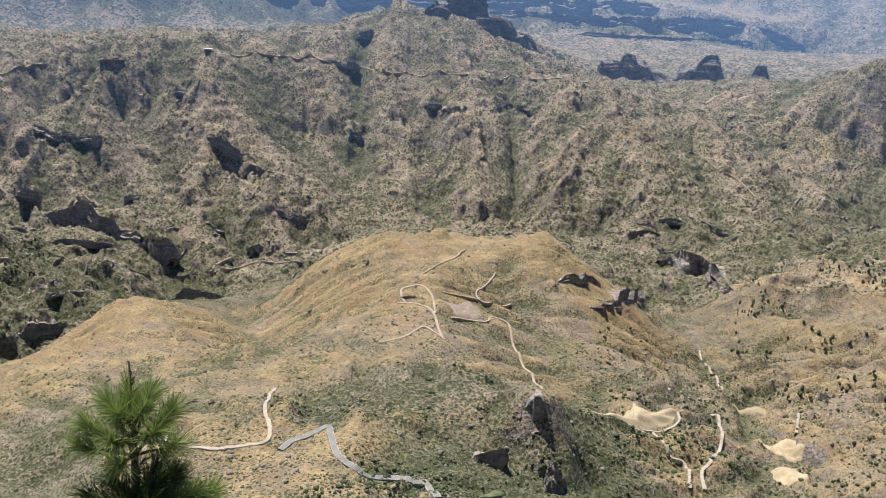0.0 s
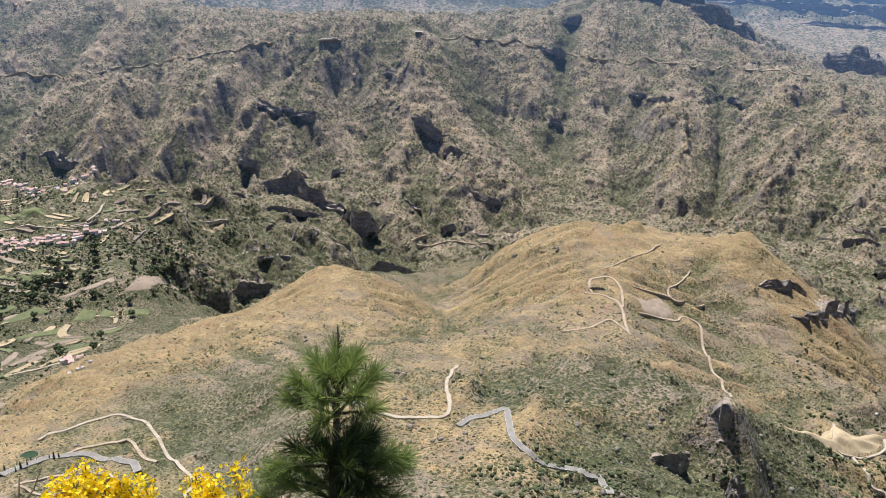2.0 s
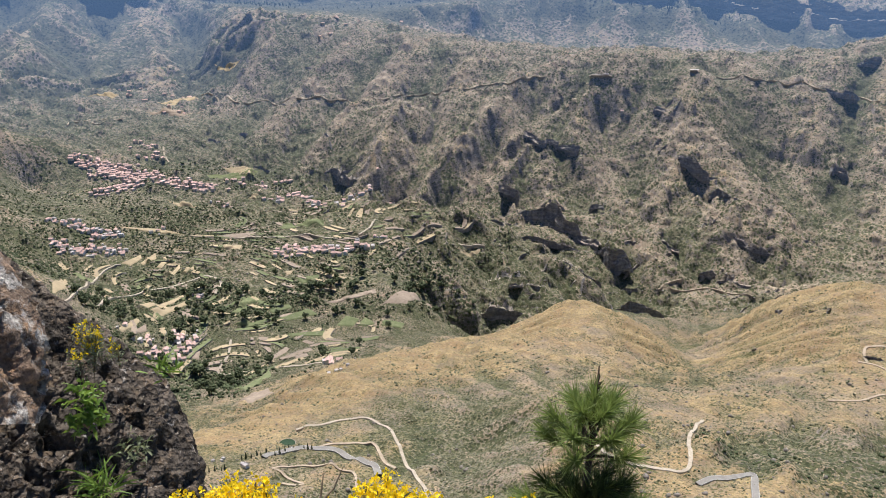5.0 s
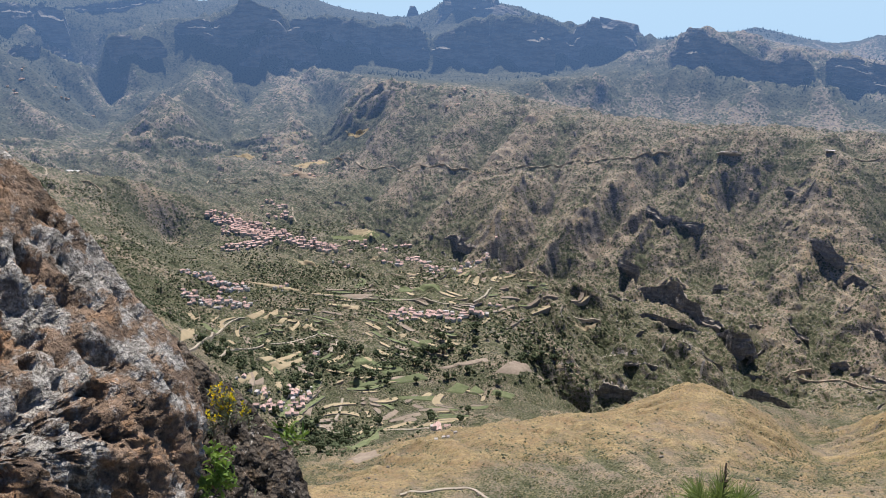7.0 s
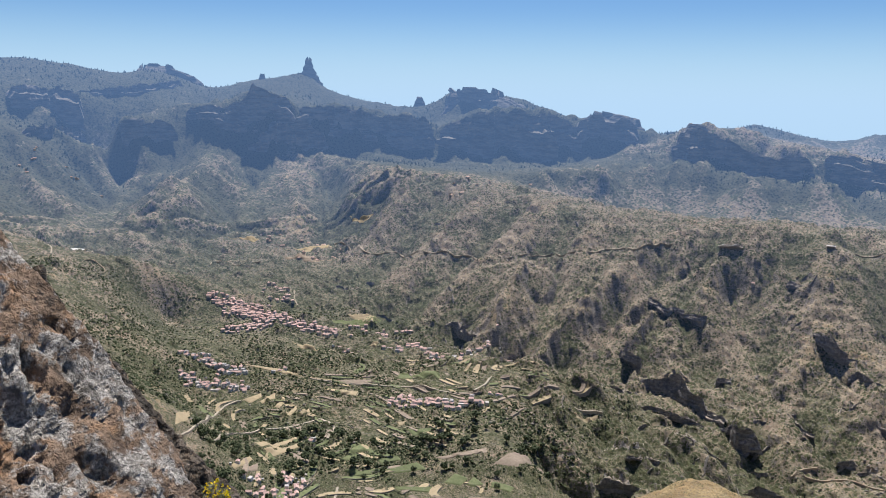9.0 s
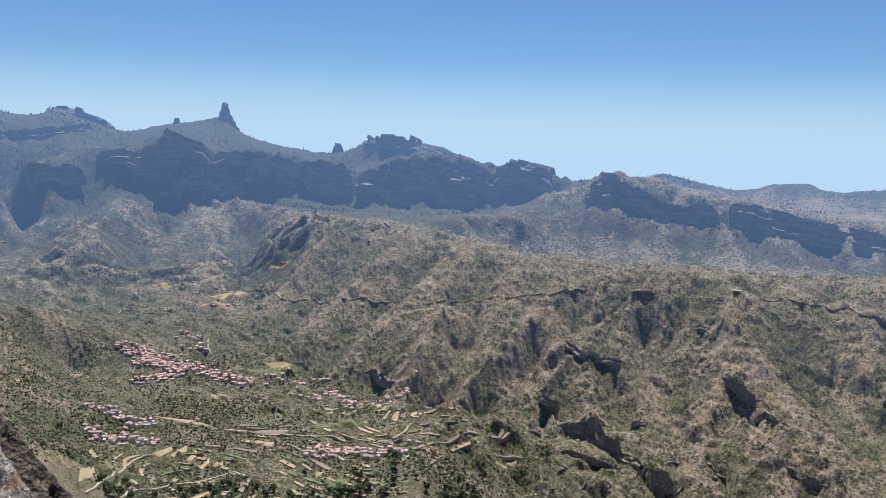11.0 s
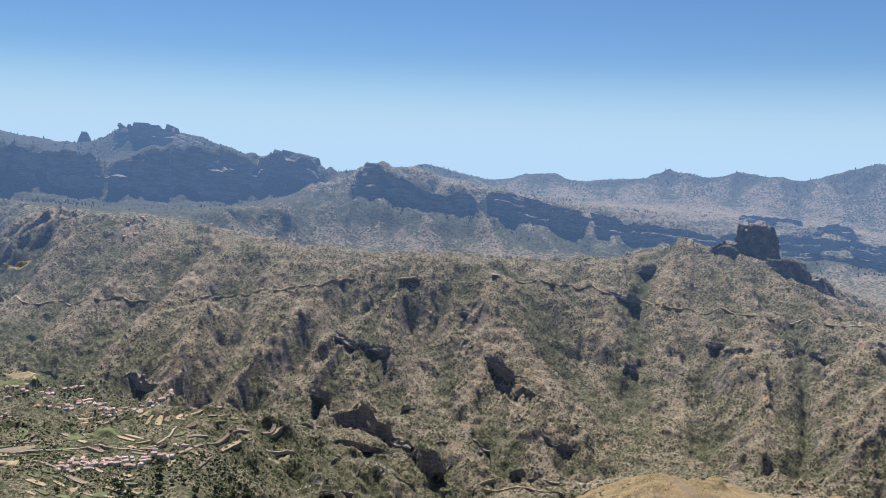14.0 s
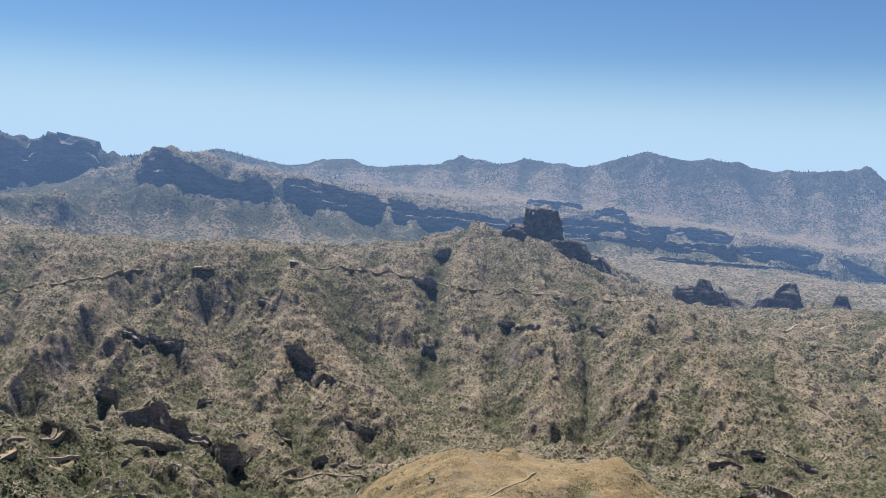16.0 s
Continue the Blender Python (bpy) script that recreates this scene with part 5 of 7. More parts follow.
PETAL = leafy("broom_petal", (0.92, 0.66, 0.012), (0.95, 0.76, 0.03), (0.95, 0.72, 0.02))
BROOM_LEAF = leafy("broom_leaf", (0.15, 0.17, 0.095), (0.28, 0.30, 0.18), (0.2, 0.23, 0.1))
HERB_LEAF = leafy("herb_leaf", (0.10, 0.17, 0.03), (0.20, 0.30, 0.06), (0.2, 0.3, 0.05))
DRY_STEM = plain("dry_stem", (0.16, 0.12, 0.08), (0.28, 0.22, 0.15), 0.02)


# ---------------------------------------------------------------- building helpers
class Heap:
    """Vertices and faces of one mesh, gathered bit by bit."""

    def __init__(self):
        self.v, self.f, self.n = [], [], 0

    def add(self, verts, faces):
        self.v.append(np.asarray(verts, float))
        self.f += [tuple(i + self.n for i in q) for q in faces]
        self.n += len(verts)

    def box(self, x0, x1, y0, y1, z0, z1):
        self.add([(x, y, z) for z in (z0, z1) for x, y in ((x0, y0), (x1, y0), (x1, y1), (x0, y1))],
                 [(3, 2, 1, 0), (4, 5, 6, 7), (0, 1, 5, 4), (1, 2, 6, 5), (2, 3, 7, 6), (3, 0, 4, 7)])

    def tube(self, points, radii, sides=6):
        pts = [Vector(p) for p in points]
        rings = []
        for i, p in enumerate(pts):
            way = (pts[min(i + 1, len(pts) - 1)] - pts[max(i - 1, 0)]).normalized()
            a = way.cross(Vector((0.3, 0.9, 0.2))).normalized()
            b = way.cross(a)
            rings += [p + radii[i] * (math.cos(2 * math.pi * k / sides) * a + math.sin(2 * math.pi * k / sides) * b) for k in range(sides)]
        n = len(pts)
        faces = [(i * sides + k, i * sides + (k + 1) % sides, (i + 1) * sides + (k + 1) % sides, (i + 1) * sides + k) for i in range(n - 1) for k in range(sides)]
        self.add(rings, faces + [tuple(range(sides))[::-1], tuple((n - 1) * sides + k for k in range(sides))])

    def mesh(self, name, material, smooth_on=False):
        verts = np.concatenate(self.v) if self.v else np.zeros((0, 3))
        return mesh_from(name, verts.tolist(), self.f, [material], smooth_on)


def part(name, heap, material, parent, label="", smooth_on=False):
    ob = new(name, heap.mesh(name, material, smooth_on) if isinstance(heap, Heap) else heap)
    ob.parent = parent
    if label:
        tagged(ob, label)
    return ob


def base(name, label, category, group="", at=(0, 0, 0)):
    ob = new(name)
    ob.location = at
    return tagged(ob, label, category, group)


def curve(points, gap):
    """A chain smoothed and cut into even steps."""
    p = np.array(points, float)
    p = np.concatenate([[2 * p[0] - p[1]], p, [2 * p[-1] - p[-2]]])
    out = []
    for i in range(1, len(p) - 2):
        n = max(1, int(np.linalg.norm(p[i + 1][:2] - p[i][:2]) / gap))
        for k in range(n):
            t = k / n
            out.append(0.5 * (2 * p[i] + (p[i + 1] - p[i - 1]) * t + (2 * p[i - 1] - 5 * p[i] + 4 * p[i + 1] - p[i + 2]) * t ** 2 + (3 * p[i] - p[i - 1] - 3 * p[i + 1] + p[i + 2]) * t ** 3))
    out.append(p[-2])
    return np.array(out)


# ---------------------------------------------------------------- cliffs and rock towers
def scarp(kind, depth, chain, seed):
    """A broken rock wall along a chain, with a cap that runs back into the slope."""
    far = math.hypot(chain[0][0], chain[0][1]) > 2950
    gap = (0.0022 if far else 0.0015) * math.hypot(chain[0][0], chain[0][1])
    c = curve(chain, gap)
    n, rows, caps = len(c), 18, 4
    way = np.gradient(c[:, :2], axis=0)
    out = np.stack([way[:, 1], -way[:, 0]], 1)
    out /= np.linalg.norm(out, axis=1)[:, None] + 1e-9
    out *= np.where((out * c[:, :2]).sum(1) > 0, -1, 1)[:, None]
    s = np.concatenate([[0], np.cumsum(np.linalg.norm(np.diff(c[:, :2], axis=0), axis=1))])
    tall, v = c[:, 3] - c[:, 2], s * 0
    m = float(tall.mean())
    u = s / s[-1]
    end = np.minimum(1, np.minimum(u, 1 - u) / 0.1 + 0.45) if far else smooth(0, 0.22, u + 0.04) * smooth(0, 0.22, 1.04 - u)
    block = hash2(np.floor(s / (0.6 * m) + 0.8 * fractal(s / m, v, 2, seed)), np.floor(v), seed)
    tooth = hash2(np.floor(s / (0.26 * m) + 0.8 * fractal(2 * s / m, v, 2, seed)), np.floor(v), seed + 8)
    rise = tall * end * (0.62 + 0.28 * block + 0.14 * tooth + 0.2 * fractal(s / (3 * gap), v + seed, 3, seed))
    if kind == "scarp_face":
        rise = tall * np.minimum(1, end + 0.3) * (0.85 + 0.15 * block + 0.12 * tooth)
    elif not far:
        rise = 0.78 * rise * (0.2 + 0.8 * smooth(0.34, 0.5, fractal(s / (1.6 * m), v + 3, 2, seed + 5)))
    # a shelf part way up, wider in some places than in others
    shelf, wide = 0.3 + 0.45 * fractal(s / (3 * m), v, 2, seed + 21), (0.5 if far else 0.15) * m * smooth(0.42, 0.62, fractal(s / (1.8 * m), v + 9, 3, seed + 22))
    grid, foot = [], 0.25 if far else 0.5
    for k in range(rows + caps):
        u = min(k / (rows - 1), 1.0)
        z = c[:, 2] - foot * m + (rise + foot * m) * u
        rough = (0.75 if far else 0.24) * m * (ridged(s / (1.3 * m) + seed, z / (4.0 * m), 3, seed + 1) - 0.5) + (0.22 if far else 0.14) * m * (fractal(s / (0.3 * m), z / (0.22 * m), 4, seed + 2) - 0.5)
        rough = rough + 0.28 * m * (block - 0.5) + 0.14 * m * (tooth - 0.5)
        bed = 0.14 * m * (grain(z / (0.16 * m), s / (5 * m), seed + 3) - 0.5)
        push = rough * (0.5 + 0.5 * u) + bed + (0.04 if far else 0.12) * m * (1 - u) + wide * (u < shelf)
        if k >= rows:
            t = (k - rows + 1) / caps
            push = push * (1 - t) - (depth if far else 0.5 * depth + 0.8 * rise) * t
            px, py = c[:, 0] + out[:, 0] * push, c[:, 1] + out[:, 1] * push
            here = land(px, py)
            z = z * (1 - t) + t * (here - 2) if far else here - 1.5 * t + np.maximum(top_z - here, 0) * (1 - t) ** 1.5
        else:
            top_z = z
        grid.append(np.stack([c[:, 0] + out[:, 0] * push, c[:, 1] + out[:, 1] * push, z], 1))
    heap = Heap()
    heap.add(np.concatenate(grid), [(k * n + i, k * n + i + 1, (k + 1) * n + i + 1, (k + 1) * n + i) for k in range(rows + caps - 1) for i in range(n - 1)])
    words = {"massif_wall": ("cliff", "tall shaded cliff of the rocky massif"), "mesa_wall": ("cliff", "long shaded basalt cliff band below the plateau"), "far_wall": ("cliff", "grey cliff on a far wooded range"),
             "rock_ledge": ("rock_outcrop", "dark undercut basalt outcrop on a scrubby slope"), "canyon_wall": ("cliff", "dark basalt wall above the dry canyon"), "scarp_face": ("rock_outcrop", "shaded rock face of the grassy knoll")}[kind]
    ob = new(words[0], heap.mesh(words[0], FAR_CRAG if far else CRAG))
    return tagged(ob, words[1], words[0].replace("_", " "), "cliffs and outcrops")


for i, (kind, depth, chain) in enumerate(SCARPS):
    scarp(kind, depth, chain, 11 + 7 * i)


def slope_at(x, y, h=14.0):
    return (net(np.array([x + h]), np.array([y]))[0][0] - net(np.array([x - h]), np.array([y]))[0][0]) / (2 * h), (net(np.array([x]), np.array([y + h]))[0][0] - net(np.array([x]), np.array([y - h]))[0][0]) / (2 * h)


# low rock ribs that break the canyon slopes everywhere
dice = random.Random(41)
ribs_made = 0
while ribs_made < 210:
    a, r = radians(dice.uniform(-50, 30)), dice.uniform(1400, 2700)
    x, y = r * math.sin(a), r * math.cos(a)
    if net(np.array([x]), np.array([y]))[3][0] < 0.45 + 0.3 * dice.random():
        continue
    chain, tall, ang = [], dice.uniform(4, 11), None
    for k in range(dice.randint(3, 5)):
        gx, gy = slope_at(x, y)
        if ang is None:
            ang = math.atan2(-gx, gy) + dice.gauss(0, 0.45)
        z = float(land(np.array([x]), np.array([y]))[0])
        chain.append((x, y, z - 1, z + tall * dice.uniform(0.5, 1)))
        x, y = x + 13 * math.cos(ang), y + 13 * math.sin(ang)
        ang += dice.gauss(0, 0.3)
    scarp("rock_ledge", 8, chain, 900 + 3 * ribs_made)
    ribs_made += 1


def tower(kind, rows, seed):
    """A weathered block of rock, ring on ring."""
    p = np.array(rows)
    z = np.linspace(p[0, 2] - 12, p[-1, 2], 26)
    x, y, half = (np.interp(z, p[:, 2], p[:, j]) for j in (0, 1, 3))
    side = np.array([p[0, 1], -p[0, 0]]) / math.hypot(p[0, 0], p[0, 1])
    sides, heap, rings = 44, Heap(), []
    a = np.linspace(0, 2 * math.pi, sides, endpoint=False)
    big = p[:, 3].max()
    for k in range(len(z)):
        cu, cv = np.sign(np.cos(a)) * np.abs(np.cos(a)) ** 0.42, np.sign(np.sin(a)) * np.abs(np.sin(a)) ** 0.42
        r = half[k] * (1 + 0.24 * (ridged(a * 1.6 + seed, a * 0 + z[k] / (2.5 * big), 4, seed) - 0.55) + 0.13 * (hash2(np.floor(a * 3.1 + 0.5 * grain(a * 3, a * 0, seed)), np.floor(a * 0 + z[k] / (0.7 * big)), seed + 6) - 0.5)) + 0.14 * big * (grain(a * 0 + z[k] / (0.16 * big), a * 0.8, seed + 1) - 0.5)
        u, v = r * cu, 0.62 * r * cv
        rings.append(np.stack([x[k] + side[0] * u - side[1] * v, y[k] + side[1] * u + side[0] * v, np.full(sides, z[k]) + (0.06 + 0.34 * (k / len(z)) ** 4) * big * (hash2(np.floor(a * 2.3), np.floor(a * 0 + k // 8), seed + 2) - 0.6)], 1))
    n = len(z)
    heap.add(np.concatenate(rings), [(i * sides + k, i * sides + (k + 1) % sides, (i + 1) * sides + (k + 1) % sides, (i + 1) * sides + k) for i in range(n - 1) for k in range(sides)] + [tuple((n - 1) * sides + k for k in range(sides))])
    far = math.hypot(p[0, 0], p[0, 1]) > 2950
    label = "tall dark rock spire on the skyline" if far else "dark basalt rock tower standing on the ridge crest"
    return tagged(new(kind, heap.mesh(kind, FAR_CRAG if far else TOWER_ROCK)), label, "rock tower", "rock towers")


for i, (kind, rows) in enumerate(TOWERS):
    tower(kind, rows, 301 + 5 * i)


# ---------------------------------------------------------------- roads and tracks
def way(name, width, chain):
    c = curve(chain, max(2.0, 0.004 * math.hypot(*chain[0])))
    if len(c) < 3:
        return
    r = np.hypot(c[:, 0], c[:, 1])
    t = np.gradient(c, axis=0)
    side = np.stack([t[:, 1], -t[:, 0]], 1) / (np.linalg.norm(t, axis=1)[:, None] + 1e-9)
    paved = name.startswith("asphalt") or name in ("face_road", "ridge_road", "ridge_road_b", "village_a", "village_b")
    wide = (0.85 if paved else 0.66) * width * (np.ones(len(c)) + (0 if paved else 0.35 * (fractal(np.arange(len(c)) / 6.0, c[:, 0] * 0, 2, 3) - 0.5)))
    z = land(c[:, 0], c[:, 1])
    if r.min() < 2050:
        for k in (-0.6, 0.6):
            z = np.maximum(z, land(c[:, 0] + k * wide * side[:, 0], c[:, 1] + k * wide * side[:, 1]))
        z = np.maximum(z, np.convolve(np.pad(z, 3, "edge"), np.ones(7) / 7, "valid"))
    z = np.convolve(np.pad(z, 1, "edge"), (0.25, 0.5, 0.25), "valid") + 0.3 + 0.0004 * r
    edge = [c + side * (k * 0.5 * wide)[:, None] for k in (-1.25, -1, 1, 1.25)]
    ground_z = [land(e[:, 0], e[:, 1]) for e in edge]
    heap, n = Heap(), len(c)
    levels = [np.minimum(ground_z[0], z) - 1.5, z, z, np.minimum(ground_z[3], z) - 1.5]
    heap.add(np.concatenate([np.column_stack([e, h]) for e, h in zip(edge, levels)]), [(k * n + i, k * n + i + 1, (k + 1) * n + i + 1, (k + 1) * n + i) for k in range(3) for i in range(n - 1)])
    mat = ASPHALT if name.startswith("asphalt") else DIRT if "dirt" in name or "trail" in name or "hill" in name or "side" in name or "path" in name else CONCRETE
    kind = "road" if paved else "track"
    ob = tagged(new(kind, heap.mesh(kind, mat)), "grey asphalt mountain road with pale edges" if paved else "pale dirt track along the hillside", kind, kind="structure")
    if name.startswith("asphalt"):
        for sgn in (-1, 1):
            line = Heap()
            a, b = c + side * (sgn * 0.47 * wide)[:, None], c + side * (sgn * 0.445 * wide)[:, None]
            line.add(np.concatenate([np.column_stack([a, z + 0.05]), np.column_stack([b, z + 0.05])]), [(i, i + 1, n + i + 1, n + i) for i in range(n - 1)])
            part("edge_line", line, PAINT, ob, "worn white edge line")
    return ob


for name, (width, chain) in WAYS.items():
    way(name, width, chain)


# ---------------------------------------------------------------- houses
def house_model(kind, wide, deep, tall, roofed, floors):
    ob = base("house", "", "house")
    wall = Heap()
    wall.box(-wide / 2, wide / 2, -deep / 2, deep / 2, -4, tall)
    if roofed:
        top = tall + 0.27 * deep
        wall.add([(-wide / 2, -deep / 2, tall), (-wide / 2, deep / 2, tall), (-wide / 2, 0, top), (wide / 2, -deep / 2, tall), (wide / 2, deep / 2, tall), (wide / 2, 0, top)], [(0, 2, 1), (3, 4, 5)])
    part("wall", wall, LIME, ob)
    roof = Heap()
    if roofed:
        e, th = 0.5, 0.25
        for s in (-1, 1):
            q = [(-wide / 2 - e, s * (deep / 2 + e), tall - 0.27 * e), (wide / 2 + e, s * (deep / 2 + e), tall - 0.27 * e), (wide / 2 + e, 0, top + 0.12), (-wide / 2 - e, 0, top + 0.12)]
            roof.add(q + [(x, y, z + th) for x, y, z in q], [(0, 1, 2, 3), (4, 5, 6, 7), (0, 1, 5, 4), (1, 2, 6, 5), (2, 3, 7, 6), (3, 0, 4, 7)])
        part("roof", roof, ROOF, ob, "pinkish clay tile roof")
    else:
        roof.box(-wide / 2 - 0.15, wide / 2 + 0.15, -deep / 2 - 0.15, deep / 2 + 0.15, tall, tall + 0.2)
        for x0, x1, y0, y1 in ((-wide / 2, wide / 2, -deep / 2, -deep / 2 + 0.3), (-wide / 2, wide / 2, deep / 2 - 0.3, deep / 2), (-wide / 2, -wide / 2 + 0.3, -deep / 2, deep / 2), (wide / 2 - 0.3, wide / 2, -deep / 2, deep / 2)):
            roof.box(x0, x1, y0, y1, tall + 0.2, tall + 0.8)
        part("roof", roof, FLAT_ROOF, ob, "flat roof with a low parapet")
    door = Heap()
    door.box(-0.5, 0.5, -deep / 2 - 0.06, -deep / 2 + 0.05, 0, 2.1)
    part("door", door, WOOD, ob)
    for fl in range(floors):
        for x in (-0.32 * wide, 0.32 * wide):
            win = Heap()
            win.box(x - 0.6, x + 0.6, -deep / 2 - 0.05, -deep / 2 + 0.05, 1.0 + 3 * fl, 2.2 + 3 * fl)
            part("window", win, PANE, ob)
    return ob


MODELS = [(house_model("a", 11, 8, 3.4, True, 1), "white house with a pinkish tiled gable roof"), (house_model("b", 9, 8, 6.2, True, 2), "two-storey white house with a tiled gable roof"),
          (house_model("c", 12, 8, 6.0, False, 2), "two-storey white house with a flat roof"), (house_model("d", 15, 7, 3.4, True, 1), "long low white house with a tiled roof"), (house_model("e", 8, 7, 3.3, False, 1), "small white flat-roofed house")]
dice = random.Random(5)
sites, models_used = [], [0] * len(MODELS)
for count, stray, chain in HAMLETS:
    line = curve(chain, 6.0) if len(chain) > 2 else np.array(chain, float)
    for _ in range(count):
        for attempt in range(12):
            p = line[dice.randrange(len(line))] + np.array([dice.gauss(0, stray), dice.gauss(0, stray * 0.75)])
            if all((p[0] - q[0]) ** 2 + (p[1] - q[1]) ** 2 > 6.5 ** 2 for q, _, _ in sites):
                d = line[-1] - line[0]
                sites.append((p, math.degrees(math.atan2(d[1], d[0])) + dice.choice((0, 0, 90, 180)) + dice.gauss(0, 12), 4 if math.hypot(*p) < 1000 else dice.choices(range(5), (5, 4, 3, 2, 3))[0]))
                break
sites.sort(key=lambda q: math.hypot(*q[0]))
heights = land(np.array([q[0][0] for q in sites]), np.array([q[0][1] for q in sites]))
crowd_wall, crowd_roof = Heap(), Heap()
for i, ((p, turn, k), z) in enumerate(zip(sites, heights)):
    model, label = MODELS[k]
    size = dice.uniform(0.75, 1.05) * (1.0 if math.hypot(*p) > 700 else 0.6)
    m = pose(p[0], p[1], z + 0.8, 0, 0, turn) @ Matrix.Scale(size, 4)
    if i >= 290:
        # the tightly packed far side of the village, past counting
        wide, deep, tall = (11, 9, 12, 15, 8)[k] / 2, (8, 8, 8, 7, 7)[k] / 2, (3.4, 6.2, 6.0, 3.4, 3.3)[k]
        ring = [(-wide, -deep), (wide, -deep), (wide, deep), (-wide, deep)]
        crowd_wall.add([m @ Vector((x, y, h)) for h in (-4, tall) for x, y in ring], [(0, 1, 5, 4), (1, 2, 6, 5), (2, 3, 7, 6), (3, 0, 4, 7)])
        top = tall + (0.54 * deep if k in (0, 1, 3) else 0.3)
        crowd_roof.add([m @ Vector((1.06 * x, 1.06 * y, tall - 0.1)) for x, y in ring] + [m @ Vector((s * wide * 1.06, 0 if top > tall + 1 else t * deep, top)) for s, t in ((-1, -1), (1, -1), (1, 1), (-1, 1))], [(0, 1, 5, 4), (1, 2, 6, 5), (2, 3, 7, 6), (3, 0, 4, 7), (4, 5, 6, 7)])
        continue
    if models_used[k]:
        ob = copy_thing(model, m)
    else:
        ob, model.matrix_basis = model, m
    models_used[k] += 1
    tagged(ob, label, "house", "houses of the village")
crowd = Heap()
crowd.add(np.concatenate(crowd_wall.v + crowd_roof.v), crowd_wall.f + [tuple(i + crowd_wall.n for i in q) for q in crowd_roof.f])
packed = crowd.mesh("village_houses", WEATHERED)
packed.materials.append(ROOF)
packed.polygons.foreach_set("material_index", np.repeat([0, 1], [len(crowd_wall.f), len(crowd_roof.f)]).astype(np.int32))
tagged(new("village_houses", packed), "tightly packed white village houses with pinkish roofs", "houses", kind="stuff")


# ---------------------------------------------------------------- terraced fields
def terrace(x, y, length, width, soil, words):
    pts, px, py, sgn = [], x, y, 1 if dice.random() < 0.5 else -1
    bend = dice.gauss(0, 0.02)
    gx, gy = slope_at(x, y)
    ang = math.atan2(gx, -gy)
    for i in range(max(4, int(length / 7))):
        pts.append((px, py))
        gx, gy = slope_at(px, py)
        want = math.atan2(gx, -gy)
        ang += 0.5 * math.atan2(math.sin(want - ang), math.cos(want - ang)) + bend
        px, py = px + 7 * math.cos(ang), py + 7 * math.sin(ang)
    c = np.array(pts)
    t = np.gradient(c, axis=0)
    up = np.stack([-t[:, 1], t[:, 0]], 1) / (np.linalg.norm(t, axis=1)[:, None] + 1e-9)
    gx, gy = slope_at(c[:, 0].mean(), c[:, 1].mean())
    if (up.mean(0) * (gx, gy)).sum() < 0:
        up = -up
    n = len(c)
    half = 0.5 * width * (0.5 + 0.5 * np.sin(np.linspace(0.2, math.pi - 0.2, n)) ** 0.5) * (0.85 + 0.3 * np.array([dice.random() for _ in range(n)]))
    high, low = c + up * half[:, None], c - up * half[:, None]
    zh, zl = land(high[:, 0], high[:, 1]), land(low[:, 0], low[:, 1])
    z = np.convolve(np.pad(0.65 * zh + 0.35 * zl, 2, "edge"), np.ones(5) / 5, "valid") + 0.8
    ob = base("terrace_field", words, "field", "terraced fields")
    top = Heap()
    top.add(np.concatenate([np.column_stack([high, np.maximum(z, zh + 0.2)]), np.column_stack([0.5 * (high + low), z + 0.15]), np.column_stack([low, z])]), [(k * n + i, k * n + i + 1, (k + 1) * n + i + 1, (k + 1) * n + i) for k in range(2) for i in range(n - 1)])
    part("soil", top, soil, ob)
    wall = Heap()
    foot = low - up * 0.5
    wall.add(np.concatenate([np.column_stack([low + up * 0.3, z + 0.45]), np.column_stack([low, z + 0.45]), np.column_stack([foot, np.minimum(zl, z) - 2.5])]), [(k * n + i, k * n + i + 1, (k + 1) * n + i + 1, (k + 1) * n + i) for k in range(2) for i in range(n - 1)])
    part("retaining_wall", wall, WALLING, ob, "dry stone retaining wall")


SOILS = ((STRAW, "straw-coloured stubble strip on a stone terrace"), (PLOUGHED, "bare brown tilled strip on a stone terrace"), (CROP, "green planted strip on a stone terrace"))
tries = 0
made = []
while len(made) < 190 and tries < 6000:
    tries += 1
    a, r = radians(dice.uniform(-66, -30)), dice.uniform(1080, 2150)
    x, y = r * math.sin(a), r * math.cos(a)
    inside = -2000 + 0.9 * (r - 1080) < x < -760 and 650 < y < 1480 and grain(np.array([x / 170.0]), np.array([y / 170.0]), 77)[0] > 0.3
    gx, gy = slope_at(x, y)
    steep = math.hypot(gx, gy) + 1e-6
    length, width = dice.uniform(25, 80), dice.uniform(6, 13)
    # strips lie end to end along the slope and side by side down it
    clear_of = all(abs((x - u) * gy - (y - v) * gx) / steep > 0.6 * max(length, l) or abs((x - u) * gx + (y - v) * gy) / steep > 0.52 * (width + w) for u, v, l, w in made)
    if inside and steep < 0.42 and clear_of:
        made.append((x, y, length, width))
        terrace(x, y, length, width, *SOILS[dice.choices(range(3), (4, 5, 3))[0]])


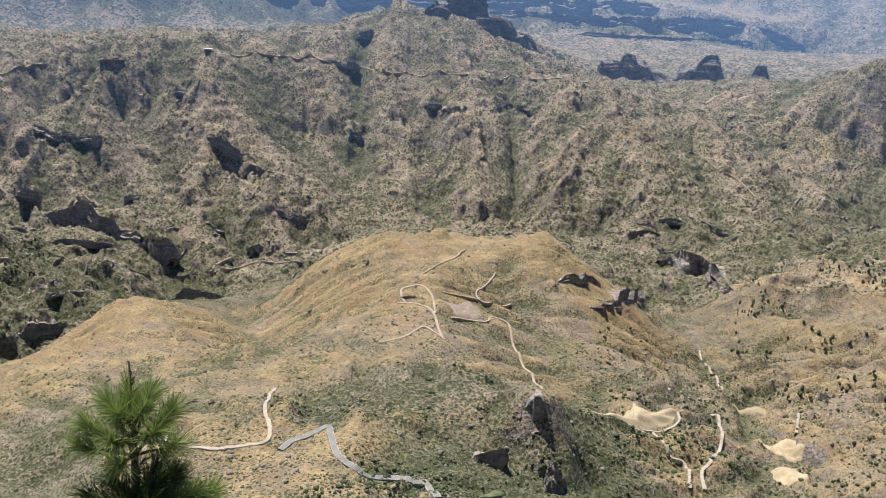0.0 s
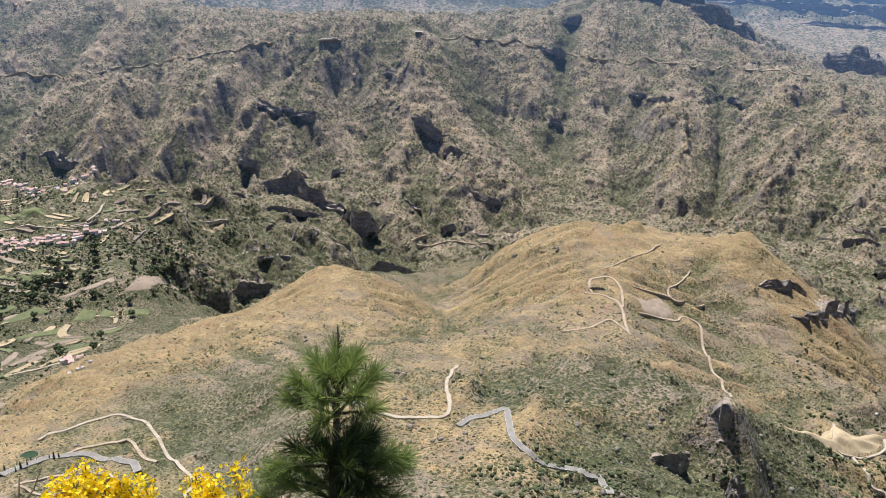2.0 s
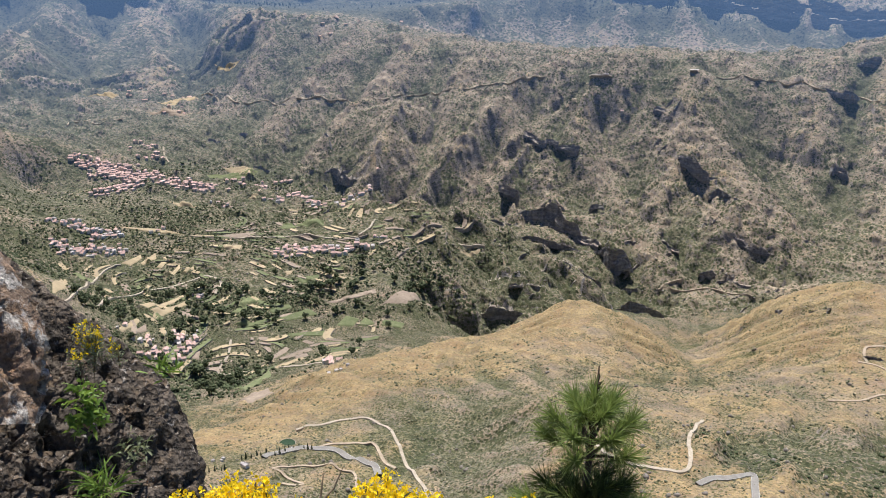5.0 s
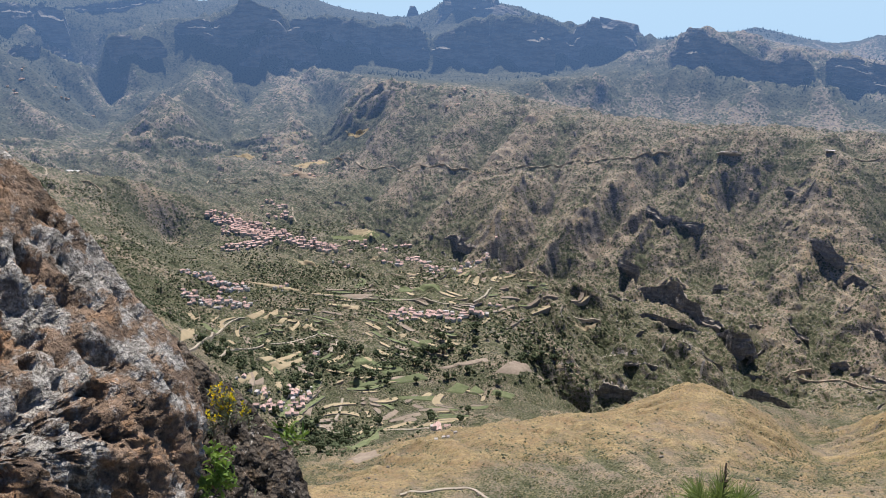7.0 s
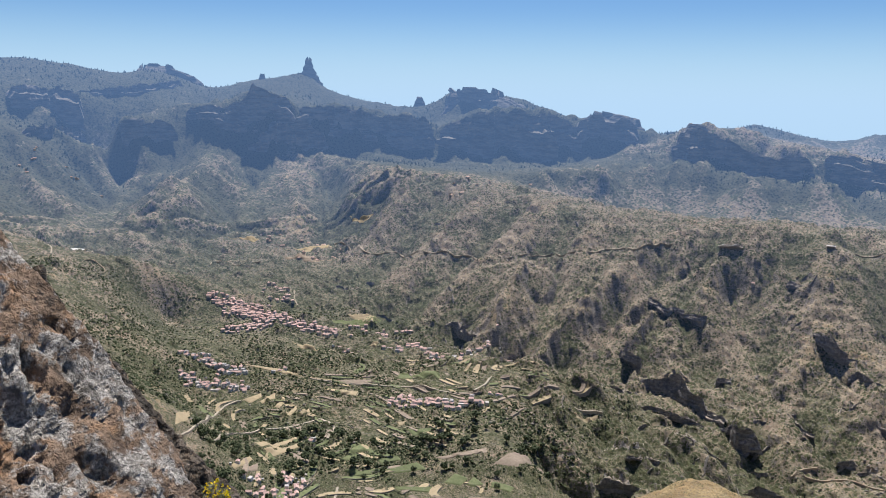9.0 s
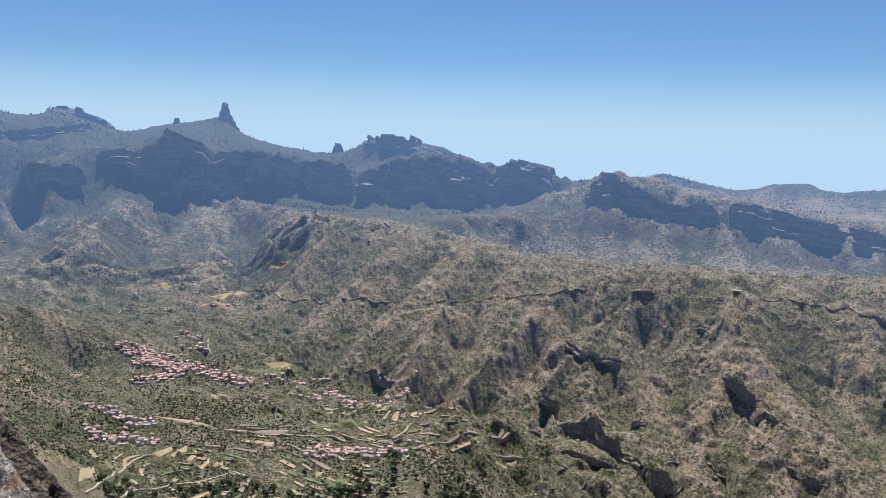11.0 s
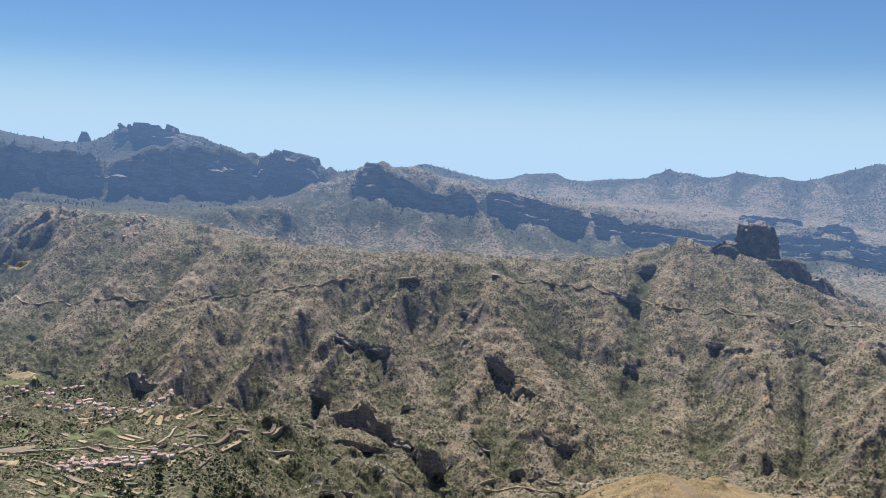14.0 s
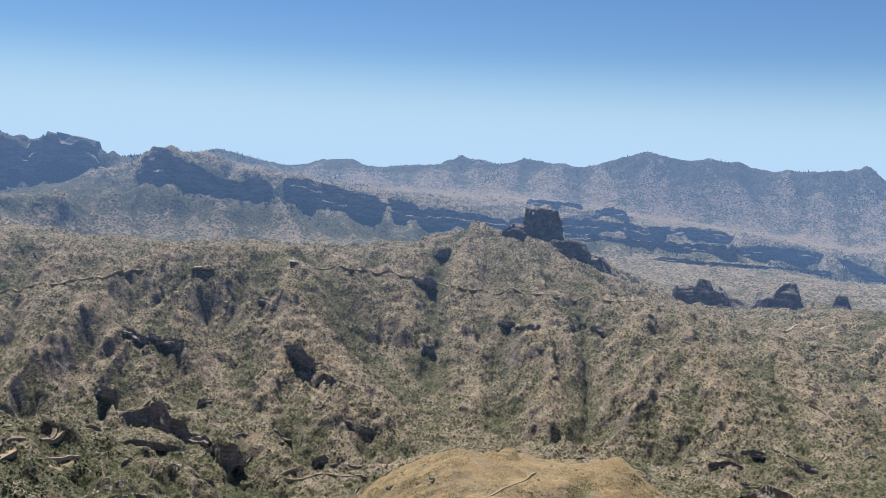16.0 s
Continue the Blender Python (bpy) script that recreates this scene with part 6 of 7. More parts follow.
# ---------------------------------------------------------------- scrub, groves, boulders
def blob_shapes():
    """A few lumpy little shapes to strew about."""
    t = (1 + 5 ** 0.5) / 2
    v = np.array([(-1, t, 0), (1, t, 0), (-1, -t, 0), (1, -t, 0), (0, -1, t), (0, 1, t), (0, -1, -t), (0, 1, -t), (t, 0, -1), (t, 0, 1), (-t, 0, -1), (-t, 0, 1)]) / math.hypot(1, t)
    f = [(0, 11, 5), (0, 5, 1), (0, 1, 7), (0, 7, 10), (0, 10, 11), (1, 5, 9), (5, 11, 4), (11, 10, 2), (10, 7, 6), (7, 1, 8), (3, 9, 4), (3, 4, 2), (3, 2, 6), (3, 6, 8), (3, 8, 9), (4, 9, 5), (2, 4, 11), (6, 2, 10), (8, 6, 7), (9, 8, 1)]
    return v, np.array(f)


BLOB_V, BLOB_F = blob_shapes()


def strew(name, x, y, z, size, flat, material, label, category, lumps=1, shade=False, seed=1):
    """Many small clumps as one object."""
    rng = np.random.RandomState(seed)
    x, y, z, size = (np.repeat(q, lumps) for q in (x, y, z, size))
    n = len(x)
    if lumps > 1:
        k = np.tile(np.arange(lumps), n // lumps)
        x, y = x + (k > 0) * size * rng.uniform(-0.8, 0.8, n), y + (k > 0) * size * rng.uniform(-0.8, 0.8, n)
        z = z + (k > 0) * size * rng.uniform(-0.25, 0.5, n)
        size = size * np.where(k > 0, rng.uniform(0.5, 0.8, n), 1)
    v = BLOB_V[None] * (1 + 0.38 * rng.uniform(-1, 1, (n, 12, 1)))
    a = rng.uniform(0, 6.28, n)
    ca, sa = np.cos(a)[:, None], np.sin(a)[:, None]
    vx, vy = v[..., 0] * ca - v[..., 1] * sa, v[..., 0] * sa + v[..., 1] * ca
    p = np.stack([x[:, None] + vx * size[:, None], y[:, None] + vy * size[:, None], z[:, None] + (v[..., 2] + 0.45) * (size * flat)[:, None]], -1)
    f = (BLOB_F[None] + 12 * np.arange(n)[:, None, None]).reshape(-1, 3)
    me = bpy.data.meshes.new(name)
    me.vertices.add(n * 12), me.loops.add(f.size), me.polygons.add(len(f))
    me.vertices.foreach_set("co", p.astype(np.float32).ravel())
    me.loops.foreach_set("vertex_index", f.astype(np.int32).ravel())
    me.polygons.foreach_set("loop_start", np.arange(0, f.size, 3, dtype=np.int32))
    if shade:
        me.polygons.foreach_set("use_smooth", np.ones(len(f), bool))
    me.materials.append(material)
    me.update()
    return tagged(new(name, me), label, category, kind="stuff")


def in_fields(x, y):
    """Whether each place lies in one of the drawn fields."""
    inside = np.zeros(len(x), bool)
    for _, corners in PATCHES:
        odd = np.zeros(len(x), bool)
        for (ax, ay), (bx, by) in zip(corners, corners[1:] + corners[:1]):
            odd ^= ((ay > y) != (by > y)) & (x < (bx - ax) * (y - ay) / (by - ay + 1e-9) + ax)
        inside |= odd
    return inside


def scatter(n, near, far, left, right, keep, seed):
    """Places strewn over a stretch of country, kept where keep(x, y, dry, green, steepness) says so."""
    rng = np.random.RandomState(seed)
    a, r = np.radians(rng.uniform(left, right, n)), np.sqrt(rng.uniform(near ** 2, far ** 2, n)) if far < 1.6 * near else np.exp(rng.uniform(math.log(near), math.log(far), n))
    x, y = r * np.sin(a), r * np.cos(a)
    z, dry, green = land(x, y, True)
    ok = (rng.uniform(0, 1, n) < keep(x, y, dry, green)) & ~in_fields(x, y)
    return x[ok], y[ok], z[ok], rng


def bushy(x, y, dry, green):
    return np.clip(0.05 + 1.1 * green - 0.3 * dry + 2.2 * (fractal(x / 60, y / 60, 4, 17) - 0.5), 0.03, 1)


x, y, z, rng = scatter(26000, 290, 760, -58, 34, bushy, 21)
strew("scrub", x, y, z, 0.3 + 0.95 * rng.uniform(0, 1, len(x)) ** 2.5, 0.75, SCRUB, "low dusty-green bushes on the dry slopes", "scrub", seed=3)
def knoll(x, y, dry, green):
    near = np.minimum(along(x, y, LAND["hump"])[0], along(x, y, LAND["hump_foot"])[0])
    east = along(x, y, LAND["hill_spur_east"])[0]
    return np.clip((1 - smooth(30, 110, near)) * 0.55 + (1 - smooth(10, 60, east)) * 0.4 + 3.4 * (fractal(x / 34, y / 34, 4, 27) - 0.58), 0, 1) * (near < 140)


x, y, z, rng = scatter(10000, 330, 900, -14, 22, knoll, 29)
strew("scrub", x, y, z, 0.4 + 1.3 * rng.uniform(0, 1, len(x)) ** 2, 0.8, GROVE, "dense green thicket on the rocky knoll", "scrub", lumps=2, seed=12)
x, y, z, rng = scatter(26000, 760, 1400, -58, 34, bushy, 22)
strew("scrub", x, y, z, 0.5 + 1.3 * rng.uniform(0, 1, len(x)) ** 2.5, 0.7, SCRUB, "scattered dark bushes on the grassy hills", "scrub", seed=4)
x, y, z, rng = scatter(60000, 1400, 2900, -72, 36, lambda x, y, d, g: np.clip(0.25 + 0.5 * g + 2.0 * (fractal(x / 80, y / 80, 4, 19) - 0.5), 0.05, 1), 23)
strew("scrub", x, y, z, 0.7 + 1.5 * rng.uniform(0, 1, len(x)) ** 2, 0.6, SCRUB, "dark green bushes dotted over the canyon slopes", "scrub", seed=5)
x, y, z, rng = scatter(10000, 1400, 2850, -60, 36, lambda x, y, d, g: np.clip(0.35 + 2.4 * (fractal(x / 70, y / 70, 4, 29) - 0.5), 0.02, 1), 24)
strew("boulders", x, y, z - 0.8, 1.2 + 2.6 * rng.uniform(0, 1, len(x)) ** 3, 0.6, BOULDERS, "grey boulders and rock ribs on the slopes", "rocks", seed=6)
x, y, z, rng = scatter(3500, 300, 1300, -56, 34, lambda x, y, d, g: np.clip(0.3 + 2.6 * (fractal(x / 50, y / 50, 4, 39) - 0.5), 0.02, 1), 25)
strew("boulders", x, y, z - 0.3, 0.4 + 1.8 * rng.uniform(0, 1, len(x)) ** 3, 0.8, BOULDERS, "scattered grey rocks on the grassy hills", "rocks", seed=7)


def grove(x, y, dry, green):
    inside = smooth(-700, -820, x) * smooth(1600, 1450, y) * smooth(560, 700, y)
    return np.clip(inside * (0.34 + 3.0 * (fractal(x / 95, y / 95, 4, 47) - 0.48)), 0, 1)


x, y, z, rng = scatter(60000, 950, 2200, -68, -27, grove, 26)
strew("grove", x, y, z + 0.5, 0.9 + 1.9 * rng.uniform(0, 1, len(x)) ** 2, 0.85, GROVE, "dark green fruit trees and bushes between the terraces", "trees", seed=8)
x, y, z, rng = scatter(2600, 560, 1050, 12, 34, lambda x, y, d, g: np.clip(0.2 + 2.5 * (fractal(x / 60, y / 60, 4, 57) - 0.5), 0, 1), 27)
strew("grove", x, y, z + 0.6, 1.0 + 1.2 * rng.uniform(0, 1, len(x)), 0.9, GROVE, "small dark trees along the dry stream", "trees", lumps=2, seed=9)


def cones(name, x, y, z, tall, wide, material, label, category):
    n, s = len(x), 6
    a = np.linspace(0, 2 * math.pi, s, endpoint=False)
    ring = np.stack([x[:, None] + wide[:, None] * np.cos(a), y[:, None] + wide[:, None] * np.sin(a), np.repeat(z[:, None] + 0.15 * tall[:, None], s, 1)], -1)
    tip = np.stack([x, y, z + tall], -1)[:, None]
    foot = np.stack([x, y, z - 1], -1)[:, None]
    v = np.concatenate([ring, tip, foot], 1)
    f = np.array([(k, (k + 1) % s, s) for k in range(s)] + [((k + 1) % s, k, s + 1) for k in range(s)])
    f = (f[None] + (s + 2) * np.arange(n)[:, None, None]).reshape(-1, 3)
    return tagged(new(name, mesh_from(name, v.reshape(-1, 3).tolist(), f.tolist(), [material])), label, category, kind="stuff")


x, y, z, rng = scatter(900, 950, 1700, 21.5, 33, lambda x, y, d, g: np.clip(0.3 + 3.0 * (fractal(x / 90, y / 90, 3, 77) - 0.5), 0, 1), 31)
strew("pine_copse", x, y, z + 1.5, rng.uniform(1.2, 2.4, len(x)), 2.0, GROVE, "small dark pines scattered on a dry slope", "trees", lumps=2, seed=14)
x, y, z, rng = scatter(22000, 3300, 4650, -74, 36, lambda x, y, d, g: np.clip(g - 0.45 + 2.0 * (fractal(x / 200, y / 200, 3, 67) - 0.55), 0, 1), 28)
cones("pinewood", x, y, z, rng.uniform(6, 12, len(x)), rng.uniform(2.2, 4, len(x)), FAR_PINE, "pine woods on the far mountain slopes", "trees")


# ---------------------------------------------------------------- roadside cottage with cypresses, round pond
def cypress(x, y, tall):
    z = float(land(np.array([x]), np.array([y]))[0])
    ob = base("cypress", "slender dark cypress beside the road", "tree", "roadside cypresses")
    trunk, crown = Heap(), Heap()
    trunk.tube([(x, y, z - 0.5), (x, y, z + 0.3 * tall)], [0.14, 0.1])
    part("trunk", trunk, BARK, ob)
    for k in range(60):
        u = dice.random()
        r = 0.13 * tall * (1 - u) ** 0.7 * min(1, u * 6 + 0.3) * 0.8
        a = dice.uniform(0, 6.28)
        s = 0.05 * tall + 0.04 * tall * (1 - u)
        v = BLOB_V * (0.75 + 0.5 * np.array([[dice.random()] for _ in range(12)]))
        crown.add(v * (s * 0.6, s * 0.6, s) + (x + r * math.cos(a), y + r * math.sin(a), z + 0.08 * tall + u * 0.88 * tall), BLOB_F.tolist())
    part("crown", crown, CYPRESS, ob)


for x, y, tall in CYPRESSES:
    cypress(x, y, tall)


def pond(x, y, radius):
    a = np.linspace(0, 2 * math.pi, 40, endpoint=False)
    z = float(land(np.array([x]), np.array([y]))[0]) + 1.6
    ob = base("pond", "round concrete water tank with green water", "tank")
    rim, water = Heap(), Heap()
    rings = [(radius, z - 4), (radius, z), (radius - 0.4, z), (radius - 0.4, z - 0.5)]
    rim.add([(x + r * math.cos(t), y + r * math.sin(t), h) for r, h in rings for t in a], [(k * 40 + i, k * 40 + (i + 1) % 40, (k + 1) * 40 + (i + 1) % 40, (k + 1) * 40 + i) for k in range(3) for i in range(40)])
    water.add([(x + (radius - 0.4) * math.cos(t), y + (radius - 0.4) * math.sin(t), z - 0.4) for t in a], [tuple(range(40))])
    part("rim", rim, CONCRETE, ob)
    part("water", water, WATER_GREEN, ob, "still green water")


pond(*POND)


# ---------------------------------------------------------------- the lookout terraces on the ridge
def lookout(x, y, turn):
    z = float(land(np.array([x]), np.array([y]))[0]) - 0.5
    ob = base("lookout_building", "low stone lookout with stepped terraces on the ridge", "building")
    ob.matrix_basis = pose(x, y, z, 0, 0, turn)
    for i, (w0, d0, h0) in enumerate(((62, 12, 0), (52, 9, 1.6), (42, 7, 3.2))):
        deck, shade = Heap(), Heap()
        deck.box(-w0 / 2, w0 / 2, -d0 / 2 + i, d0 / 2, h0 + 1.1, h0 + 1.6)
        shade.box(-w0 / 2 + 2, w0 / 2 - 2, -d0 / 2 + i + 0.8, d0 / 2, h0 - 4 if i == 0 else h0, h0 + 1.1)
        part("terrace", deck, WALLING if i < 2 else FLAT_ROOF, ob)
        part("wall", shade, WALLING, ob)
    hut = Heap()
    hut.box(8, 22, -1, 3.4, 4.8, 7.6)
    part("hut", hut, FLAT_ROOF, ob, "small brown-roofed hut")


lookout(*LOOKOUT)
shelter = base("stone_shelter", "small flat-roofed shelter on the ridge crest", "building")
shelter.matrix_basis = pose(*SHELTER, float(land(np.array(SHELTER[:1]), np.array(SHELTER[1:]))[0]) + 2, 0, 0, 12)
for nm, dims, mat in (("wall", (-9, 9, -4, 4, -5, 3), WALLING), ("roof", (-11, 11, -6, 6, 3, 3.8), FLAT_ROOF)):
    heap = Heap()
    heap.box(*dims)
    part(nm, heap, mat, shelter)


# ---------------------------------------------------------------- single trees between the terraces
def valley_tree(seed):
    rng = random.Random(seed)
    ob = base("tree", "", "tree")
    trunk, crown = Heap(), Heap()
    trunk.tube([(0, 0, -1), (0.1, 0, 1.2), (0.2, 0.1, 2.6)], [0.28, 0.2, 0.1])
    for k in range(4):
        a = 1.57 * k + rng.random()
        trunk.tube([(0.1, 0, 1.4), (0.8 * math.cos(a), 0.8 * math.sin(a), 2.6)], [0.12, 0.05], 5)
    part("trunk", trunk, BARK, ob)
    for k in range(46):
        d = Vector((rng.gauss(0, 1), rng.gauss(0, 1), rng.gauss(0, 0.8))).normalized() * (1.9 * rng.random() ** 0.4)
        v = BLOB_V * (0.7 + 0.6 * np.array([[rng.random()] for _ in range(12)])) * rng.uniform(0.4, 0.75)
        crown.add(v + (d.x, d.y, 3.0 + 0.8 * d.z), BLOB_F.tolist())
    part("crown", crown, GROVE, ob)
    return ob


TREES = [valley_tree(k) for k in (1, 2, 3)]
x, y, z, rng = scatter(5200, 1000, 1500, -66, -28, grove, 88)
for i in range(min(170, len(x))):
    m = pose(x[i], y[i], z[i], 0, 0, rng.uniform(0, 360)) @ Matrix.Scale(rng.uniform(1.1, 2.0), 4)
    if i < 3:
        ob, TREES[i].matrix_basis = TREES[i], m
    else:
        ob = copy_thing(TREES[i % 3], m)
    tagged(ob, "dark green fruit tree between the terraced fields", "tree", "trees between the terraces")


# ---------------------------------------------------------------- fields on the hills, a barn on the western spur
def patch_field(soil, corners):
    """One field that follows the ground, with an uneven edge."""
    p = np.array(corners)
    mid = p.mean(0)
    turn = np.linspace(0, 1, 48, endpoint=False) * len(p)
    k = turn.astype(int)
    rim = p[k] + (p[(k + 1) % len(p)] - p[k]) * (turn - k)[:, None]
    rim = mid + (rim - mid) * (0.9 + 0.16 * fractal(turn * 2, turn * 0, 3, 5))[:, None]
    steps = np.linspace(0, 1, 9)[1:]
    xy = np.concatenate([mid[None]] + [mid + (rim - mid) * t for t in steps])
    z = land(xy[:, 0], xy[:, 1])
    z = z + 1.6 - 2.6 * np.concatenate([[0]] + [np.full(48, t ** 8) for t in steps])
    heap = Heap()
    heap.add(np.column_stack([xy, z]), [(0, 1 + i, 1 + (i + 1) % 48) for i in range(48)] + [(1 + 48 * r + i, 1 + 48 * (r + 1) + i, 1 + 48 * (r + 1) + (i + 1) % 48, 1 + 48 * r + (i + 1) % 48) for r in range(7) for i in range(48)])
    ob = new("field", heap.mesh("field", {"tilled": PLOUGHED, "crop": CROP}.get(soil, STRAW), True))
    return tagged(ob, {"tilled": "bare brown tilled field on a hillside terrace", "crop": "green planted field among stone terraces"}.get(soil, "pale straw-coloured stubble field on the slope"), "field", "fields on the slopes")


for soil, corners in PATCHES:
    patch_field(soil, corners)


def barn(x, y):
    z = float(land(np.array([x]), np.array([y]))[0]) + 2
    ob = base("barn", "long low tan barn with a white roof", "barn")
    wall, roof, gate = Heap(), Heap(), Heap()
    wall.box(-26, 26, -9, 9, -6, 6)
    part("wall", wall, DIRT, ob)
    for s in (-1, 1):
        q = [(-27, s * 10, 5.6), (27, s * 10, 5.6), (27, 0, 8.4), (-27, 0, 8.4)]
        roof.add(q + [(a, b, c + 0.3) for a, b, c in q], [(0, 1, 2, 3), (4, 5, 6, 7), (0, 1, 5, 4), (1, 2, 6, 5), (2, 3, 7, 6), (3, 0, 4, 7)])
    part("roof", roof, LIME, ob, "white sheet roof")
    for gx in (-14, 0, 14):
        gate = Heap()
        gate.box(gx - 2.2, gx + 2.2, -9.1, -8.9, 0, 4.2)
        part("gate", gate, WOOD, ob)
    ob.matrix_basis = pose(x, y, z, 0, 0, 32)


barn(*BARN)


# ---------------------------------------------------------------- the rocks beside the lookout
def lichened():
    """Brown stone, rusty in patches, crusted with grey lichen and spotted with black."""
    w = Web("lichened_rock", 0.92)
    long_way = w.stretch(1.0, 1.0, 0.55)
    broad, mid, fine = w.noise(0.085, 5, 0.65, warp=0.6), w.noise(0.045, 5, 0.7, at=long_way, warp=0.4), w.noise(0.006, 4, 0.7)
    t = w.mix(w.ramp(mid, 0.35, 0.65), (0.13, 0.092, 0.066), (0.36, 0.25, 0.17))
    t = w.mix(w.ramp(w.math("ADD", w.math("MULTIPLY", broad, 0.6), w.math("MULTIPLY", w.noise(0.03, 4, 0.6), 0.4)), 0.51, 0.61, 0, 0.75), t, (0.42, 0.255, 0.145))
    crust = w.math("ADD", w.math("MULTIPLY", w.noise(0.075, 5, 0.6, at=long_way, warp=0.8), 0.55), w.math("MULTIPLY", w.noise(0.022, 5, 0.7), 0.45))
    t = w.mix(w.ramp(crust, 0.475, 0.55, 0, 0.9), t, w.mix(w.ramp(fine, 0.35, 0.65), (0.25, 0.235, 0.21), (0.56, 0.53, 0.48)))
    t = w.mix(w.ramp(w.math("ADD", w.math("MULTIPLY", w.noise(0.05, 4, 0.6), 0.6), w.math("MULTIPLY", w.noise(0.012, 4, 0.7), 0.4)), 0.57, 0.63, 0, 0.8), t, (0.06, 0.052, 0.042))
    t = w.mix(1.0, t, w.node_rgb(w.ramp(fine, 0.3, 0.7, 0.7, 1.25)), "MULTIPLY")
    w.bump(w.math("ADD", w.math("MULTIPLY", mid, 2.0), w.math("ADD", w.noise(0.015, 5, 0.7), w.math("MULTIPLY", fine, 0.4))), 0.016)
    return w.done(t)


NEAR_ROCK = lichened()
DARK_ROCK = rock_material("dark_basalt", (0.03, 0.025, 0.02), (0.15, 0.122, 0.095), 0.03, ((0.15, 0.11, 0.075), (0.40, 0.365, 0.32)))


def near_rock(name, edge, reach, lean, behind, lumps, pits, material, label):
    """A rock face that falls away from a crest on both sides."""
    eye = Vector((-0.2, -0.03, 600.0))
    c = [Vector(p) for p in curve(edge, reach / 190)]
    n, rows_front, rows_back = len(c), 200, 34
    verts = []
    run = (c[-1] - c[0]).normalized()
    for v in [-(k / rows_back) for k in range(rows_back, 0, -1)] + [k / rows_front for k in range(rows_front + 1)]:
        for i, p in enumerate(c):
            ray = (p - eye).normalized()
            tan = (c[min(i + 3, n - 1)] - c[max(i - 3, 0)]).normalized()
            side = tan.cross(ray).normalized()
            if side.x + side.z > 0:
                side = -side
            if v >= 0:
                q = p + side * (reach * v) - ray * (lean * (1.6 * v - 0.6 * v * v))
            else:
                q = p + side * (0.5 * behind * v * v) + ray * (-behind * v)
            out = (-ray * 0.75 - side * 0.65).normalized()
            k = 1.0 / lumps
            d, q0 = 0.0, q
            q = q - run * (0.55 * q.dot(run))
            for size, amp in ((1.0, 0.22), (2.3, 0.14), (5.0, 0.17), (11.0, 0.18), (23.0, 0.13)):
                d += amp * noise.noise(q * (k * size) + Vector((3, 7, 1)))
            bent = q + noise.noise_vector(q * (k * 7.0)) * (0.07 / k)
            pit, dent = noise.noise(bent * (k * 4.4) + Vector((9, 2, 5))), noise.noise(q * (k * 17.0) + Vector((4, 2, 8)))
            d -= pits * (max(0.0, pit - 0.2) * 2.6 + max(0.0, dent - 0.2) * 0.5)
            big = 0.05 * noise.noise(q0 * 2.3) + 0.03 * noise.noise(q0 * 5.1)
            verts.append(q0 + out * ((lumps * d + big) * min(1, 0.35 + abs(v) * 5)))
    total = rows_front + rows_back + 1
    faces = [(r * n + i, r * n + i + 1, (r + 1) * n + i + 1, (r + 1) * n + i) for r in range(total - 1) for i in range(n - 1)]
    return tagged(new(name, mesh_from(name, [tuple(v) for v in verts], faces, [material], True)), label, "rock")


near_rock("boulder", BOULDER, 0.95, 0.66, 0.5, 0.085, 0.5, NEAR_ROCK, "pitted grey boulder with orange and white lichen")
near_rock("rock_crag", CRAG_EDGE, 2.1, 1.1, 0.9, 0.15, 0.7, DARK_ROCK, "rough dark basalt rock falling away below the lookout")


# ---------------------------------------------------------------- young pine
def needles(heap, root, way, count, length, rng, spread=1.0, width=0.0019):
    """A tuft of long thin needles round a shoot."""
    for _ in range(count):
        d = (way * rng.uniform(0.3, 1.3) + Vector((rng.gauss(0, 1), rng.gauss(0, 1), rng.gauss(0, 1))).normalized() * spread).normalized()
        p = root + way * rng.uniform(-0.09, 0.07)
        n = length * rng.uniform(0.7, 1.1)
        droop = Vector((0, 0, -0.32 * n * (1 - abs(d.z)) * rng.uniform(0.3, 1.2)))
        s = d.cross(Vector((rng.gauss(0, 1), rng.gauss(0, 1), rng.gauss(0, 1)))).normalized() * width
        a, b, e = p, p + d * (0.55 * n) + droop * 0.3, p + d * n + droop
        heap.add([a - s, a + s, b - s, b + s, e], [(0, 1, 3, 2), (2, 3, 4)])


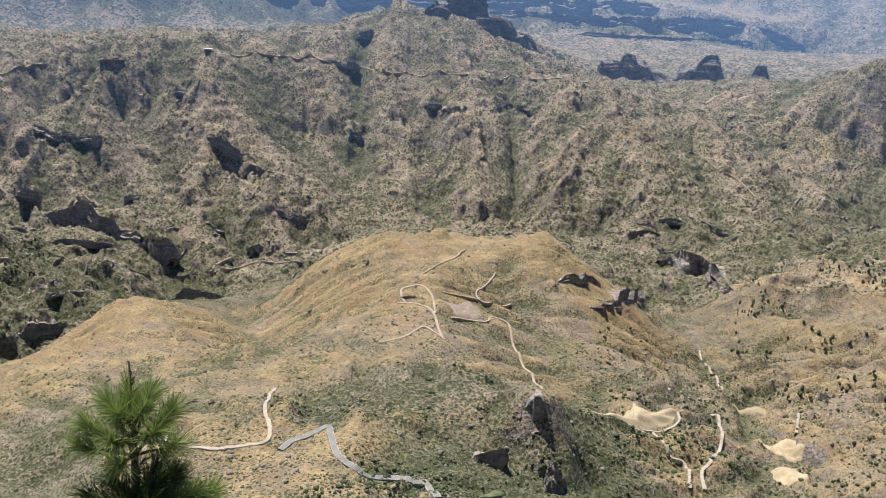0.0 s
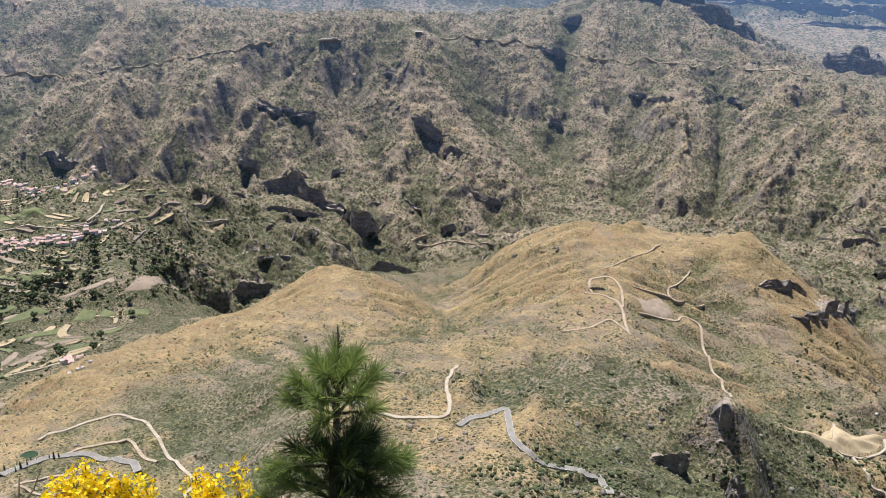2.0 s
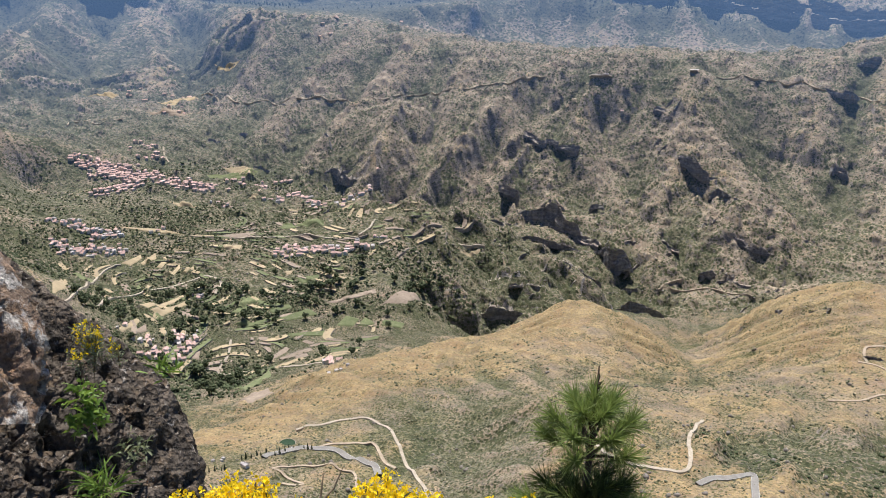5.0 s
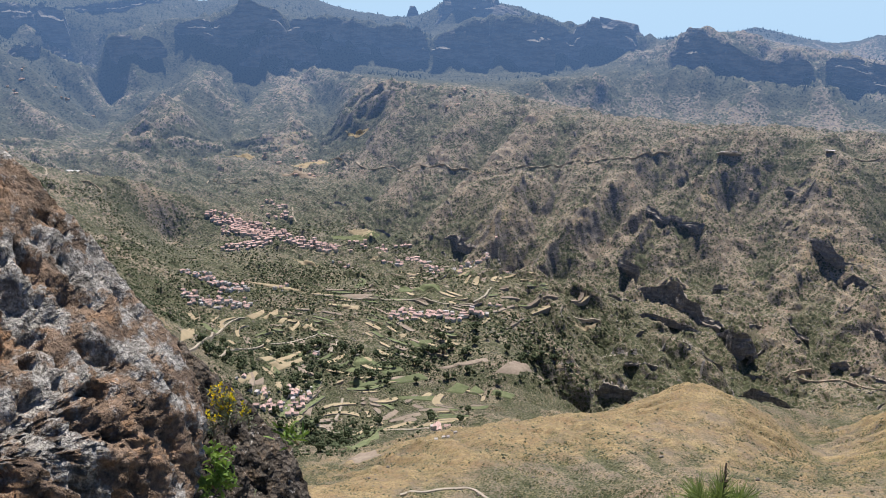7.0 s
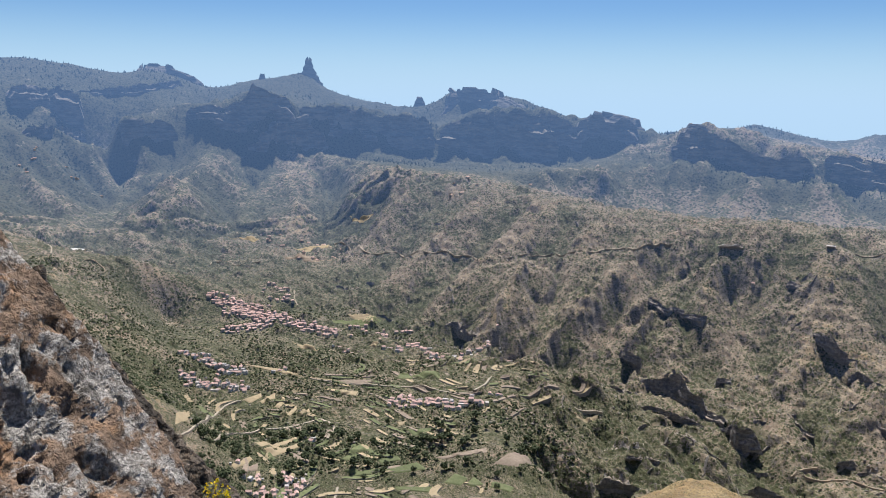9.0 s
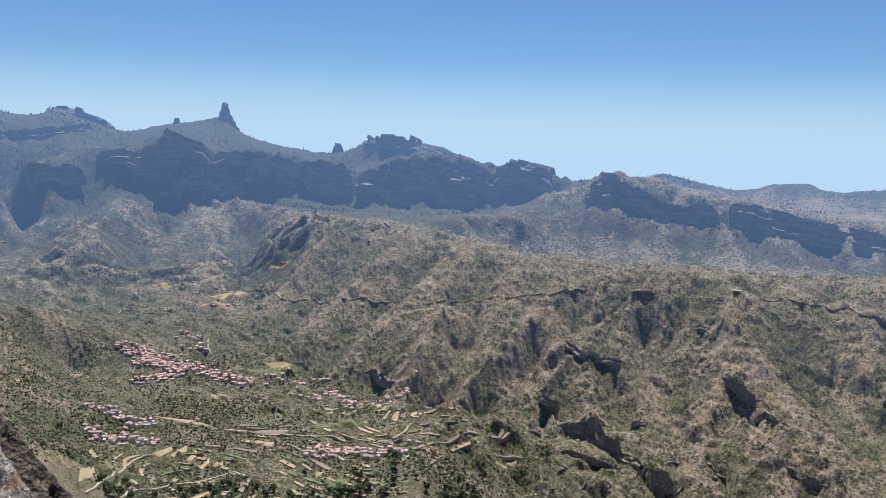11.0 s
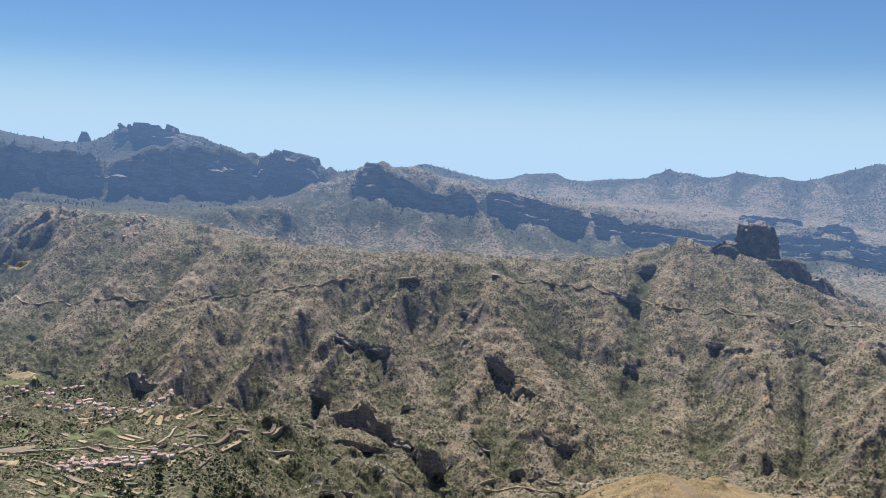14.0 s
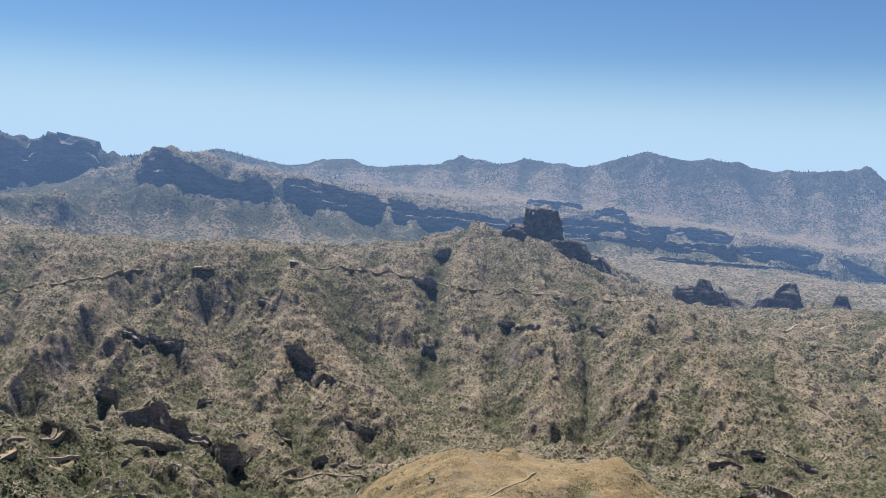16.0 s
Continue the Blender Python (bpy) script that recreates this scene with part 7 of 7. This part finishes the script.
def pine():
    rng = random.Random(9)
    tip, crown, waist, low, foot = (Vector(p) for p in PINE)
    ob = base("pine", "young green pine with long needles on the slope below", "tree")
    trunk = Heap()
    ground_z = float(land(np.array([foot.x]), np.array([foot.y]))[0])
    root = Vector((foot.x + 0.03, foot.y - 0.1, min(ground_z, foot.z - 0.6) - 0.2))
    trunk.tube([root, foot, low, waist, crown, tip], [0.036, 0.030, 0.023, 0.017, 0.010, 0.004], 8)
    part("trunk", trunk, BARK, ob)
    bud = Heap()
    for k in range(14):
        p = tip + (crown - tip) * rng.uniform(0.35, 0.75)
        d = Vector((rng.gauss(0, 1), rng.gauss(0, 1), 0.8)).normalized()
        bud.tube([p, p + d * 0.02, p + d * 0.035], [0.006, 0.005, 0.001], 5)
    part("bud", bud, BARK, ob, "scaly brown buds")
    right = Vector((0.92, 0.39, 0))
    deep = Vector((-0.39, 0.92, 0))
    axis = (tip - low).normalized()
    # along the stem from the tip, sideways, in depth, rise, needles
    shoots = [(0.34, 0.0, 0.0, 0.0, 150)]
    for k in range(5):
        a = 6.28 * k / 5 + 0.3
        shoots.append((0.42, 0.075 * math.cos(a), 0.075 * math.sin(a), 0.05, 170))
    for k in range(6):
        a = 6.28 * k / 6
        shoots.append((0.53, 0.17 * math.cos(a), 0.17 * math.sin(a), 0.05, 230))
    for k in range(5):
        a = 6.28 * k / 5 + 0.6
        shoots.append((0.62, 0.21 * math.cos(a), 0.21 * math.sin(a), 0.02, 190))
    for sx, dy, at, up, many in ((-0.18, 0.05, 0.98, -0.02, 190), (-0.26, -0.04, 1.02, -0.02, 150), (0.16, 0.05, 0.98, 0.0, 200), (0.25, -0.06, 1.02, -0.02, 230), (0.1, 0.12, 0.96, 0.0, 200), (0.05, -0.14, 1.0, 0.0, 220), (-0.07, 0.1, 1.02, 0.0, 200),
                                 (0.33, 0.0, 1.1, -0.03, 240), (0.2, 0.1, 1.08, 0.0, 220), (-0.3, 0.04, 1.2, 0.02, 240), (0.03, 0.0, 1.15, 0.0, 240), (0.18, -0.1, 1.22, 0.0, 240), (0.36, 0.1, 1.22, 0.0, 240), (-0.36, 0.0, 1.32, 0.0, 220), (0.1, 0.12, 1.36, 0.0, 240), (0.3, 0.0, 1.4, 0.0, 240), (0.0, -0.14, 1.24, 0.0, 240), (-0.26, 0.12, 1.28, 0.0, 220), (0.12, -0.12, 1.1, 0.0, 220)):
        shoots.append((at, sx, dy, up, many))
    for at, sx, dy, up, many in shoots:
        stem = tip + (low - tip) * min(at, 1.45)
        end = stem + right * sx + deep * dy + Vector((0, 0, up))
        way = (end - stem).normalized() if (end - stem).length > 0.05 else axis
        way = (way * 0.8 + Vector((0, 0, 0.5))).normalized()
        limb = Heap()
        if (end - stem).length > 0.05:
            mid = stem.lerp(end, 0.55) + Vector((0, 0, -0.025))
            limb.tube([stem - axis * 0.06, mid, end], [0.011, 0.008, 0.004], 6)
            branch = part("branch", limb, BARK, ob)
        else:
            branch = ob
        tuft = Heap()
        needles(tuft, end, way, many, 0.17, rng, 0.62 if at < 0.7 else 0.78)
        if at > 0.9:
            for k in (0.35, 0.7):
                needles(tuft, stem.lerp(end, k) + Vector((rng.gauss(0, 0.04), rng.gauss(0, 0.04), 0.03)), way, int(0.35 * many), 0.15, rng, 0.8)
        # lower tufts near the stem take the needle colour with shade painted in
        inner_shade = at > 0.7 and abs(sx) < 0.2
        part("needles", tuft, SHADED_NEEDLE if inner_shade else NEEDLE, branch, "dense dark green needles, darkened further by painted shade" if inner_shade else "long fresh green needles")
    return ob


pine()


# ---------------------------------------------------------------- flowering broom
def blossom(heap, p, size, rng):
    up = Vector((rng.gauss(0, 1), rng.gauss(0, 1), 0.6 + rng.gauss(0, 0.6))).normalized()
    a = up.cross(Vector((rng.gauss(0, 1), rng.gauss(0, 1), rng.gauss(0, 1)))).normalized()
    b = up.cross(a)
    for lift, reach, wide, turn in ((0.9, 0.75, 0.75, 0.0), (0.35, 0.8, 0.38, 2.3), (0.35, 0.8, 0.38, -2.3)):
        d = a * math.cos(turn) + b * math.sin(turn)
        s = up.cross(d)
        q = [p, p + d * (0.45 * reach * size) + s * (wide * size * 0.6) + up * (lift * 0.45 * size), p + d * (reach * size) + up * (lift * size * 0.75), p + d * (0.45 * reach * size) - s * (wide * size * 0.6) + up * (lift * 0.45 * size)]
        heap.add(q, [(0, 1, 2), (0, 2, 3)])


def shoot(bush_stem, leaves, flowers, tip, length, rng, many=46, size=0.011):
    lean = Vector((rng.gauss(0, 0.16), rng.gauss(0, 0.16), 1)).normalized()
    foot = tip - lean * length
    bush_stem.tube([foot, foot.lerp(tip, 0.5) + Vector((rng.gauss(0, 0.01), rng.gauss(0, 0.01), 0)), tip], [0.0035, 0.0028, 0.0012], 5)
    for _ in range(70):
        u = rng.uniform(0.1, 0.98)
        p = foot.lerp(tip, u) + Vector((rng.gauss(0, 0.012), rng.gauss(0, 0.012), 0))
        d = (lean * 0.7 + Vector((rng.gauss(0, 1), rng.gauss(0, 1), rng.gauss(0, 0.6)))).normalized()
        s = d.cross(Vector((rng.gauss(0, 1), rng.gauss(0, 1), rng.gauss(0, 1)))).normalized() * 0.0022
        n = rng.uniform(0.012, 0.024)
        leaves.add([p - s * 0.4, p + d * (0.5 * n) + s, p + d * n, p + d * (0.5 * n) - s], [(0, 1, 2, 3)])
    for _ in range(many):
        u = 1 - 0.30 * rng.random() ** 1.3
        p = foot.lerp(tip, u) + Vector((rng.gauss(0, 0.011), rng.gauss(0, 0.011), rng.gauss(0, 0.008)))
        blossom(flowers, p, size * rng.uniform(0.75, 1.25), rng)


def broom(tips, label, seed, per_tip=10, length=0.34, many=80, size=0.0085):
    rng = random.Random(seed)
    ob = base("broom_bush", label, "bush", "flowering broom")
    stem, leaves, flowers = Heap(), Heap(), Heap()
    for p in tips:
        for k in range(per_tip):
            side = Vector((rng.gauss(0, 0.024), rng.gauss(0, 0.035), -abs(rng.gauss(0, 0.04)))) if k else Vector((0, 0, 0))
            shoot(stem, leaves, flowers, Vector(p) + side - Vector((0, 0, 0.035)), length * rng.uniform(0.8, 1.2), rng, many, size)
    centre = sum((Vector(p) for p in tips), Vector()) / len(tips)
    thin = min(1.0, 2 * length)
    for p in tips:
        stem.tube([Vector(p) - Vector((0, 0, length)), centre - Vector((0, 0, length * 1.6)), centre - Vector((0.03, 0.05, length * 1.6 + 0.7))], [0.004 * thin, 0.007 * thin, 0.011 * thin], 6)
    part("stem", stem, DRY_STEM, ob)
    part("leaves", leaves, BROOM_LEAF, ob, "small grey-green leaves")
    part("blossom", flowers, PETAL, ob, "dense bright yellow blossom")


broom(BROOM[:7], "broom bush covered in bright yellow blossom", 31)
broom(BROOM[7:11], "taller broom bush with yellow blossom on grey-green shoots", 32)
broom(BROOM[11:], "small broom bush with yellow blossom at its tips", 33)
broom(ROCK_BROOM, "straggly yellow broom rooted in the dark rock", 34, 3, 0.09, 14, 0.009)


def leaf_clump(name, roots, count, length, width, material, label, seed, droop=0.35):
    rng = random.Random(seed)
    ob = base(name, label, "plant", "plants in the rock")
    leaves, stem = Heap(), Heap()
    for root in roots:
        root = Vector(root)
        stem.tube([root - Vector((0.02, -0.04, 0.05)), root], [0.006, 0.004], 5)
        for _ in range(count):
            d = Vector((rng.gauss(0, 0.7), rng.gauss(0, 0.7), rng.uniform(0.0, 1.2))).normalized()
            p = root + Vector((rng.gauss(0, 0.02), rng.gauss(0, 0.02), rng.gauss(0, 0.02)))
            n = length * rng.uniform(0.6, 1.2)
            s = d.cross(Vector((rng.gauss(0, 1), rng.gauss(0, 1), rng.gauss(0, 1)))).normalized() * width
            e = p + d * n - Vector((0, 0, droop * n))
            m = p + d * (0.55 * n)
            leaves.add([p - s * 0.3, p + s * 0.3, m - s, m + s, e], [(0, 1, 3, 2), (2, 3, 4)])
    part("stem", stem, DRY_STEM, ob)
    part("leaves", leaves, material, ob)


leaf_clump("herb", HERB, 60, 0.045, 0.006, HERB_LEAF, "fresh green leafy herb in a rock cleft", 41)
leaf_clump("grass_tuft", TUFTS[2:3], 90, 0.11, 0.003, HERB_LEAF, "tuft of long green grass on the rock", 42, 0.2)
leaf_clump("rosette_plant", TUFTS[:1], 45, 0.05, 0.004, HERB_LEAF, "spiky green rosette on the rock edge", 43, 0.1)
leaf_clump("flowering_herb", TUFTS[1:2], 60, 0.04, 0.004, BROOM_LEAF, "pale straggling herb on the dark rock", 44)
twig = Heap()
dead = [Vector(p) for p in DEAD_TWIG]
twig.tube([dead[0] - Vector((0, 0, 0.25)), dead[0], dead[1]], [0.004, 0.003, 0.0012], 5)
twig.tube([dead[0], dead[2], dead[3]], [0.003, 0.0022, 0.001], 5)
tagged(new("dead_twig", twig.mesh("dead_twig", DRY_STEM)), "bare forked twig among the broom", "twig")
